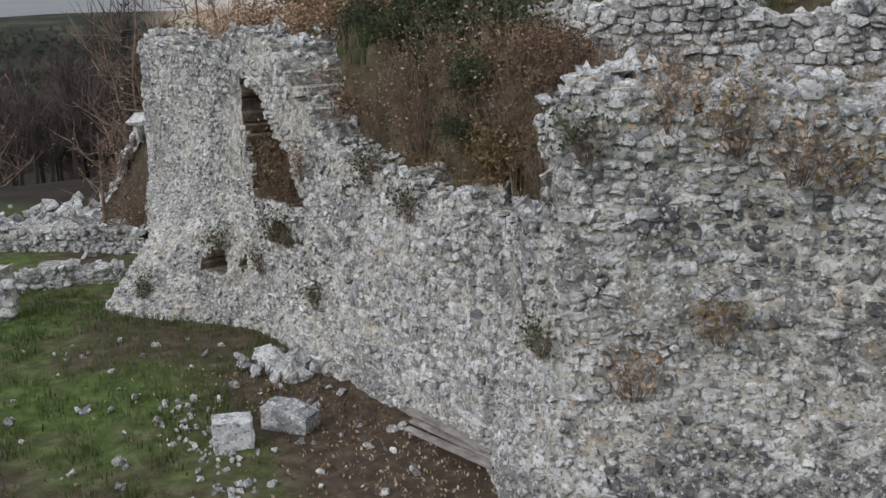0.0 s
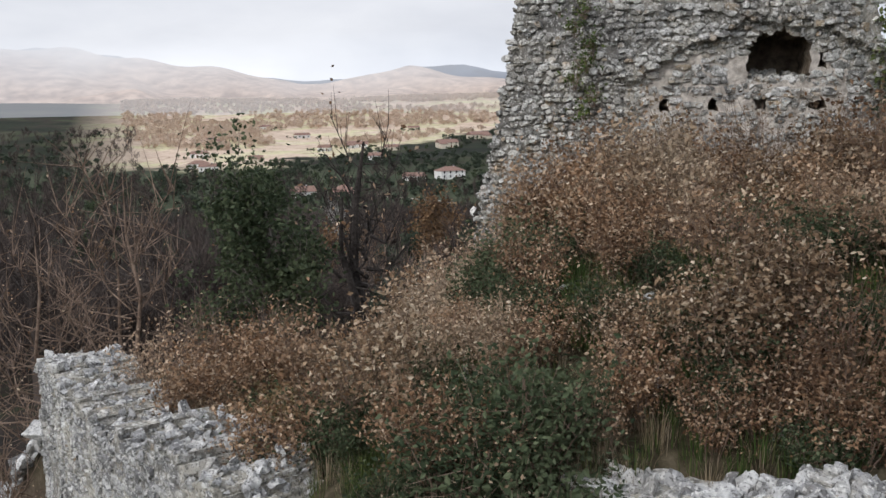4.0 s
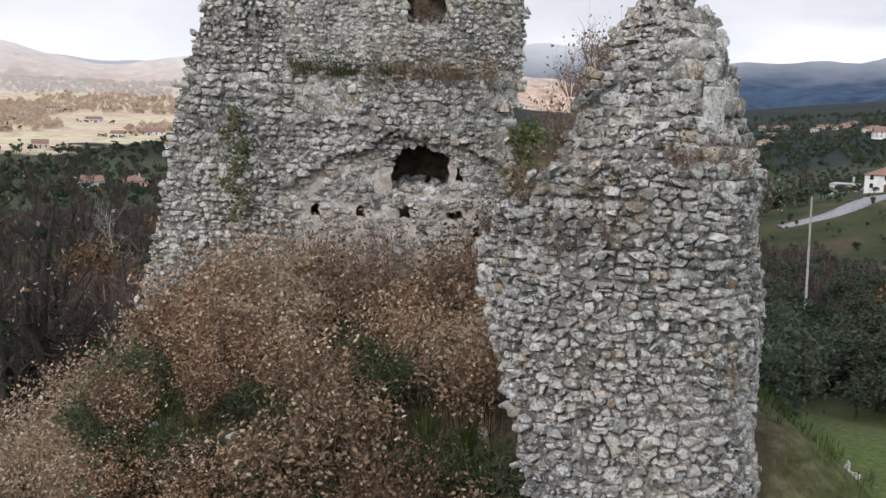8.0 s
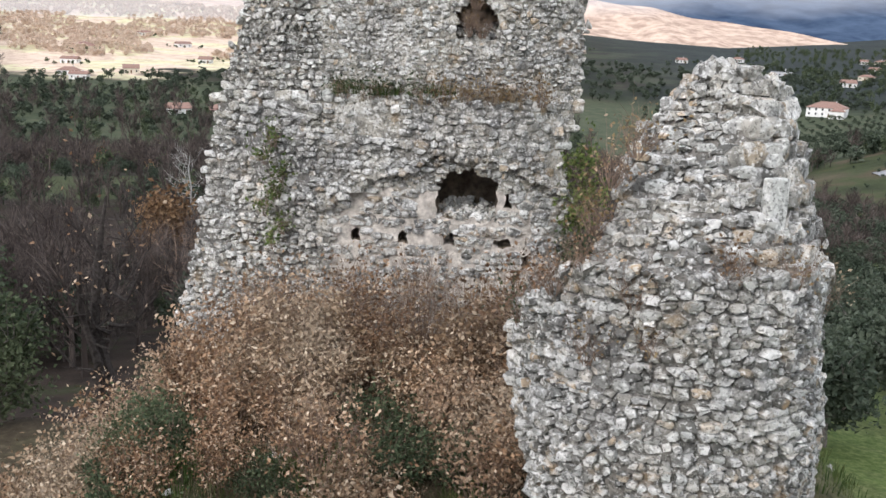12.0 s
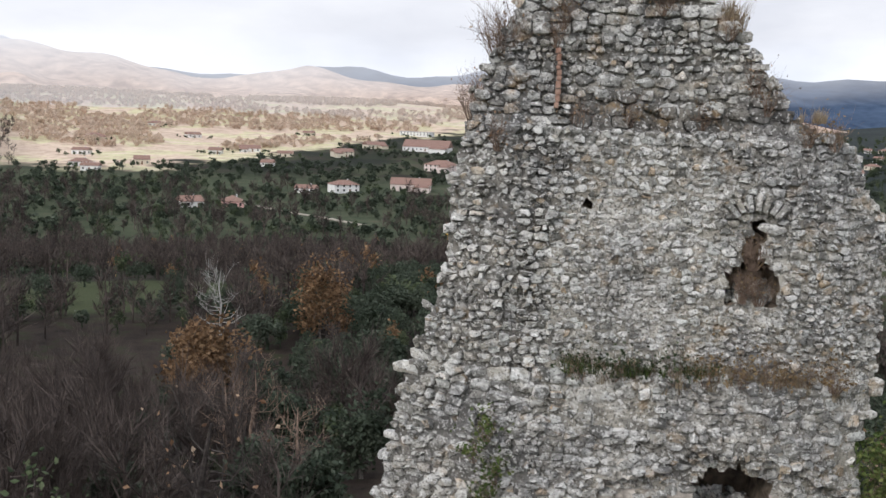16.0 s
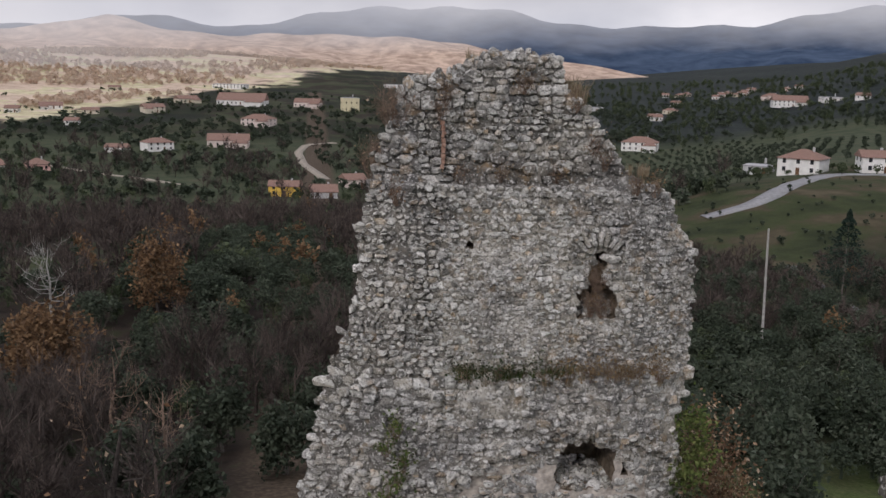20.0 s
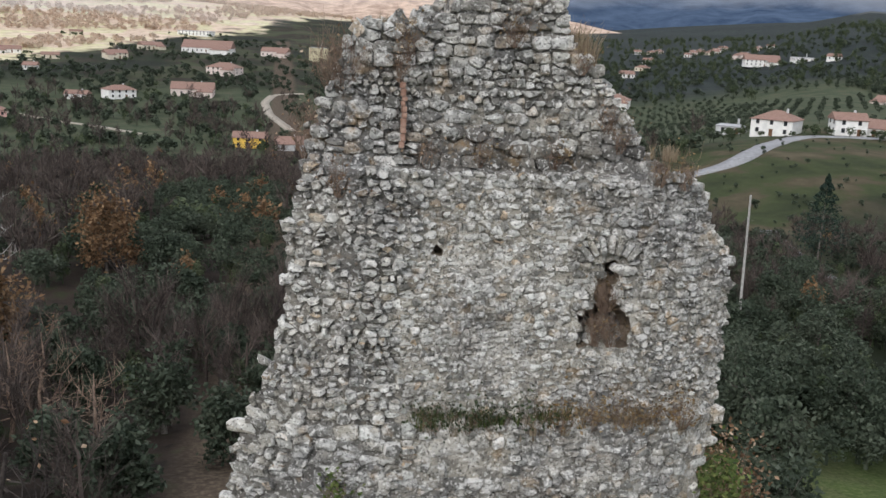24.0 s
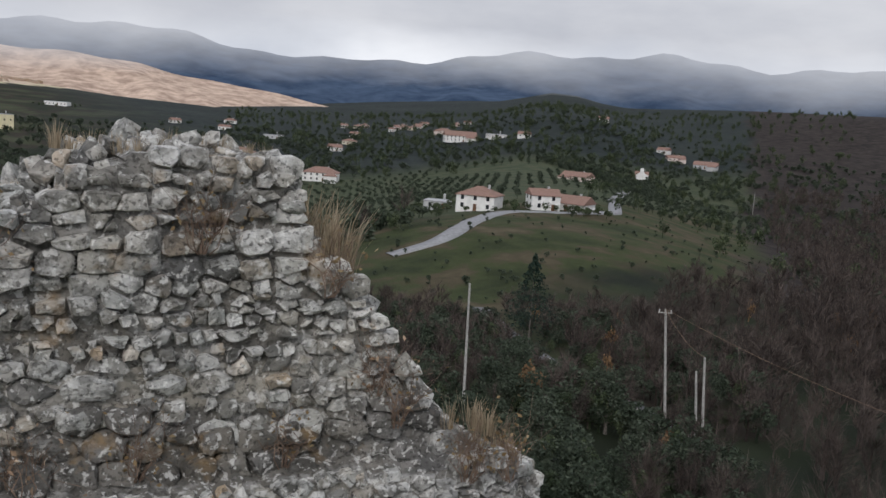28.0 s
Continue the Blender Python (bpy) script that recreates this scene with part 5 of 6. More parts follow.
def far_tree(seed, leaves, size, wide, low, tall, lumps=9, long=1.5, up=0.3):
    rng = np.random.default_rng(seed)
    v, f = leaf_quads(rng, crown_points(rng, leaves, wide, low, tall, lumps), size, up, long)
    tv, tf = tube([(0, 0, -0.5), (0.1, 0, low * 0.6), (0.0, 0.1, tall * 0.7)], [0.2, 0.15, 0.05], 4)
    n = len(v)
    return np.concatenate([v, tv]), f + [[i + n for i in q] for q in tf]


def round_tree(seed, leaves, size, wide, low, tall, lumps=10):
    """A full crown of rounded boughs with leaves on their skins, on a short crooked trunk."""
    rng = np.random.default_rng(seed)
    c = rng.normal(size=(lumps, 3))
    c /= np.linalg.norm(c, axis=1, keepdims=True)
    c *= rng.uniform(0.35, 0.72, (lumps, 1))
    big = rng.uniform(0.26, 0.46, lumps)
    d = rng.normal(size=(leaves, 3)) + (0, 0, 0.35)
    d /= np.linalg.norm(d, axis=1, keepdims=True)
    k = rng.integers(lumps, size=leaves)
    p = c[k] + d * (big[k, None] * rng.uniform(0.7, 1.08, (leaves, 1)))
    v, f = leaf_quads(rng, np.stack([p[:, 0] * wide, p[:, 1] * wide, low + (p[:, 2] * 0.5 + 0.5) * (tall - low)], -1), size, 0.1, 1.5, d)
    tv, tf = tube([(0, 0, -0.5), (0.15, 0, low * 0.7), (0.0, 0.15, tall * 0.6)], [0.22, 0.16, 0.06], 5)
    n = len(v)
    return np.concatenate([v, tv]), f + [[i + n for i in q] for q in tf]


def bare_tree(seed, twigs, tall, wide, fine=(0.02, 0.055)):
    """A leafless crown: limbs on a trunk and fine twigs along them."""
    rng = np.random.default_rng(seed)
    soup = Soup()
    soup.add(*tube([(0, 0, -0.5), (0.1, 0.05, tall * 0.35), (0, 0.1, tall * 0.75)], [0.17, 0.12, 0.04], 4))
    v, f = [], []
    limbs = []
    for i in range(9):
        a = rng.uniform(0, 2 * math.pi)
        z0 = tall * (0.2 + 0.06 * i)
        r = wide * rng.uniform(0.5, 1.0) * (1 - 0.05 * i)
        limbs.append((np.array((0, 0, z0)), np.array((r * math.cos(a), r * math.sin(a), z0 + tall * rng.uniform(0.18, 0.36)))))
        soup.add(*tube([limbs[-1][0], (limbs[-1][0] + limbs[-1][1]) / 2 + rng.normal(0, 0.12, 3), limbs[-1][1]], [0.05, 0.035, 0.012], 3))
    for _ in range(twigs):
        p, q = limbs[int(rng.integers(9))]
        s = p + (q - p) * rng.uniform(0.25, 1.0) + rng.normal(0, 0.1, 3)
        d = (q - p) / np.linalg.norm(q - p) * 0.5 + rng.normal(0, 0.45, 3) + (0, 0, 0.4)
        e = s + d * tall * rng.uniform(0.08, 0.22)
        w = np.cross(e - s, rng.normal(size=3))
        w *= 0.5 * rng.uniform(*fine) / (np.linalg.norm(w) + 1e-9)
        n = len(v)
        v += [s - w, s + w, e + w * 0.3, e - w * 0.3]
        f.append([n, n + 1, n + 2, n + 3])
    soup.add(np.array(v), f)
    return np.concatenate(soup.v), soup.f


def wood(name, label, protos, places, mat, seed, kind="stuff"):
    rng = np.random.default_rng(seed)
    verts, faces, n = [], [], 0
    for x, y, s in places:
        v, f = protos[int(rng.integers(len(protos)))]
        a = rng.uniform(0, 2 * math.pi)
        c, q = math.cos(a), math.sin(a)
        k = np.array((s * rng.uniform(0.85, 1.2), s * rng.uniform(0.85, 1.2), s * rng.uniform(0.85, 1.15)))
        p = v * k
        p = np.stack([p[:, 0] * c - p[:, 1] * q + x, p[:, 0] * q + p[:, 1] * c + y, p[:, 2] + height(x, y)], -1)
        verts.append(p)
        faces += [[i + n for i in g] for g in f]
        n += len(v)
    return tagged(new(name, mesh_from(name, np.concatenate(verts), faces, mat)), label, "trees", "", kind)


def polar(rng, n, az, dist, keep=lambda x, y: True, size=(0.7, 1.2)):
    out = []
    while len(out) < n:
        a = radians(rng.uniform(*az))
        d = dist[0] + (dist[1] - dist[0]) * rng.random() ** 0.8
        x, y = d * math.sin(a), 10 + d * math.cos(a)
        if keep(x, y):
            out.append((x, y, rng.uniform(*size)))
    return out


WEST_LANE = [(-118, 440), (-104, 427), (-92, 413), (-74, 401), (-53, 379)]
VILLAGE_LANE = [(10, 560), (-6, 545), (-10, 506), (-7, 457), (-2, 429), (3, 400)]


def free(x, y):
    """Ground with no house on it."""
    for road in (WEST_LANE, VILLAGE_LANE):
        for (ax, ay), (bx, by) in zip(road, road[1:]):
            k = min(1.0, max(0.0, ((x - ax) * (bx - ax) + (y - ay) * (by - ay)) / ((bx - ax) ** 2 + (by - ay) ** 2)))
            if -16 < y - ay - k * (by - ay) < 6 and abs(x - ax - k * (bx - ax)) < 7:
                return False
    return all(math.hypot(x - h[0], y - h[1]) > h[2] * 0.9 + 3 for h in HOUSES)


LANE = [(78, 150), (69, 120), (66, 106), (65, 97), (63.5, 88), (62.5, 80), (61, 60)]


def clear(x, y):
    """Open ground: the green slope below the ridge houses, the lawn by the stump, clearings on the left."""
    if 60 < x < 330 and y - 0.18 * x > 127 + 9 * math.sin(x * 0.11) and y - 0.58 * x < 185 + 12 * math.sin(x * 0.05) and y < 300 and x - 0.97 * y < 14:
        return False
    if math.hypot(x - 22, y - 26) < 9 or math.hypot(x + 34, y - 92) < 14 or math.hypot(x + 5, y - 52) < 9 or math.hypot(x + 62, y - 142) < 24 or math.hypot(x + 8, y - 29) < 8:
        return False
    if 58 < y < 152 and -4 < x - float(np.interp(y, [p[1] for p in LANE[::-1]], [p[0] for p in LANE[::-1]])) < 2.5:
        return False
    return not (40 < x < 330 and 255 < y < 575) and free(x, y)


def plant_valley():
    rng = np.random.default_rng(300)
    bare = [bare_tree(310 + i, 230, 6.5, 2.6, (0.05, 0.12)) for i in range(5)]
    fine = [bare_tree(350 + i, 560, 6.5, 2.4, (0.016, 0.05)) for i in range(3)]
    rust = [far_tree(320 + i, 170, 0.42, 2.0, 1.0, 5.5) for i in range(3)]
    olive = [round_tree(330 + i, 170, 0.52, 2.0, 0.5, 3.7, 8) for i in range(4)]
    ever = [far_tree(340 + i, 200, 0.5, 2.0, 0.6, 6.0, 9) for i in range(3)]

    def olives_west(x, y):
        return -30 < x < 12 and 62 < y < 190 and noise.noise((x * 0.03, y * 0.022, 11.0)) > 0.02

    def bare_here(x, y):
        return clear(x, y) and not olives_west(x, y)

    def left(x, y):
        return clear(x, y) and noise.noise((x * 0.02, y * 0.02, 3.0)) > -0.2

    places = polar(rng, 1350, (-48, 14), (34, 290), bare_here, (0.6, 1.15)) + polar(rng, 420, (-45, 25), (200, 520), left, (0.8, 1.4))
    places += polar(rng, 800, (38, 64), (58, 235), clear, (0.45, 0.85)) + polar(rng, 260, (20, 40), (90, 235), clear, (0.45, 0.8)) + polar(rng, 420, (-66, -44), (80, 420), lambda x, y: True, (0.6, 1.1)) + polar(rng, 900, (-50, -26), (260, 900), lambda x, y: x + 0.53 * y < 10, (0.8, 1.4)) + polar(rng, 700, (44, 70), (120, 600), lambda x, y: y - 0.58 * x < 86 and clear(x, y), (0.8, 1.4)) + polar(rng, 900, (41, 66), (205, 700), lambda x, y: x - 0.97 * y > 10, (0.8, 1.4))
    nearby = polar(rng, 40, (-62, -30), (40, 75), clear, (0.6, 0.95)) + polar(rng, 130, (-40, 0), (36, 76), lambda x, y: clear(x, y) and (x < -20 or rng.random() < 0.3), (0.4, 0.8)) + [p for p in places if math.hypot(p[0], p[1] - 10) < 100]
    places = [p for p in places if math.hypot(p[0], p[1] - 10) >= 100]
    wood("near_bare_wood", "leafless brown trees with fine twigs below the castle", fine, nearby, bare_leaf, 6)
    wood("bare_wood", "leafless brown wood on the slopes below the castle", bare, places, bare_leaf, 1)
    wood("rusty_wood", "scattered oaks with rusty autumn leaves", rust, polar(rng, 80, (-48, 20), (60, 300), clear, (0.6, 1.2)) + polar(rng, 16, (30, 60), (70, 200), clear, (0.5, 0.8)), rust_leaf, 2)
    wood("evergreen_wood", "dark evergreen trees in the valley", ever, polar(rng, 560, (-48, 30), (110, 560), left, (0.5, 1.0)) + polar(rng, 160, (35, 70), (250, 700), lambda x, y: True, (0.8, 1.4)) + polar(rng, 1000, (14, 50), (560, 1400), lambda x, y: free(x, y), (0.8, 1.5)), green_leaf, 3)
    grove = []
    for i in range(46):  # olive rows on the slope behind the ridge road
        for j in range(30):
            x, y = 40 + i * 7.5 + 0.35 * j * 7.5 + rng.normal(0, 0.25), 262 + j * 15.0 + i * 1.5 + rng.normal(0, 0.25)
            if y < 560 and x > 20 + 0.05 * y and free(x, y) and noise.noise((x * 0.013, y * 0.013, 9.0)) > -0.34:
                grove.append((x, y, rng.uniform(0.68, 0.9)))
    wood("olive_grove", "olive trees planted in rows across the slope", olive, grove, olive_leaf, 4)
    far = polar(rng, 330, (-40, 40), (400, 640), clear, (0.9, 1.5)) + polar(rng, 200, (14, 45), (600, 1000), clear, (0.9, 1.6)) + polar(rng, 480, (-45, 14), (110, 420), left, (0.6, 1.0)) + polar(rng, 260, (14, 40), (250, 620), clear, (0.9, 1.3))
    pale = [round_tree(370 + i, 40, 1.3, 3.4, 0.2, 4.2, 6) for i in range(3)]
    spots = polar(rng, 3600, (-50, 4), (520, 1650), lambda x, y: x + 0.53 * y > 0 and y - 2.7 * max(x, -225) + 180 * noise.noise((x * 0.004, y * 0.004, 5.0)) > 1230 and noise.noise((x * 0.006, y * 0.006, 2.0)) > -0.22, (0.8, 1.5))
    wood("hill_wood", "pale leafless woods, sunlight painted in, on hills across the valley", pale, spots, hill_leaf, 8)
    scrub = [round_tree(380 + i, 60, 1.0, 2.6, 0.3, 4.4, 7) for i in range(4)]
    spots = polar(rng, 3900, (-66, 56), (220, 900), lambda x, y: clear(x, y) and (y - 2.7 * max(x, -225) < 1150 or x + 0.53 * y < -20) and noise.noise((x * 0.011, y * 0.011, 6.0)) > -0.3, (0.6, 1.3))
    spots += polar(rng, 190, (22, 52), (150, 330), lambda x, y: not clear(x, y) and 62 < y - 0.58 * x < 175 and free(x, y) and y < 300, (0.12, 0.34))
    wood("valley_scrub", "dark scrub and olive trees over the valley floor", scrub, spots, olive_leaf, 9)
    fine_olive = [round_tree(390 + i, 700, 0.27, 2.3, 0.6, 4.0, 12) for i in range(5)]
    close = polar(rng, 190, (6, 36), (50, 140), clear, (0.75, 1.2)) + polar(rng, 230, (18, 46), (55, 150), clear, (0.65, 1.1))
    close += polar(rng, 150, (-22, 10), (60, 185), lambda x, y: clear(x, y) and olives_west(x, y), (0.7, 1.15))
    close += [(-62 + rng.normal(0, 22), 142 + rng.normal(0, 20), rng.uniform(0.6, 0.95)) for _ in range(34)]
    wood("hillside_olives", "grey green olive trees on the slope below the castle", fine_olive, close, olive_leaf, 10)
    fine_ever = [round_tree(395 + i, 600, 0.27, 1.9, 0.4, 5.0, 10) for i in range(3)]
    wood("hillside_evergreens", "dark green evergreen bushes among the olives", fine_ever, polar(rng, 110, (20, 46), (56, 130), clear, (0.4, 0.75)) + polar(rng, 70, (-40, 4), (50, 120), clear, (0.4, 0.7)), green_leaf, 12)
    garden = []
    for x, y, w, *_ in HOUSES:
        a0 = math.atan2(x, y)
        for k in range(9):
            a = a0 + math.pi + rng.uniform(-1.9, 1.9)
            d = w * 0.62 + rng.uniform(1.5, 9.0)
            garden.append((x + d * math.sin(a), y + d * math.cos(a), rng.uniform(0.45, 0.95)))
    wood("garden_trees", "dark round trees in the gardens of the valley houses", olive, garden, green_leaf, 13)
    wood("mixed_olives", "grey green olive and scrub trees of the valley floor", olive, far, olive_leaf, 5)


def tree(name, label, seed, at, tall, wide, leaf, leaves, size, low=0.3, lumps=14, limbs=9, trunk=0.16, lean=(0, 0), long=1.5, mat=None):
    """A tree of its own: tapered trunk with limbs, and a crown of small leaves round them."""
    rng = np.random.default_rng(seed)
    ob = thing(name, label, "tree", (at[0], at[1], height(*at) - 0.05), rng.uniform(0, 360))
    soup, tips = Soup(), []
    top = np.array((lean[0], lean[1], tall * 0.85))
    pts = [top * k + rng.normal(0, 0.05 * tall, 3) * (1, 1, 0) * k * (1 - k) * 2 for k in (0, 0.25, 0.5, 0.75, 1.0)]
    soup.add(*tube(pts, [trunk, trunk * 0.8, trunk * 0.6, trunk * 0.4, trunk * 0.12], 7))
    for i in range(limbs):
        k = low + (0.95 - low) * i / limbs
        s = top * k
        a = rng.uniform(0, 2 * math.pi)
        r = wide * rng.uniform(0.6, 1.0) * (1 - 0.5 * k)
        e = s + np.array((r * math.cos(a), r * math.sin(a), tall * rng.uniform(0.06, 0.22)))
        m = (s + e) / 2 + (0, 0, -0.05 * tall) + rng.normal(0, 0.08, 3)
        soup.add(*tube([s, m, e], [trunk * 0.45 * (1.1 - k), trunk * 0.3 * (1.1 - k), 0.012], 5))
        tips += [e, m]
        for _ in range(7):
            b = m + (e - m) * rng.random()
            t = b + rng.normal(0, 0.13 * wide + 0.1, 3) + (0, 0, 0.08 * tall)
            soup.add(*tube([b, (b + t) / 2 + rng.normal(0, 0.03, 3), t], [0.016, 0.011, 0.004], 3))
            tips.append(t)
    part("trunk", soup.mesh("trunk", mat or bark), ob)
    if leaves:
        tips = np.array(tips)
        c = tips[rng.integers(len(tips), size=leaves)] + rng.normal(0, 0.13 * wide, (leaves, 3))
        part("crown", mesh_from("crown", *leaf_quads(rng, c, size, 0.3, long), leaf), ob)
    return ob


def conifer(label, seed, at, tall, wide):
    rng = np.random.default_rng(seed)
    ob = thing("conifer", label, "tree", (at[0], at[1], height(*at) - 0.05))
    part("trunk", Soup.mesh(one_tube([(0, 0, 0), (0, 0, tall)], [0.14, 0.02]), "trunk", bark), ob)
    n = 2600
    h = rng.random(n) ** 0.8
    r = wide * (1 - h) * (0.35 + 0.65 * np.sqrt(rng.random(n))) * (0.8 + 0.2 * np.sin(h * 60))
    a = rng.integers(0, 9, n) * 2 * math.pi / 9 + rng.normal(0, 0.22, n) + h * 9
    c = np.stack([r * np.cos(a), r * np.sin(a), tall * (0.06 + 0.94 * h) - 0.15 * r], -1)
    part("crown", mesh_from("crown", *leaf_quads(rng, c, 0.22, 0.1, 2.2), pine_leaf), ob)


def one_tube(pts, radii, sides=7):
    s = Soup()
    s.add(*tube(pts, radii, sides))
    return s


# ---- houses of the valley: x, y, width, wall height, colour, roof ----
HOUSES = [
    (-118.5, 424.8, 11.0, 4.2, 'pink', 'hip'),
    (-81.7, 507.0, 15.9, 6.7, 'white', 'hip'),
    (-100.4, 501.8, 12.2, 3.7, 'white', 'gable'),
    (-47.4, 528.7, 24.6, 5.1, 'rose', 'gable'),
    (-37.5, 642.4, 22.2, 6.9, 'rose', 'hip'),
    (-116.7, 714.4, 17.2, 6.0, 'cream', 'gable'),
    (-57.4, 782.3, 42.0, 5.1, 'white', 'gable'),
    (-6.0, 771.7, 22.9, 5.5, 'rose', 'gable'),
    (26.5, 755.2, 14.4, 15.3, 'yellow', 'flat'),
    (-12.3, 351.5, 13.0, 5.9, 'ochre', 'gable'),
    (1.4, 348.3, 10.8, 2.9, 'grey', 'gable'),
    (13.4, 381.0, 9.6, 5.0, 'rose', 'gable'),
    (-83.1, 977.8, 35.0, 5.8, 'white', 'flat'),
    (190.6, 547.3, 23.5, 7.6, 'white', 'hip'),
    (238.9, 807.9, 18.1, 4.5, 'grey', 'flat'),
    (377.6, 729.8, 30.3, 7.3, 'white', 'gable'),
    (409.5, 823.4, 16.4, 5.5, 'rose', 'hip'),
    (395.9, 699.7, 18.2, 4.3, 'white', 'flat'),
    (405.4, 671.5, 10.3, 4.2, 'white', 'gable'),
    (138.6, 260.9, 11.6, 4.6, 'white', 'hip'),
    (135.9, 282.7, 8.3, 2.2, 'grey', 'flat'),
    (156.4, 254.0, 8.6, 4.5, 'white', 'gable'),
    (168.4, 255.7, 11.0, 2.0, 'white', 'gable'),
    (296.7, 437.3, 17.3, 2.5, 'rose', 'gable'),
    (533.7, 652.6, 10.9, 4.5, 'white', 'gable'),
    (522.7, 624.3, 16.3, 4.3, 'rose', 'gable'),
    (535.0, 601.2, 20.9, 4.7, 'grey', 'gable'),
    (588.3, 816.7, 11.9, 4.2, 'white', 'gable'),
    (-135.5, 417.4, 10.5, 4.2, 'white', 'gable'),
    (160.8, 622.8, 22.0, 9.5, 'cream', 'hip'),
    (32.3, 137.8, 6.7, 2.8, 'cream', 'gable'),
    (394.3, 696.0, 16.0, 3.8, 'white', 'flat'),
    (88.1, 1059.2, 25.3, 5.1, 'white', 'flat'),
    (-155.7, 695.9, 12.7, 3.8, 'cream', 'gable'),
    (-189.0, 723.4, 17.8, 3.6, 'white', 'gable'),
    (-102.2, 789.1, 18.9, 4.7, 'cream', 'gable'),
    (-245.0, 566.0, 12.0, 4.8, 'white', 'gable'),
    (-262.0, 590.0, 15.0, 4.2, 'white', 'hip'),
    (-231.0, 612.0, 11.0, 5.0, 'cream', 'gable'),
    (-290.0, 655.0, 13.0, 4.5, 'white', 'gable'),
    (-205.0, 688.0, 10.0, 4.2, 'white', 'gable'),
    (-318.0, 742.0, 16.0, 5.0, 'cream', 'hip'),
    (-268.0, 830.0, 14.0, 4.5, 'white', 'gable'),
    (-330.0, 905.0, 13.0, 4.6, 'white', 'gable'),
    (-180.0, 905.0, 12.0, 4.4, 'cream', 'gable'),
    (-150.0, 620.0, 9.0, 4.0, 'white', 'gable'),
    (255.0, 700.0, 11.0, 4.5, 'white', 'gable'),
    (290.0, 760.0, 12.0, 4.5, 'cream', 'hip'),
    (330.0, 850.0, 10.0, 4.2, 'white', 'gable'),
    (215.0, 880.0, 12.0, 4.6, 'white', 'gable'),
    (240.0, 960.0, 13.0, 4.6, 'white', 'hip'),
    (180.0, 930.0, 10.0, 4.0, 'white', 'gable'),
] + [(392.0 + 23.0 * (i % 5) - 11.0 * (i // 5) + 6.0 * math.sin(i * 2.3), 905.0 + 14.0 * (i % 3) + 26.0 * (i // 5), 7.0 + i % 3, 4.2, ('white', 'cream', 'white', 'rose')[i % 4], ('gable', 'hip')[i % 2]) for i in range(15)]


def paint(name, c, bump=0.1):
    return plain_rough(name, tuple(0.82 * v for v in c), c, 0.7, bump)


WALLS = {"white": paint("white_render", (0.78, 0.77, 0.74)), "rose": paint("rose_render", (0.7, 0.6, 0.55)), "pink": paint("pink_render", (0.66, 0.4, 0.36)),
         "cream": paint("cream_render", (0.66, 0.6, 0.48)), "yellow": paint("pale_yellow_render", (0.7, 0.63, 0.42)), "ochre": paint("ochre_yellow_render", (0.72, 0.47, 0.1)), "grey": paint("grey_render", (0.5, 0.5, 0.5))}
roof_tile = plain_rough("clay_roof_tiles", (0.17, 0.1, 0.08), (0.29, 0.19, 0.155), 2.2, 0.5, 0.05, None, (4, 1, 1))
flat_roof = plain_rough("flat_roof_felt", (0.3, 0.3, 0.31), (0.42, 0.42, 0.43), 1.0, 0.1)
dark_glass, _n, _l, _b = nodes_of("dark_window_glass", 0.15, 0.5)
_b.inputs["Base Color"].default_value = (0.03, 0.032, 0.036, 1)
shutter = plain_rough("brown_door", (0.11, 0.06, 0.035), (0.17, 0.1, 0.06), 3.0, 0.2)


def roof_mesh(kind, w, d, z, over=0.4):
    W, D = w / 2 + over, d / 2 + over
    if kind == "flat":
        return done(box(w + 0.3, d + 0.3, 0.35, 0.04, (0, 0, z + 0.17)), "roof", flat_roof)
    rise = D * 0.42
    inset = W - D * 0.9 if kind == "hip" and w > d else (W if kind == "gable" else 0.1)
    v = [(-W, -D, z), (W, -D, z), (W, D, z), (-W, D, z), (-inset, 0, z + rise), (inset, 0, z + rise)]
    v += [(x, y, h - 0.16) for x, y, h in v[:4]]
    f = [[0, 1, 5, 4], [2, 3, 4, 5], [1, 2, 5], [3, 0, 4], [7, 6, 0, 3][::-1], [6, 7, 1, 0], [7, 8, 2, 1], [8, 9, 3, 2], [9, 6, 0, 3], [9, 8, 7, 6]]
    return mesh_from("roof", v, [q for i, q in enumerate(f) if i != 4], roof_tile)


WINDOW = done(box(0.95, 0.16, 1.25, 0.02), "window", dark_glass)
DOOR = done(box(1.05, 0.16, 2.05, 0.02), "door", shutter)


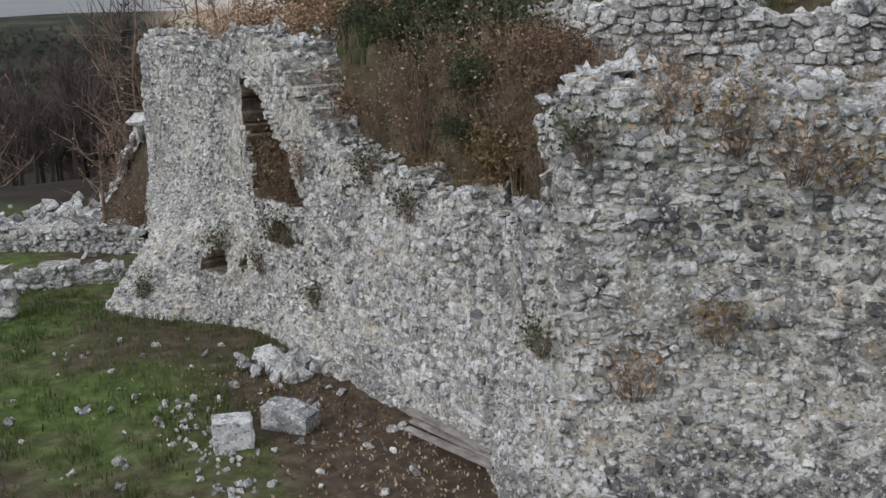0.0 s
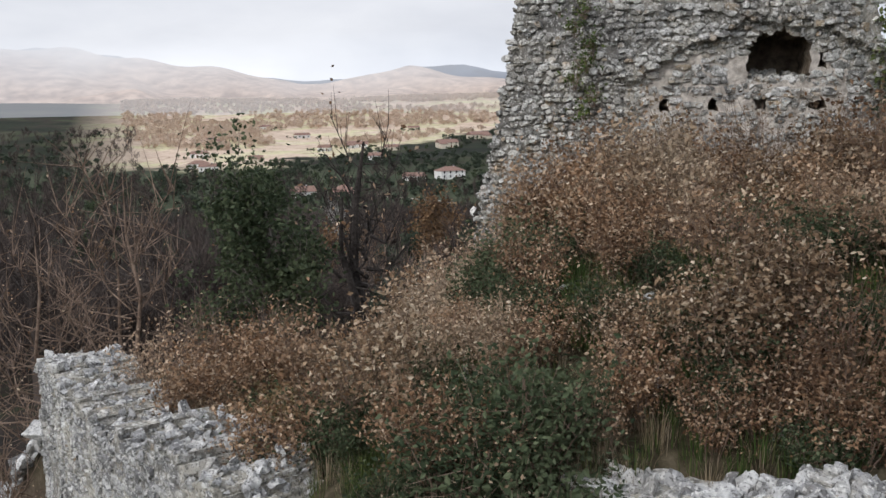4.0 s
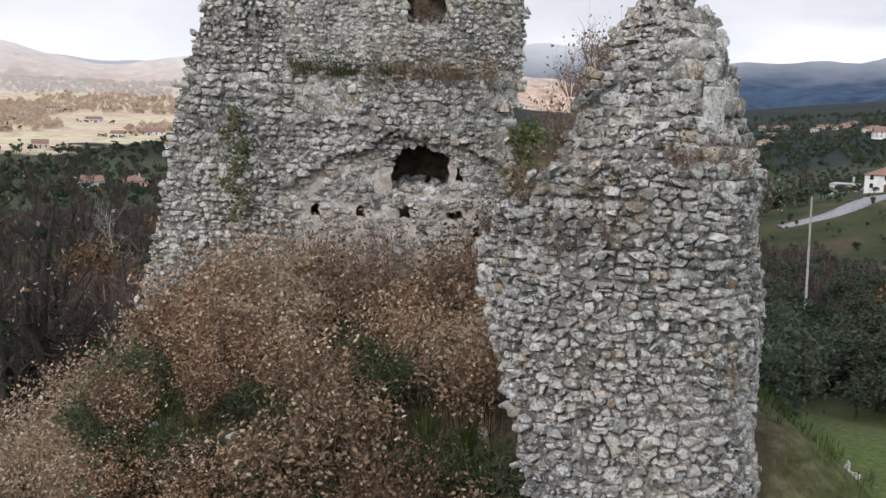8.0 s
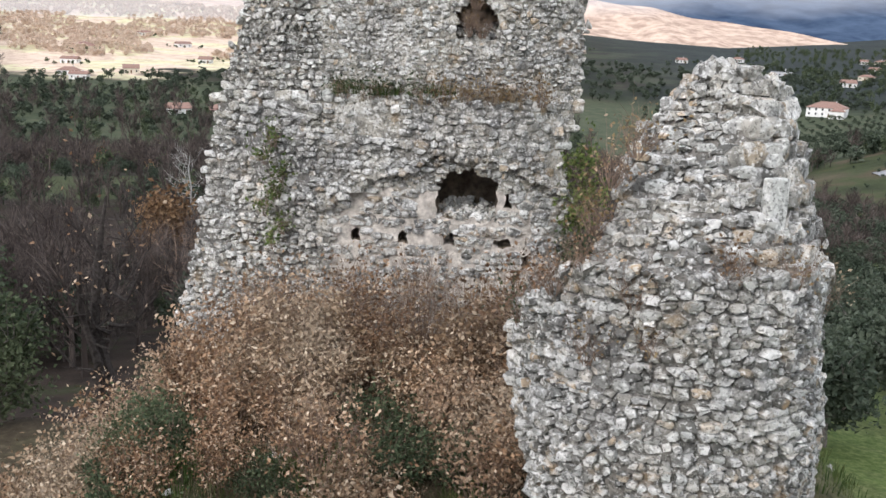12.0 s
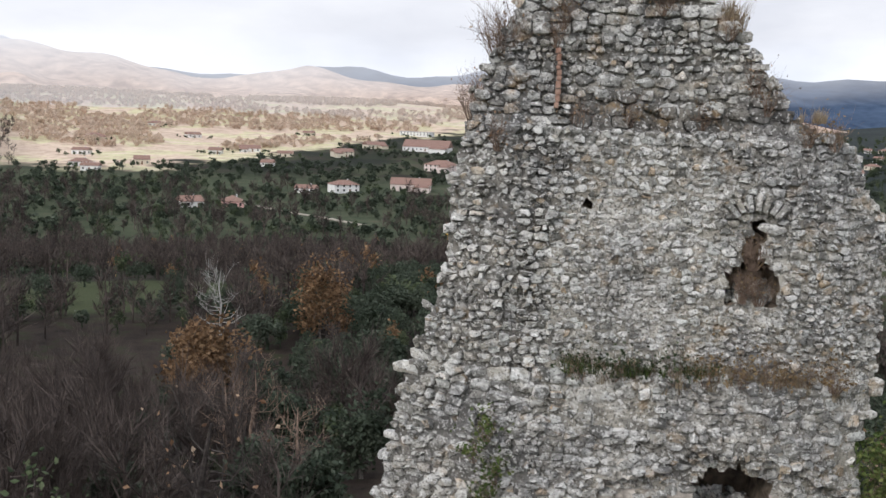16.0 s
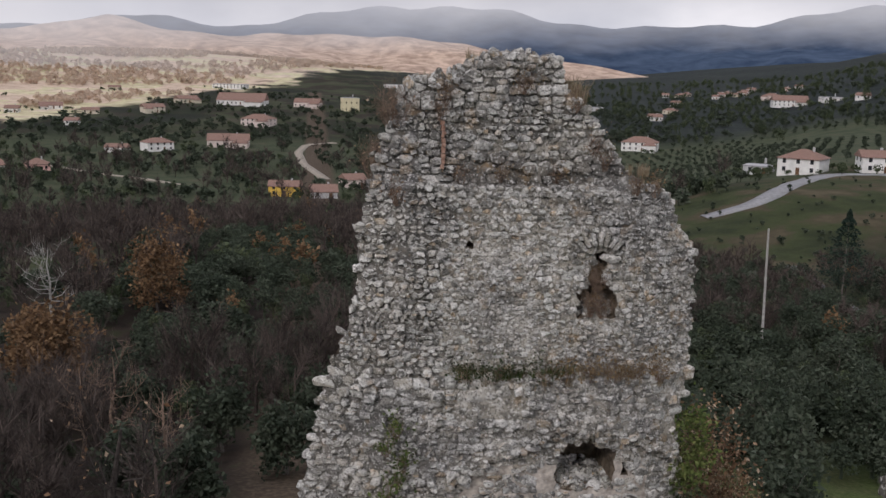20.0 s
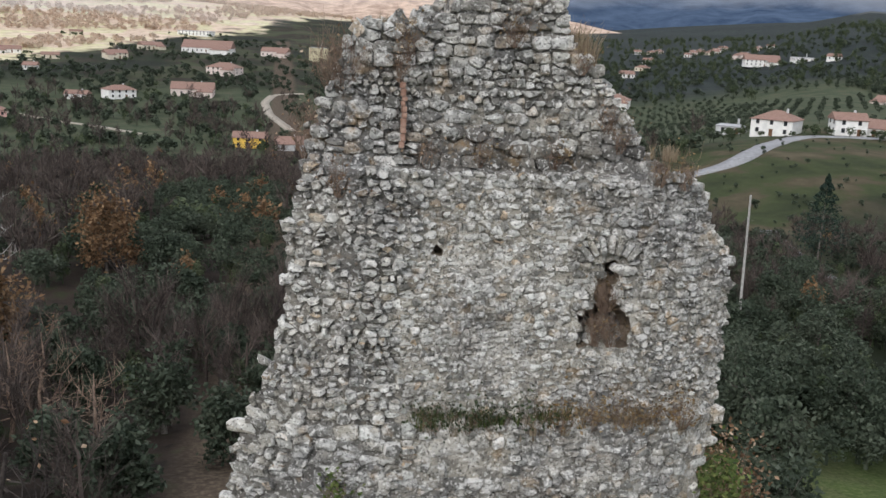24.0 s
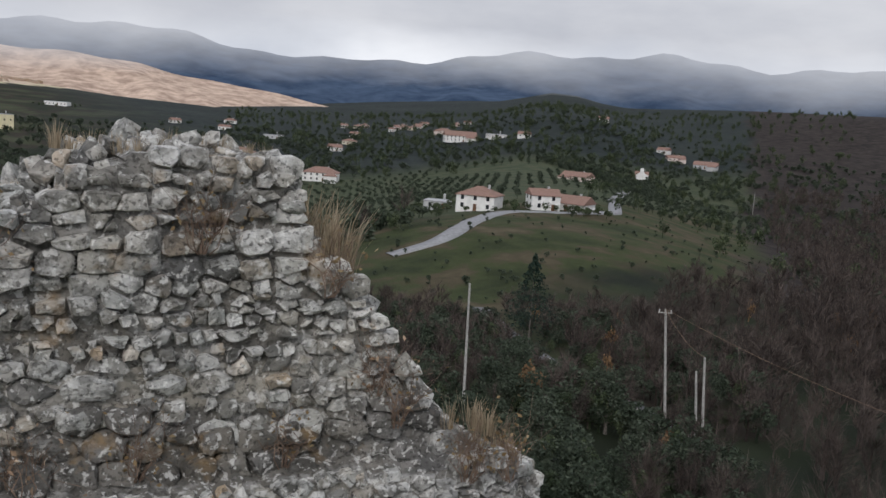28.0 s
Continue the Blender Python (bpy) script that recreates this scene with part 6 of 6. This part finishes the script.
def house(x, y, w, h, colour, roof, seed):
    rng = np.random.default_rng(seed)
    words = {"white": "white rendered", "rose": "rose rendered", "pink": "pink rendered", "cream": "cream rendered", "yellow": "pale yellow", "ochre": "bright ochre yellow", "grey": "grey rendered"}[colour]
    roofs = {"hip": "with a red hipped tile roof", "gable": "with a red tiled gable roof", "flat": "with a flat grey roof"}[roof]
    turn = math.degrees(-math.atan2(x, y)) + rng.uniform(-24, 24)
    d = w * (0.95 if w < 12 else 0.62)
    w, h = (0.88 if y > 320 else 1.0) * w, max((0.66 if y > 320 else 1.0) * h, 2.4)
    ob = thing("house", f"{words} house {roofs}", "house", (x, y, height(x, y) - 0.1), turn, "houses of the valley")
    body = part("wall", done(box(w, d, h + 1.2, 0.03, (0, 0, h / 2 - 0.6)), "wall", WALLS[colour]), ob)
    part("roof", roof_mesh(roof, w, d, h), ob)
    if w < 26 and roof != "flat" or w < 18:
        c = part("chimney", done(box(0.6, 0.6, 1.6, 0.03, (w * 0.2, d * 0.1, h + d * 0.2)), "chimney", WALLS["grey"]), ob)
    if w > 14 and roof != "flat":
        side = 1 if rng.random() < 0.5 else -1
        part("wing", done(box(w * 0.36, d * 0.7, h * 0.75 + 1.2, 0.03, (side * w * 0.3, -d * 0.55, h * 0.375 - 0.6)), "wing", WALLS[colour]), ob)
        part("wing_roof", roof_mesh("hip", w * 0.36, d * 0.7, h * 0.75), ob).location = (side * w * 0.3, -d * 0.55, 0)
    floors = 2 if h > 3.7 else 1
    n = max(2, int(w / 3.2))
    for s in range(floors):
        for i in range(n):
            door = s == 0 and i == n // 2
            o = part("door" if door else "window", DOOR if door else WINDOW, ob)
            o.location = ((i + 0.5) / n * w - w / 2, -d / 2, (1.0 if door else 1.5) + s * h / 2)
    for s in range(floors):
        for i in range(2):
            o = part("window", WINDOW, ob)
            o.matrix_local = pose(-w / 2 if x > 0 else w / 2, (i - 0.5) * d * 0.5, 1.5 + s * h / 2, 0, 0, 90)


for i, (x, y, w, h, colour, roof) in enumerate(HOUSES):
    house(x, y, w, h, colour, roof, 500 + i)


def chapel():
    x, y = 387.0, 496.0
    ob = thing("chapel", "small white ridge chapel with a bell gable", "chapel", (x, y, height(x, y)), -38)
    part("wall", done(box(8.4, 10, 7.0, 0.05, (0, 5, 2.5)), "wall", WALLS["white"]), ob)
    bm = bmesh.new()
    f = [bm.verts.new((a, -0.3, b)) for a, b in ((-4.3, 5.6), (4.3, 5.6), (1.2, 7.6), (1.2, 9.8), (0, 10.6), (-1.2, 9.8), (-1.2, 7.6))]
    face = bm.faces.new(f)
    r = bmesh.ops.extrude_face_region(bm, geom=[face])
    bmesh.ops.translate(bm, verts=[v for v in r["geom"] if isinstance(v, bmesh.types.BMVert)], vec=(0, 0.9, 0))
    bmesh.ops.recalc_face_normals(bm, faces=bm.faces[:])
    part("bell_gable", done(bm, "bell_gable", WALLS["white"]), ob)
    part("roof", roof_mesh("gable", 8.4, 10, 6.0, 0.2), ob).location = (0, 5, 0)
    part("door", DOOR, ob).location = (0, -0.02, 1.0)


chapel()


def ribbon(name, label, pts, wide, mat, lift=0.12):
    pts = [np.array(p, float) for p in pts]
    fine = []
    for a, b in zip(pts, pts[1:]):
        n = max(2, int(np.linalg.norm(b - a) / 2.5))
        fine += [a + (b - a) * k / n for k in range(n)]
    fine.append(pts[-1])
    for _ in range(6):
        fine = [fine[0]] + [(a + 2 * b + c) / 4 for a, b, c in zip(fine, fine[1:], fine[2:])] + [fine[-1]]
    v, f = [], []
    for i, p in enumerate(fine):
        t = fine[min(i + 1, len(fine) - 1)] - fine[max(0, i - 1)]
        s = np.array((-t[1], t[0])) / (np.linalg.norm(t) + 1e-9) * wide / 2
        z = max(height(*(p + s)), height(*(p - s)), height(*p)) + lift
        for q, k in ((p + s, 0), (p + s * 0.98, 0), (p - s * 0.98, 0), (p - s, 0)):
            v.append((q[0], q[1], z))
        v[-4] = (*v[-4][:2], z - 0.8)
        v[-1] = (*v[-1][:2], z - 0.8)
        if i:
            n = len(v) - 8
            f += [[n + k, n + k + 1, n + k + 5, n + k + 4] for k in range(3)]
    return tagged(new(name, mesh_from(name, v, f, mat, True)), label, "road", "", "structure")


ribbon("road_ridge", "pale asphalt road climbing to the ridge houses", [(84, 202), (91, 201), (98, 203), (107, 212), (122, 230), (138, 247), (160, 246), (190, 262), (244, 335), (340, 449)], 4.6, asphalt)
ribbon("road_valley", "grey lane below the castle hill", LANE[:6], 3.0, lane_tar)
ribbon("road_left", "pale dirt lane between the fields", WEST_LANE, 3.6, track)
ribbon("road_mid", "winding pale lane up to the village", VILLAGE_LANE, 4.4, track)


def guard_rail():
    rail = thing("guard_rail", "grey metal guard rail along the lane", "guard rail", (64, 95, height(64, 95)))
    pts = [(66.9, 112), (64.3, 106), (63.2, 97), (61.7, 88), (60.7, 80)]
    z = [height(*p) + 0.95 for p in pts]
    o = part("beam", one_tube([(x, y, k) for (x, y), k in zip(pts, z)], [0.16] * 5, 4).mesh("beam", concrete), rail)
    o.matrix_parent_inverse = rail.matrix_world.inverted()
    for i in range(13):
        k = i / 12 * 4
        x, y = np.interp(k, range(5), [p[0] for p in pts]), np.interp(k, range(5), [p[1] for p in pts])
        post = part("post", done(box(0.12, 0.12, 1.3, 0.01, (x, y, height(x, y) + 0.35)), "post", concrete), rail)
        post.matrix_parent_inverse = rail.matrix_world.inverted()


guard_rail()


def pole(x, y, tall, arm=True, lean=0.0, label="slender concrete utility pole in the scrub"):
    ob = thing("utility_pole", label, "utility pole", (x, y, height(x, y) - 0.2), -25, "utility poles")
    part("shaft", one_tube([(0, 0, 0), (lean * tall * 0.5, 0, tall * 0.5), (lean * tall, 0, tall)], [0.15, 0.125, 0.095], 8).mesh("shaft", concrete), ob)
    if arm:
        a = part("crossarm", done(box(1.3, 0.1, 0.1, 0.01, (lean * tall, 0, tall - 0.35)), "crossarm", concrete), ob)
        for k in (-0.55, 0, 0.55):
            part("insulator", one_tube([(lean * tall + k, 0, tall - 0.3), (lean * tall + k, 0, tall - 0.05)], [0.05, 0.04], 6).mesh("insulator", WALLS["grey"]), a)
    return (x + 0.906 * lean * tall, y - 0.423 * lean * tall, height(x, y) - 0.2 + tall)


tops = [pole(41.6, 88.0, 14.2, False, -0.025), pole(58.8, 79.8, 13.2, True, -0.1), pole(60.4, 76.6, 9.3, False, -0.08), pole(63.8, 81.2, 6.8, False, -0.1), pole(63, 54, 9, False), pole(413, 424, 13.0, False), pole(34, 120, 8.0, False)]
for a, b in ((1, 2), (1, 4)):
    s, e = np.array(tops[a]), np.array(tops[b])
    pts = [s + (e - s) * k + (0, 0, -2.4 * k * (1 - k)) for k in np.linspace(0, 1, 9)]
    w = thing("power_line", "thin sagging power line between poles", "cable")
    part("wire", one_tube(pts, [0.025] * 9, 4).mesh("wire", twig_mat), w)

plant_valley()

# single trees near the castle
tree("evergreen_tree", "dark evergreen tree behind the court wall", 601, (-9.3, 23.5), 4.9, 1.9, green_leaf, 9000, 0.11, 0.1, limbs=26)
tree("bare_tree", "leafless black two-stemmed tree on the slope", 602, (-7.7, 28.0), 9.6, 2.3, oak_leaf, 60, 0.12, 0.45, limbs=15, trunk=0.3, lean=(0.4, 0), mat=dark_bark)
tree("bare_tree", "leafless black tree leaning beside another", 603, (-7.95, 28.3), 8.0, 2.0, oak_leaf, 40, 0.12, 0.45, limbs=11, trunk=0.24, lean=(-0.9, 0), mat=dark_bark)
for i, (x, y, s) in enumerate([(-12, 50, 3.8), (-17, 46, 3.6), (-8.5, 47, 3.5), (-14, 66, 4.2), (-20, 57, 4.0), (-4, 53, 3.8), (-11, 79, 4.4), (-18, 72, 4.2), (-23, 66, 4.0), (-5.4, 72.5, 4.6), (-8.1, 59.4, 4.4), (-2.6, 64.0, 4.0), (28, 61, 5.5), (32, 70, 5.5), (24, 50, 5.0), (37, 62, 5.2), (53, 98, 5.5), (58, 89, 5.0), (47, 92, 5.0), (55, 84, 4.6), (42, 70, 5.0), (22, 66, 5.2), (30, 82, 4.8), (19, 41, 4.6), (45, 80, 4.6)]):
    tree("olive_tree", "grey green olive tree on the slope below the castle", 620 + i, (x, y), s, s * 0.5, olive_leaf, 2600, 0.24, 0.25, limbs=12, trunk=0.2)
conifer("dark green conifer among the olives", 640, (72, 125), 13.0, 7.0)
for i, (x, y, s) in enumerate([(-19.3, 107, 8.5), (-23.0, 77.6, 8.0), (-26, 84, 6.0)]):
    tree("oak_tree", "oak tree holding rusty brown leaves", 650 + i, (x, y), s, s * 0.45, rust_leaf, 3000, 0.3, 0.2, limbs=14)
tree("pale_tree", "pale grey leafless tree in the wood", 660, (-30.7, 107.6), 9.0, 3.6, None, 0, 0.1, 0.2, limbs=22, mat=concrete)
for i, (x, y, s) in enumerate([(-13.8, 56.6, 8.0), (-10.2, 51, 6.5), (-16.5, 60, 7.0)]):
    tree("pale_tree", "pale barked leafless tree on the slope", 661 + i, (x, y), s, 3.0, None, 0, 0.1, 0.25, limbs=16, mat=twig_mat)
for i, (x, y, s) in enumerate([(-12.7, 22.5, 7.6), (-13.9, 24, 7.8), (-15, 22, 7.2), (-17, 25, 7.0), (-20, 20, 6.0), (-14.5, 18.5, 4.2)]):
    tree("scrub_tree", "leafless scrub tree with tangled grey twigs", 670 + i, (x, y), s, s * 0.4, oak_leaf, 90, 0.06, 0.15, limbs=22, trunk=0.08, mat=twig_mat)
shrub("orange_shrub", "shrub with orange autumn leaves beside the tower", "shrub", 690, oak_leaf, 70, 1.25, 4.7, 4200, 0.085, 0.22).matrix_world = pose(7.9, 25.2, height(7.9, 25.2))


# ---- lower court: cut blocks, planks, rubble, low foundation walls ----
def block(label, at, size, turn, notch=False):
    ob = thing("cut_stone_block", label, "stone block", (at[0], at[1], height(*at) - 0.02), turn)
    w, d, h = size
    bm = box(w, d, h, 0.035, (0, 0, h / 2))
    bmesh.ops.subdivide_edges(bm, edges=bm.edges[:], cuts=1, use_grid_fill=True)
    rng = np.random.default_rng(int(w * 1000))
    for v in bm.verts:
        v.co += Vector(rng.normal(0, 0.012, 3))
        if notch and v.co.x > 0.1 * w and v.co.z > 0.6 * h:
            v.co.z -= 0.35 * h * (v.co.x / w + 0.3)
    part("block", done(bm, "block", pale_one), ob)


block("pale squared limestone block lying in the court", (-4.55, 6.35), (0.62, 0.42, 0.5), 28)
block("weathered limestone block with a broken corner", (-3.95, 7.25), (0.85, 0.5, 0.42), -8, True)
for i, (a, b) in enumerate([((-2.2, 7.95), (-0.2, 6.35)), ((-1.9, 7.45), (-0.15, 6.2)), ((-1.9, 7.1), (-0.25, 6.05)), ((-1.4, 6.7), (-0.25, 5.95)), ((-2.0, 7.65), (-0.35, 6.35))]):
    ob = thing("plank", "grey weathered plank lying against the wall", "plank", (*a, height(*a) + 0.08 + 0.03 * i), math.degrees(math.atan2(b[1] - a[1], b[0] - a[0])), "planks by the wall")
    part("board", done(box(math.dist(a, b), 0.13, 0.05, 0.01, (math.dist(a, b) / 2, 0, 0.05)), "board", plank_wood), ob)


def scatter_stones(name, label, seed, n, place, size):
    rng = np.random.default_rng(seed)
    soup = Soup()
    for _ in range(n):
        x, y = place(rng)
        s = rng.uniform(*size)
        for c, ax, ay, az, k in loose(rng, [(x, y, height(x, y) + s * 0.18)], (s, s)):
            v, f = STONES[k]
            soup.add(c + v @ np.array([ax, ay, az]), f)
    tagged(new(name, soup.mesh(name, pale_many)), label, "rubble", "", "stuff")


scatter_stones("court_rubble", "pale stones scattered over the grass of the court", 701, 130, lambda r: (r.uniform(-11, -0.5), r.uniform(3.2, 11.2)), (0.06, 0.17))
scatter_stones("path_rubble", "line of small pale stones in the court grass", 702, 85, lambda r: (lambda k: (-6.2 + 2.6 * k + r.normal(0, 0.25), 7.5 - 2.8 * k + r.normal(0, 0.25)))(r.random()), (0.04, 0.11))
scatter_stones("corner_rubble", "heap of fallen stones in the wall corner", 703, 110, lambda r: (-4.9 + r.normal(0, 0.5), 9.75 + r.normal(0, 0.35)), (0.14, 0.36))
scatter_stones("far_rubble", "pile of white limestone rubble beyond the court", 704, 420, lambda r: (-16.6 + r.normal(0, 2.0), 21.5 + r.normal(0, 1.5)), (0.15, 0.5))
scatter_stones("mound_rubble", "loose pale stones between the shrubs of the mound", 705, 60, lambda r: (r.uniform(-3, 6), r.uniform(10.8, 16)), (0.08, 0.22))
scatter_stones("bank_rubble", "stones along the foot of the bank", 706, 45, lambda r: (r.uniform(10.5, 14.5), r.uniform(11, 20)), (0.1, 0.25))


def low_wall(pts, top, label, seed):
    face, st = line_face(pts)
    rng = np.random.default_rng(seed)
    base = min(height(*p) for p in pts) - 0.2
    ob = thing("foundation_wall", label, "stone wall", (*pts[0], base))

    def here(u, v):
        return 0 < u < st[-1] and base < v < top + 0.12 * math.sin(u * 1.7)

    part("core", slab("core", here, face, lambda u, v: 0.03, 0, st[-1], base, top + 0.3, 0.2, 0.7, [mortar]), ob).matrix_parent_inverse = ob.matrix_world.inverted()
    rows = courses(here, 0, st[-1], base, top + 0.2, rng, (0.12, 0.22), (0.9, 1.8))
    torn = []
    for _ in range(int(st[-1] * 12)):
        u = rng.uniform(0, st[-1])
        p, right, out = face(u, top)
        torn.append(p - out * rng.uniform(0, 0.7))
    lay(ob, "rubble_facing", rows, face, rng, np.array((-12, 13, -11.5)), PALE_ONE, pale_many, spare=loose(rng, torn, (0.12, 0.26)))


low_wall([(-21, 11.6), (-14.3, 13.4), (-11.7, 14.9)], -11.62, "low ruined foundation wall beside the court", 710)
low_wall([(-24, 16.6), (-17.7, 17.3), (-12.9, 17.9)], -11.35, "low ruined foundation wall farther from the court", 711)
low_wall([(-13.6, 11.4), (-12.7, 11.6)], -11.0, "short stump of a stone wall by the grass", 712)


# ---- plants and brick on the masonry ----
def wall_plant(label, at, leaf, leaves, spread, tall, size, seed, twigs=16, name="wall_plant"):
    ob = shrub(name, label, "plant", seed, leaf, twigs, spread, tall, leaves, size, spread * 0.28, 0.006)
    ob.matrix_world = pose(*at, 0, 0, seed * 37 % 360)


for i in range(7):
    k = i / 6
    wall_plant("bright green ivy clinging to the tower wall", (-0.85 + 0.22 * math.sin(i * 2.1), 20.45, -1.0 + 2.2 * k), bright_leaf, 95, 0.17, 0.26, 0.06, 800 + i, 8, "ivy")
for i in range(6):
    wall_plant("yellow green creeper on the tower's torn edge", (5.6 + 0.12 * math.sin(i * 1.9), 21.1, -2.4 + 0.62 * i), bright_leaf if i > 2 else green_leaf, 420, 0.4, 0.6, 0.08, 810 + i, 12, "creeper")
wall_plant("leafless dark twiggy bush growing on the tower's edge", (-0.85, 21.35, 7.2), oak_leaf, 40, 0.6, 0.95, 0.04, 820, 110)
wall_plant("leafless dark twiggy bush growing on the tower's edge", (-1.3, 21.5, 6.3), oak_leaf, 60, 0.4, 0.7, 0.04, 821, 60)
for i, (x, z) in enumerate([(-0.05, 7.55), (0.05, 7.85), (1.15, 6.35), (0.4, 6.3), (2.3, 6.35), (3.3, 6.6), (3.1, 6.9), (3.9, 6.15), (1.6, 8.1), (-0.9, 5.9), (4.35, 6.1), (2.62, 7.75)]):
    wall_plant("dry brown weeds rooted in the tower masonry", (x, tower_face(x, z)[0][1] - 0.03, z - 0.05), ochre_leaf if i % 3 else oak_leaf, 70, 0.2, 0.32, 0.035, 830 + i, 22)
for i, (x, z) in enumerate([(3.22, 4.15), (3.1, 3.6), (3.35, 3.58)]):
    wall_plant("dry twigs hanging in the window niche", (x, 20.75, z), ochre_leaf, 60, 0.22, 0.42, 0.035, 850 + i, 26)
for i in range(9):
    x = 0.6 + 0.5 * i
    wall_plant("green weeds on the grassy tower ledge", (x, 20.62, 2.25), green_leaf if i < 4 else ochre_leaf, 160, 0.3, 0.3, 0.045, 860 + i, 14)
for i, (x, y, z, leaf) in enumerate([(4.55, 12.75, 0.45, oak_leaf), (4.85, 12.55, 0.8, oak_leaf), (4.95, 12.5, 1.3, ochre_leaf), (5.1, 12.45, 1.9, oak_leaf), (5.35, 12.3, 2.3, ochre_leaf), (4.95, 12.3, -0.3, ochre_leaf), (5.45, 12.1, 0.5, oak_leaf), (6.5, 11.95, 0.85, rust_leaf), (7.3, 12.2, 0.75, ochre_leaf), (5.7, 12.0, -0.1, ochre_leaf), (8.2, 13.6, 0.2, straw), (4.2, 13.4, -0.2, green_leaf)]):
    wall_plant("dry brown weeds on the stump's broken top", (x, y, z), leaf, 110, 0.28, 0.36, 0.04, 880 + i, 24)
for i, (u, v, leaf, s) in enumerate([(CAVE + 0.7, -9.1, tan_leaf, 0.75), (CAVE + 1.4, -9.2, ochre_leaf, 0.75), (CAVE + 0.8, -8.5, ochre_leaf, 0.7), (CS[3] + 0.8, -10.4, green_leaf, 0.35), (CS[4], -9.75, green_leaf, 0.45), (CS[4] + 0.5, -9.8, green_leaf, 0.4), (CS[4] - 0.9, -10.6, green_leaf, 0.3), (CS[4] + 1.3, -10.9, green_leaf, 0.35), (CS[5] + 2.6, -8.6, green_leaf, 0.35), (CS[5] + 1.2, -8.2, green_leaf, 0.3), (CS[8] + 0.7, -9.6, oak_leaf, 0.4), (CS[8] + 1.6, -8.9, ochre_leaf, 0.3), (CS[8] + 0.2, -6.9, green_leaf, 0.3), (CS[8] + 1.0, -6.6, oak_leaf, 0.35), (CS[8] + 1.7, -6.8, ochre_leaf, 0.4), (CS[8] + 2.3, -7.1, oak_leaf, 0.45), (CS[8] + 2.7, -7.2, ochre_leaf, 0.4), (CS[3] - 0.9, -11.6, green_leaf, 0.25), (CS[4] + 0.9, -8.4, oak_leaf, 0.35), (CS[7] + 0.3, -9.3, green_leaf, 0.25)]):
    p, right, out = curtain_face(u, v)
    inset = 0.6 if i < 3 else -0.03
    wall_plant("dry bush filling the torn cavity of the wall" if i < 3 else "small bush rooted in the court wall", tuple(p - out * inset), leaf, 700 if i < 3 else 260, s, s * 1.3, 0.05, 900 + i, 60 if i < 3 else 26)


def brick_strip():
    rng = np.random.default_rng(95)
    ob = thing("brick_chase", "vertical strip of old red bricks in the tower wall", "brickwork", (0.0, 20.985, 6.46))
    z = 0.0
    while z < 1.08:
        tall = rng.uniform(0.06, 0.13)
        if rng.random() > 0.2:
            b = part("brick", done(box(rng.uniform(0.06, 0.085), 0.1, tall * 0.93, 0.012), "brick", brick_mat), ob)
            b.matrix_local = pose(0.03 * math.sin(z * 4) + rng.normal(0, 0.008), rng.normal(0, 0.012), z + tall / 2, 0, rng.normal(0, 4), rng.normal(0, 5))
        z += tall


brick_strip()


def voussoirs():
    """The flat arch stones over the upper window."""
    rng = np.random.default_rng(96)
    ob = thing("window_arch", "arch of thin upright stones over the tower window", "stone arch", (3.2, 20.75, 4.52))
    for i in range(7):
        a = radians(50 + 80 * i / 6 + rng.normal(0, 2))
        me = done(box(0.085, 0.22, 0.26 * rng.uniform(0.7, 1.15), 0.02), "voussoir", stone_one)
        o = part("voussoir", me, ob)
        o.matrix_local = pose(0.56 * math.cos(a), rng.normal(0, 0.012), 0.05 + 0.56 * math.sin(a), 0, 90 - math.degrees(a), 0)


voussoirs()


def litter():
    """Fallen leaves along the foot of the court wall."""
    rng = np.random.default_rng(720)
    pts = []
    for _ in range(1300):
        k = rng.random()
        x, y = -5.4 + 5.4 * k, 10.4 - 4.6 * k
        d = abs(rng.normal(0, 1.5))
        x, y = x - 0.68 * d + rng.normal(0, 0.2), y - 0.73 * d + rng.normal(0, 0.2)
        pts.append((x, y, height(x, y) + 0.03))
    v, f = leaf_quads(rng, np.array(pts), 0.05, 1.6)
    tagged(new("leaf_litter", mesh_from("leaf_litter", v, f, tan_leaf)), "brown fallen leaves on the earth by the wall", "leaf litter", "", "stuff")


litter()
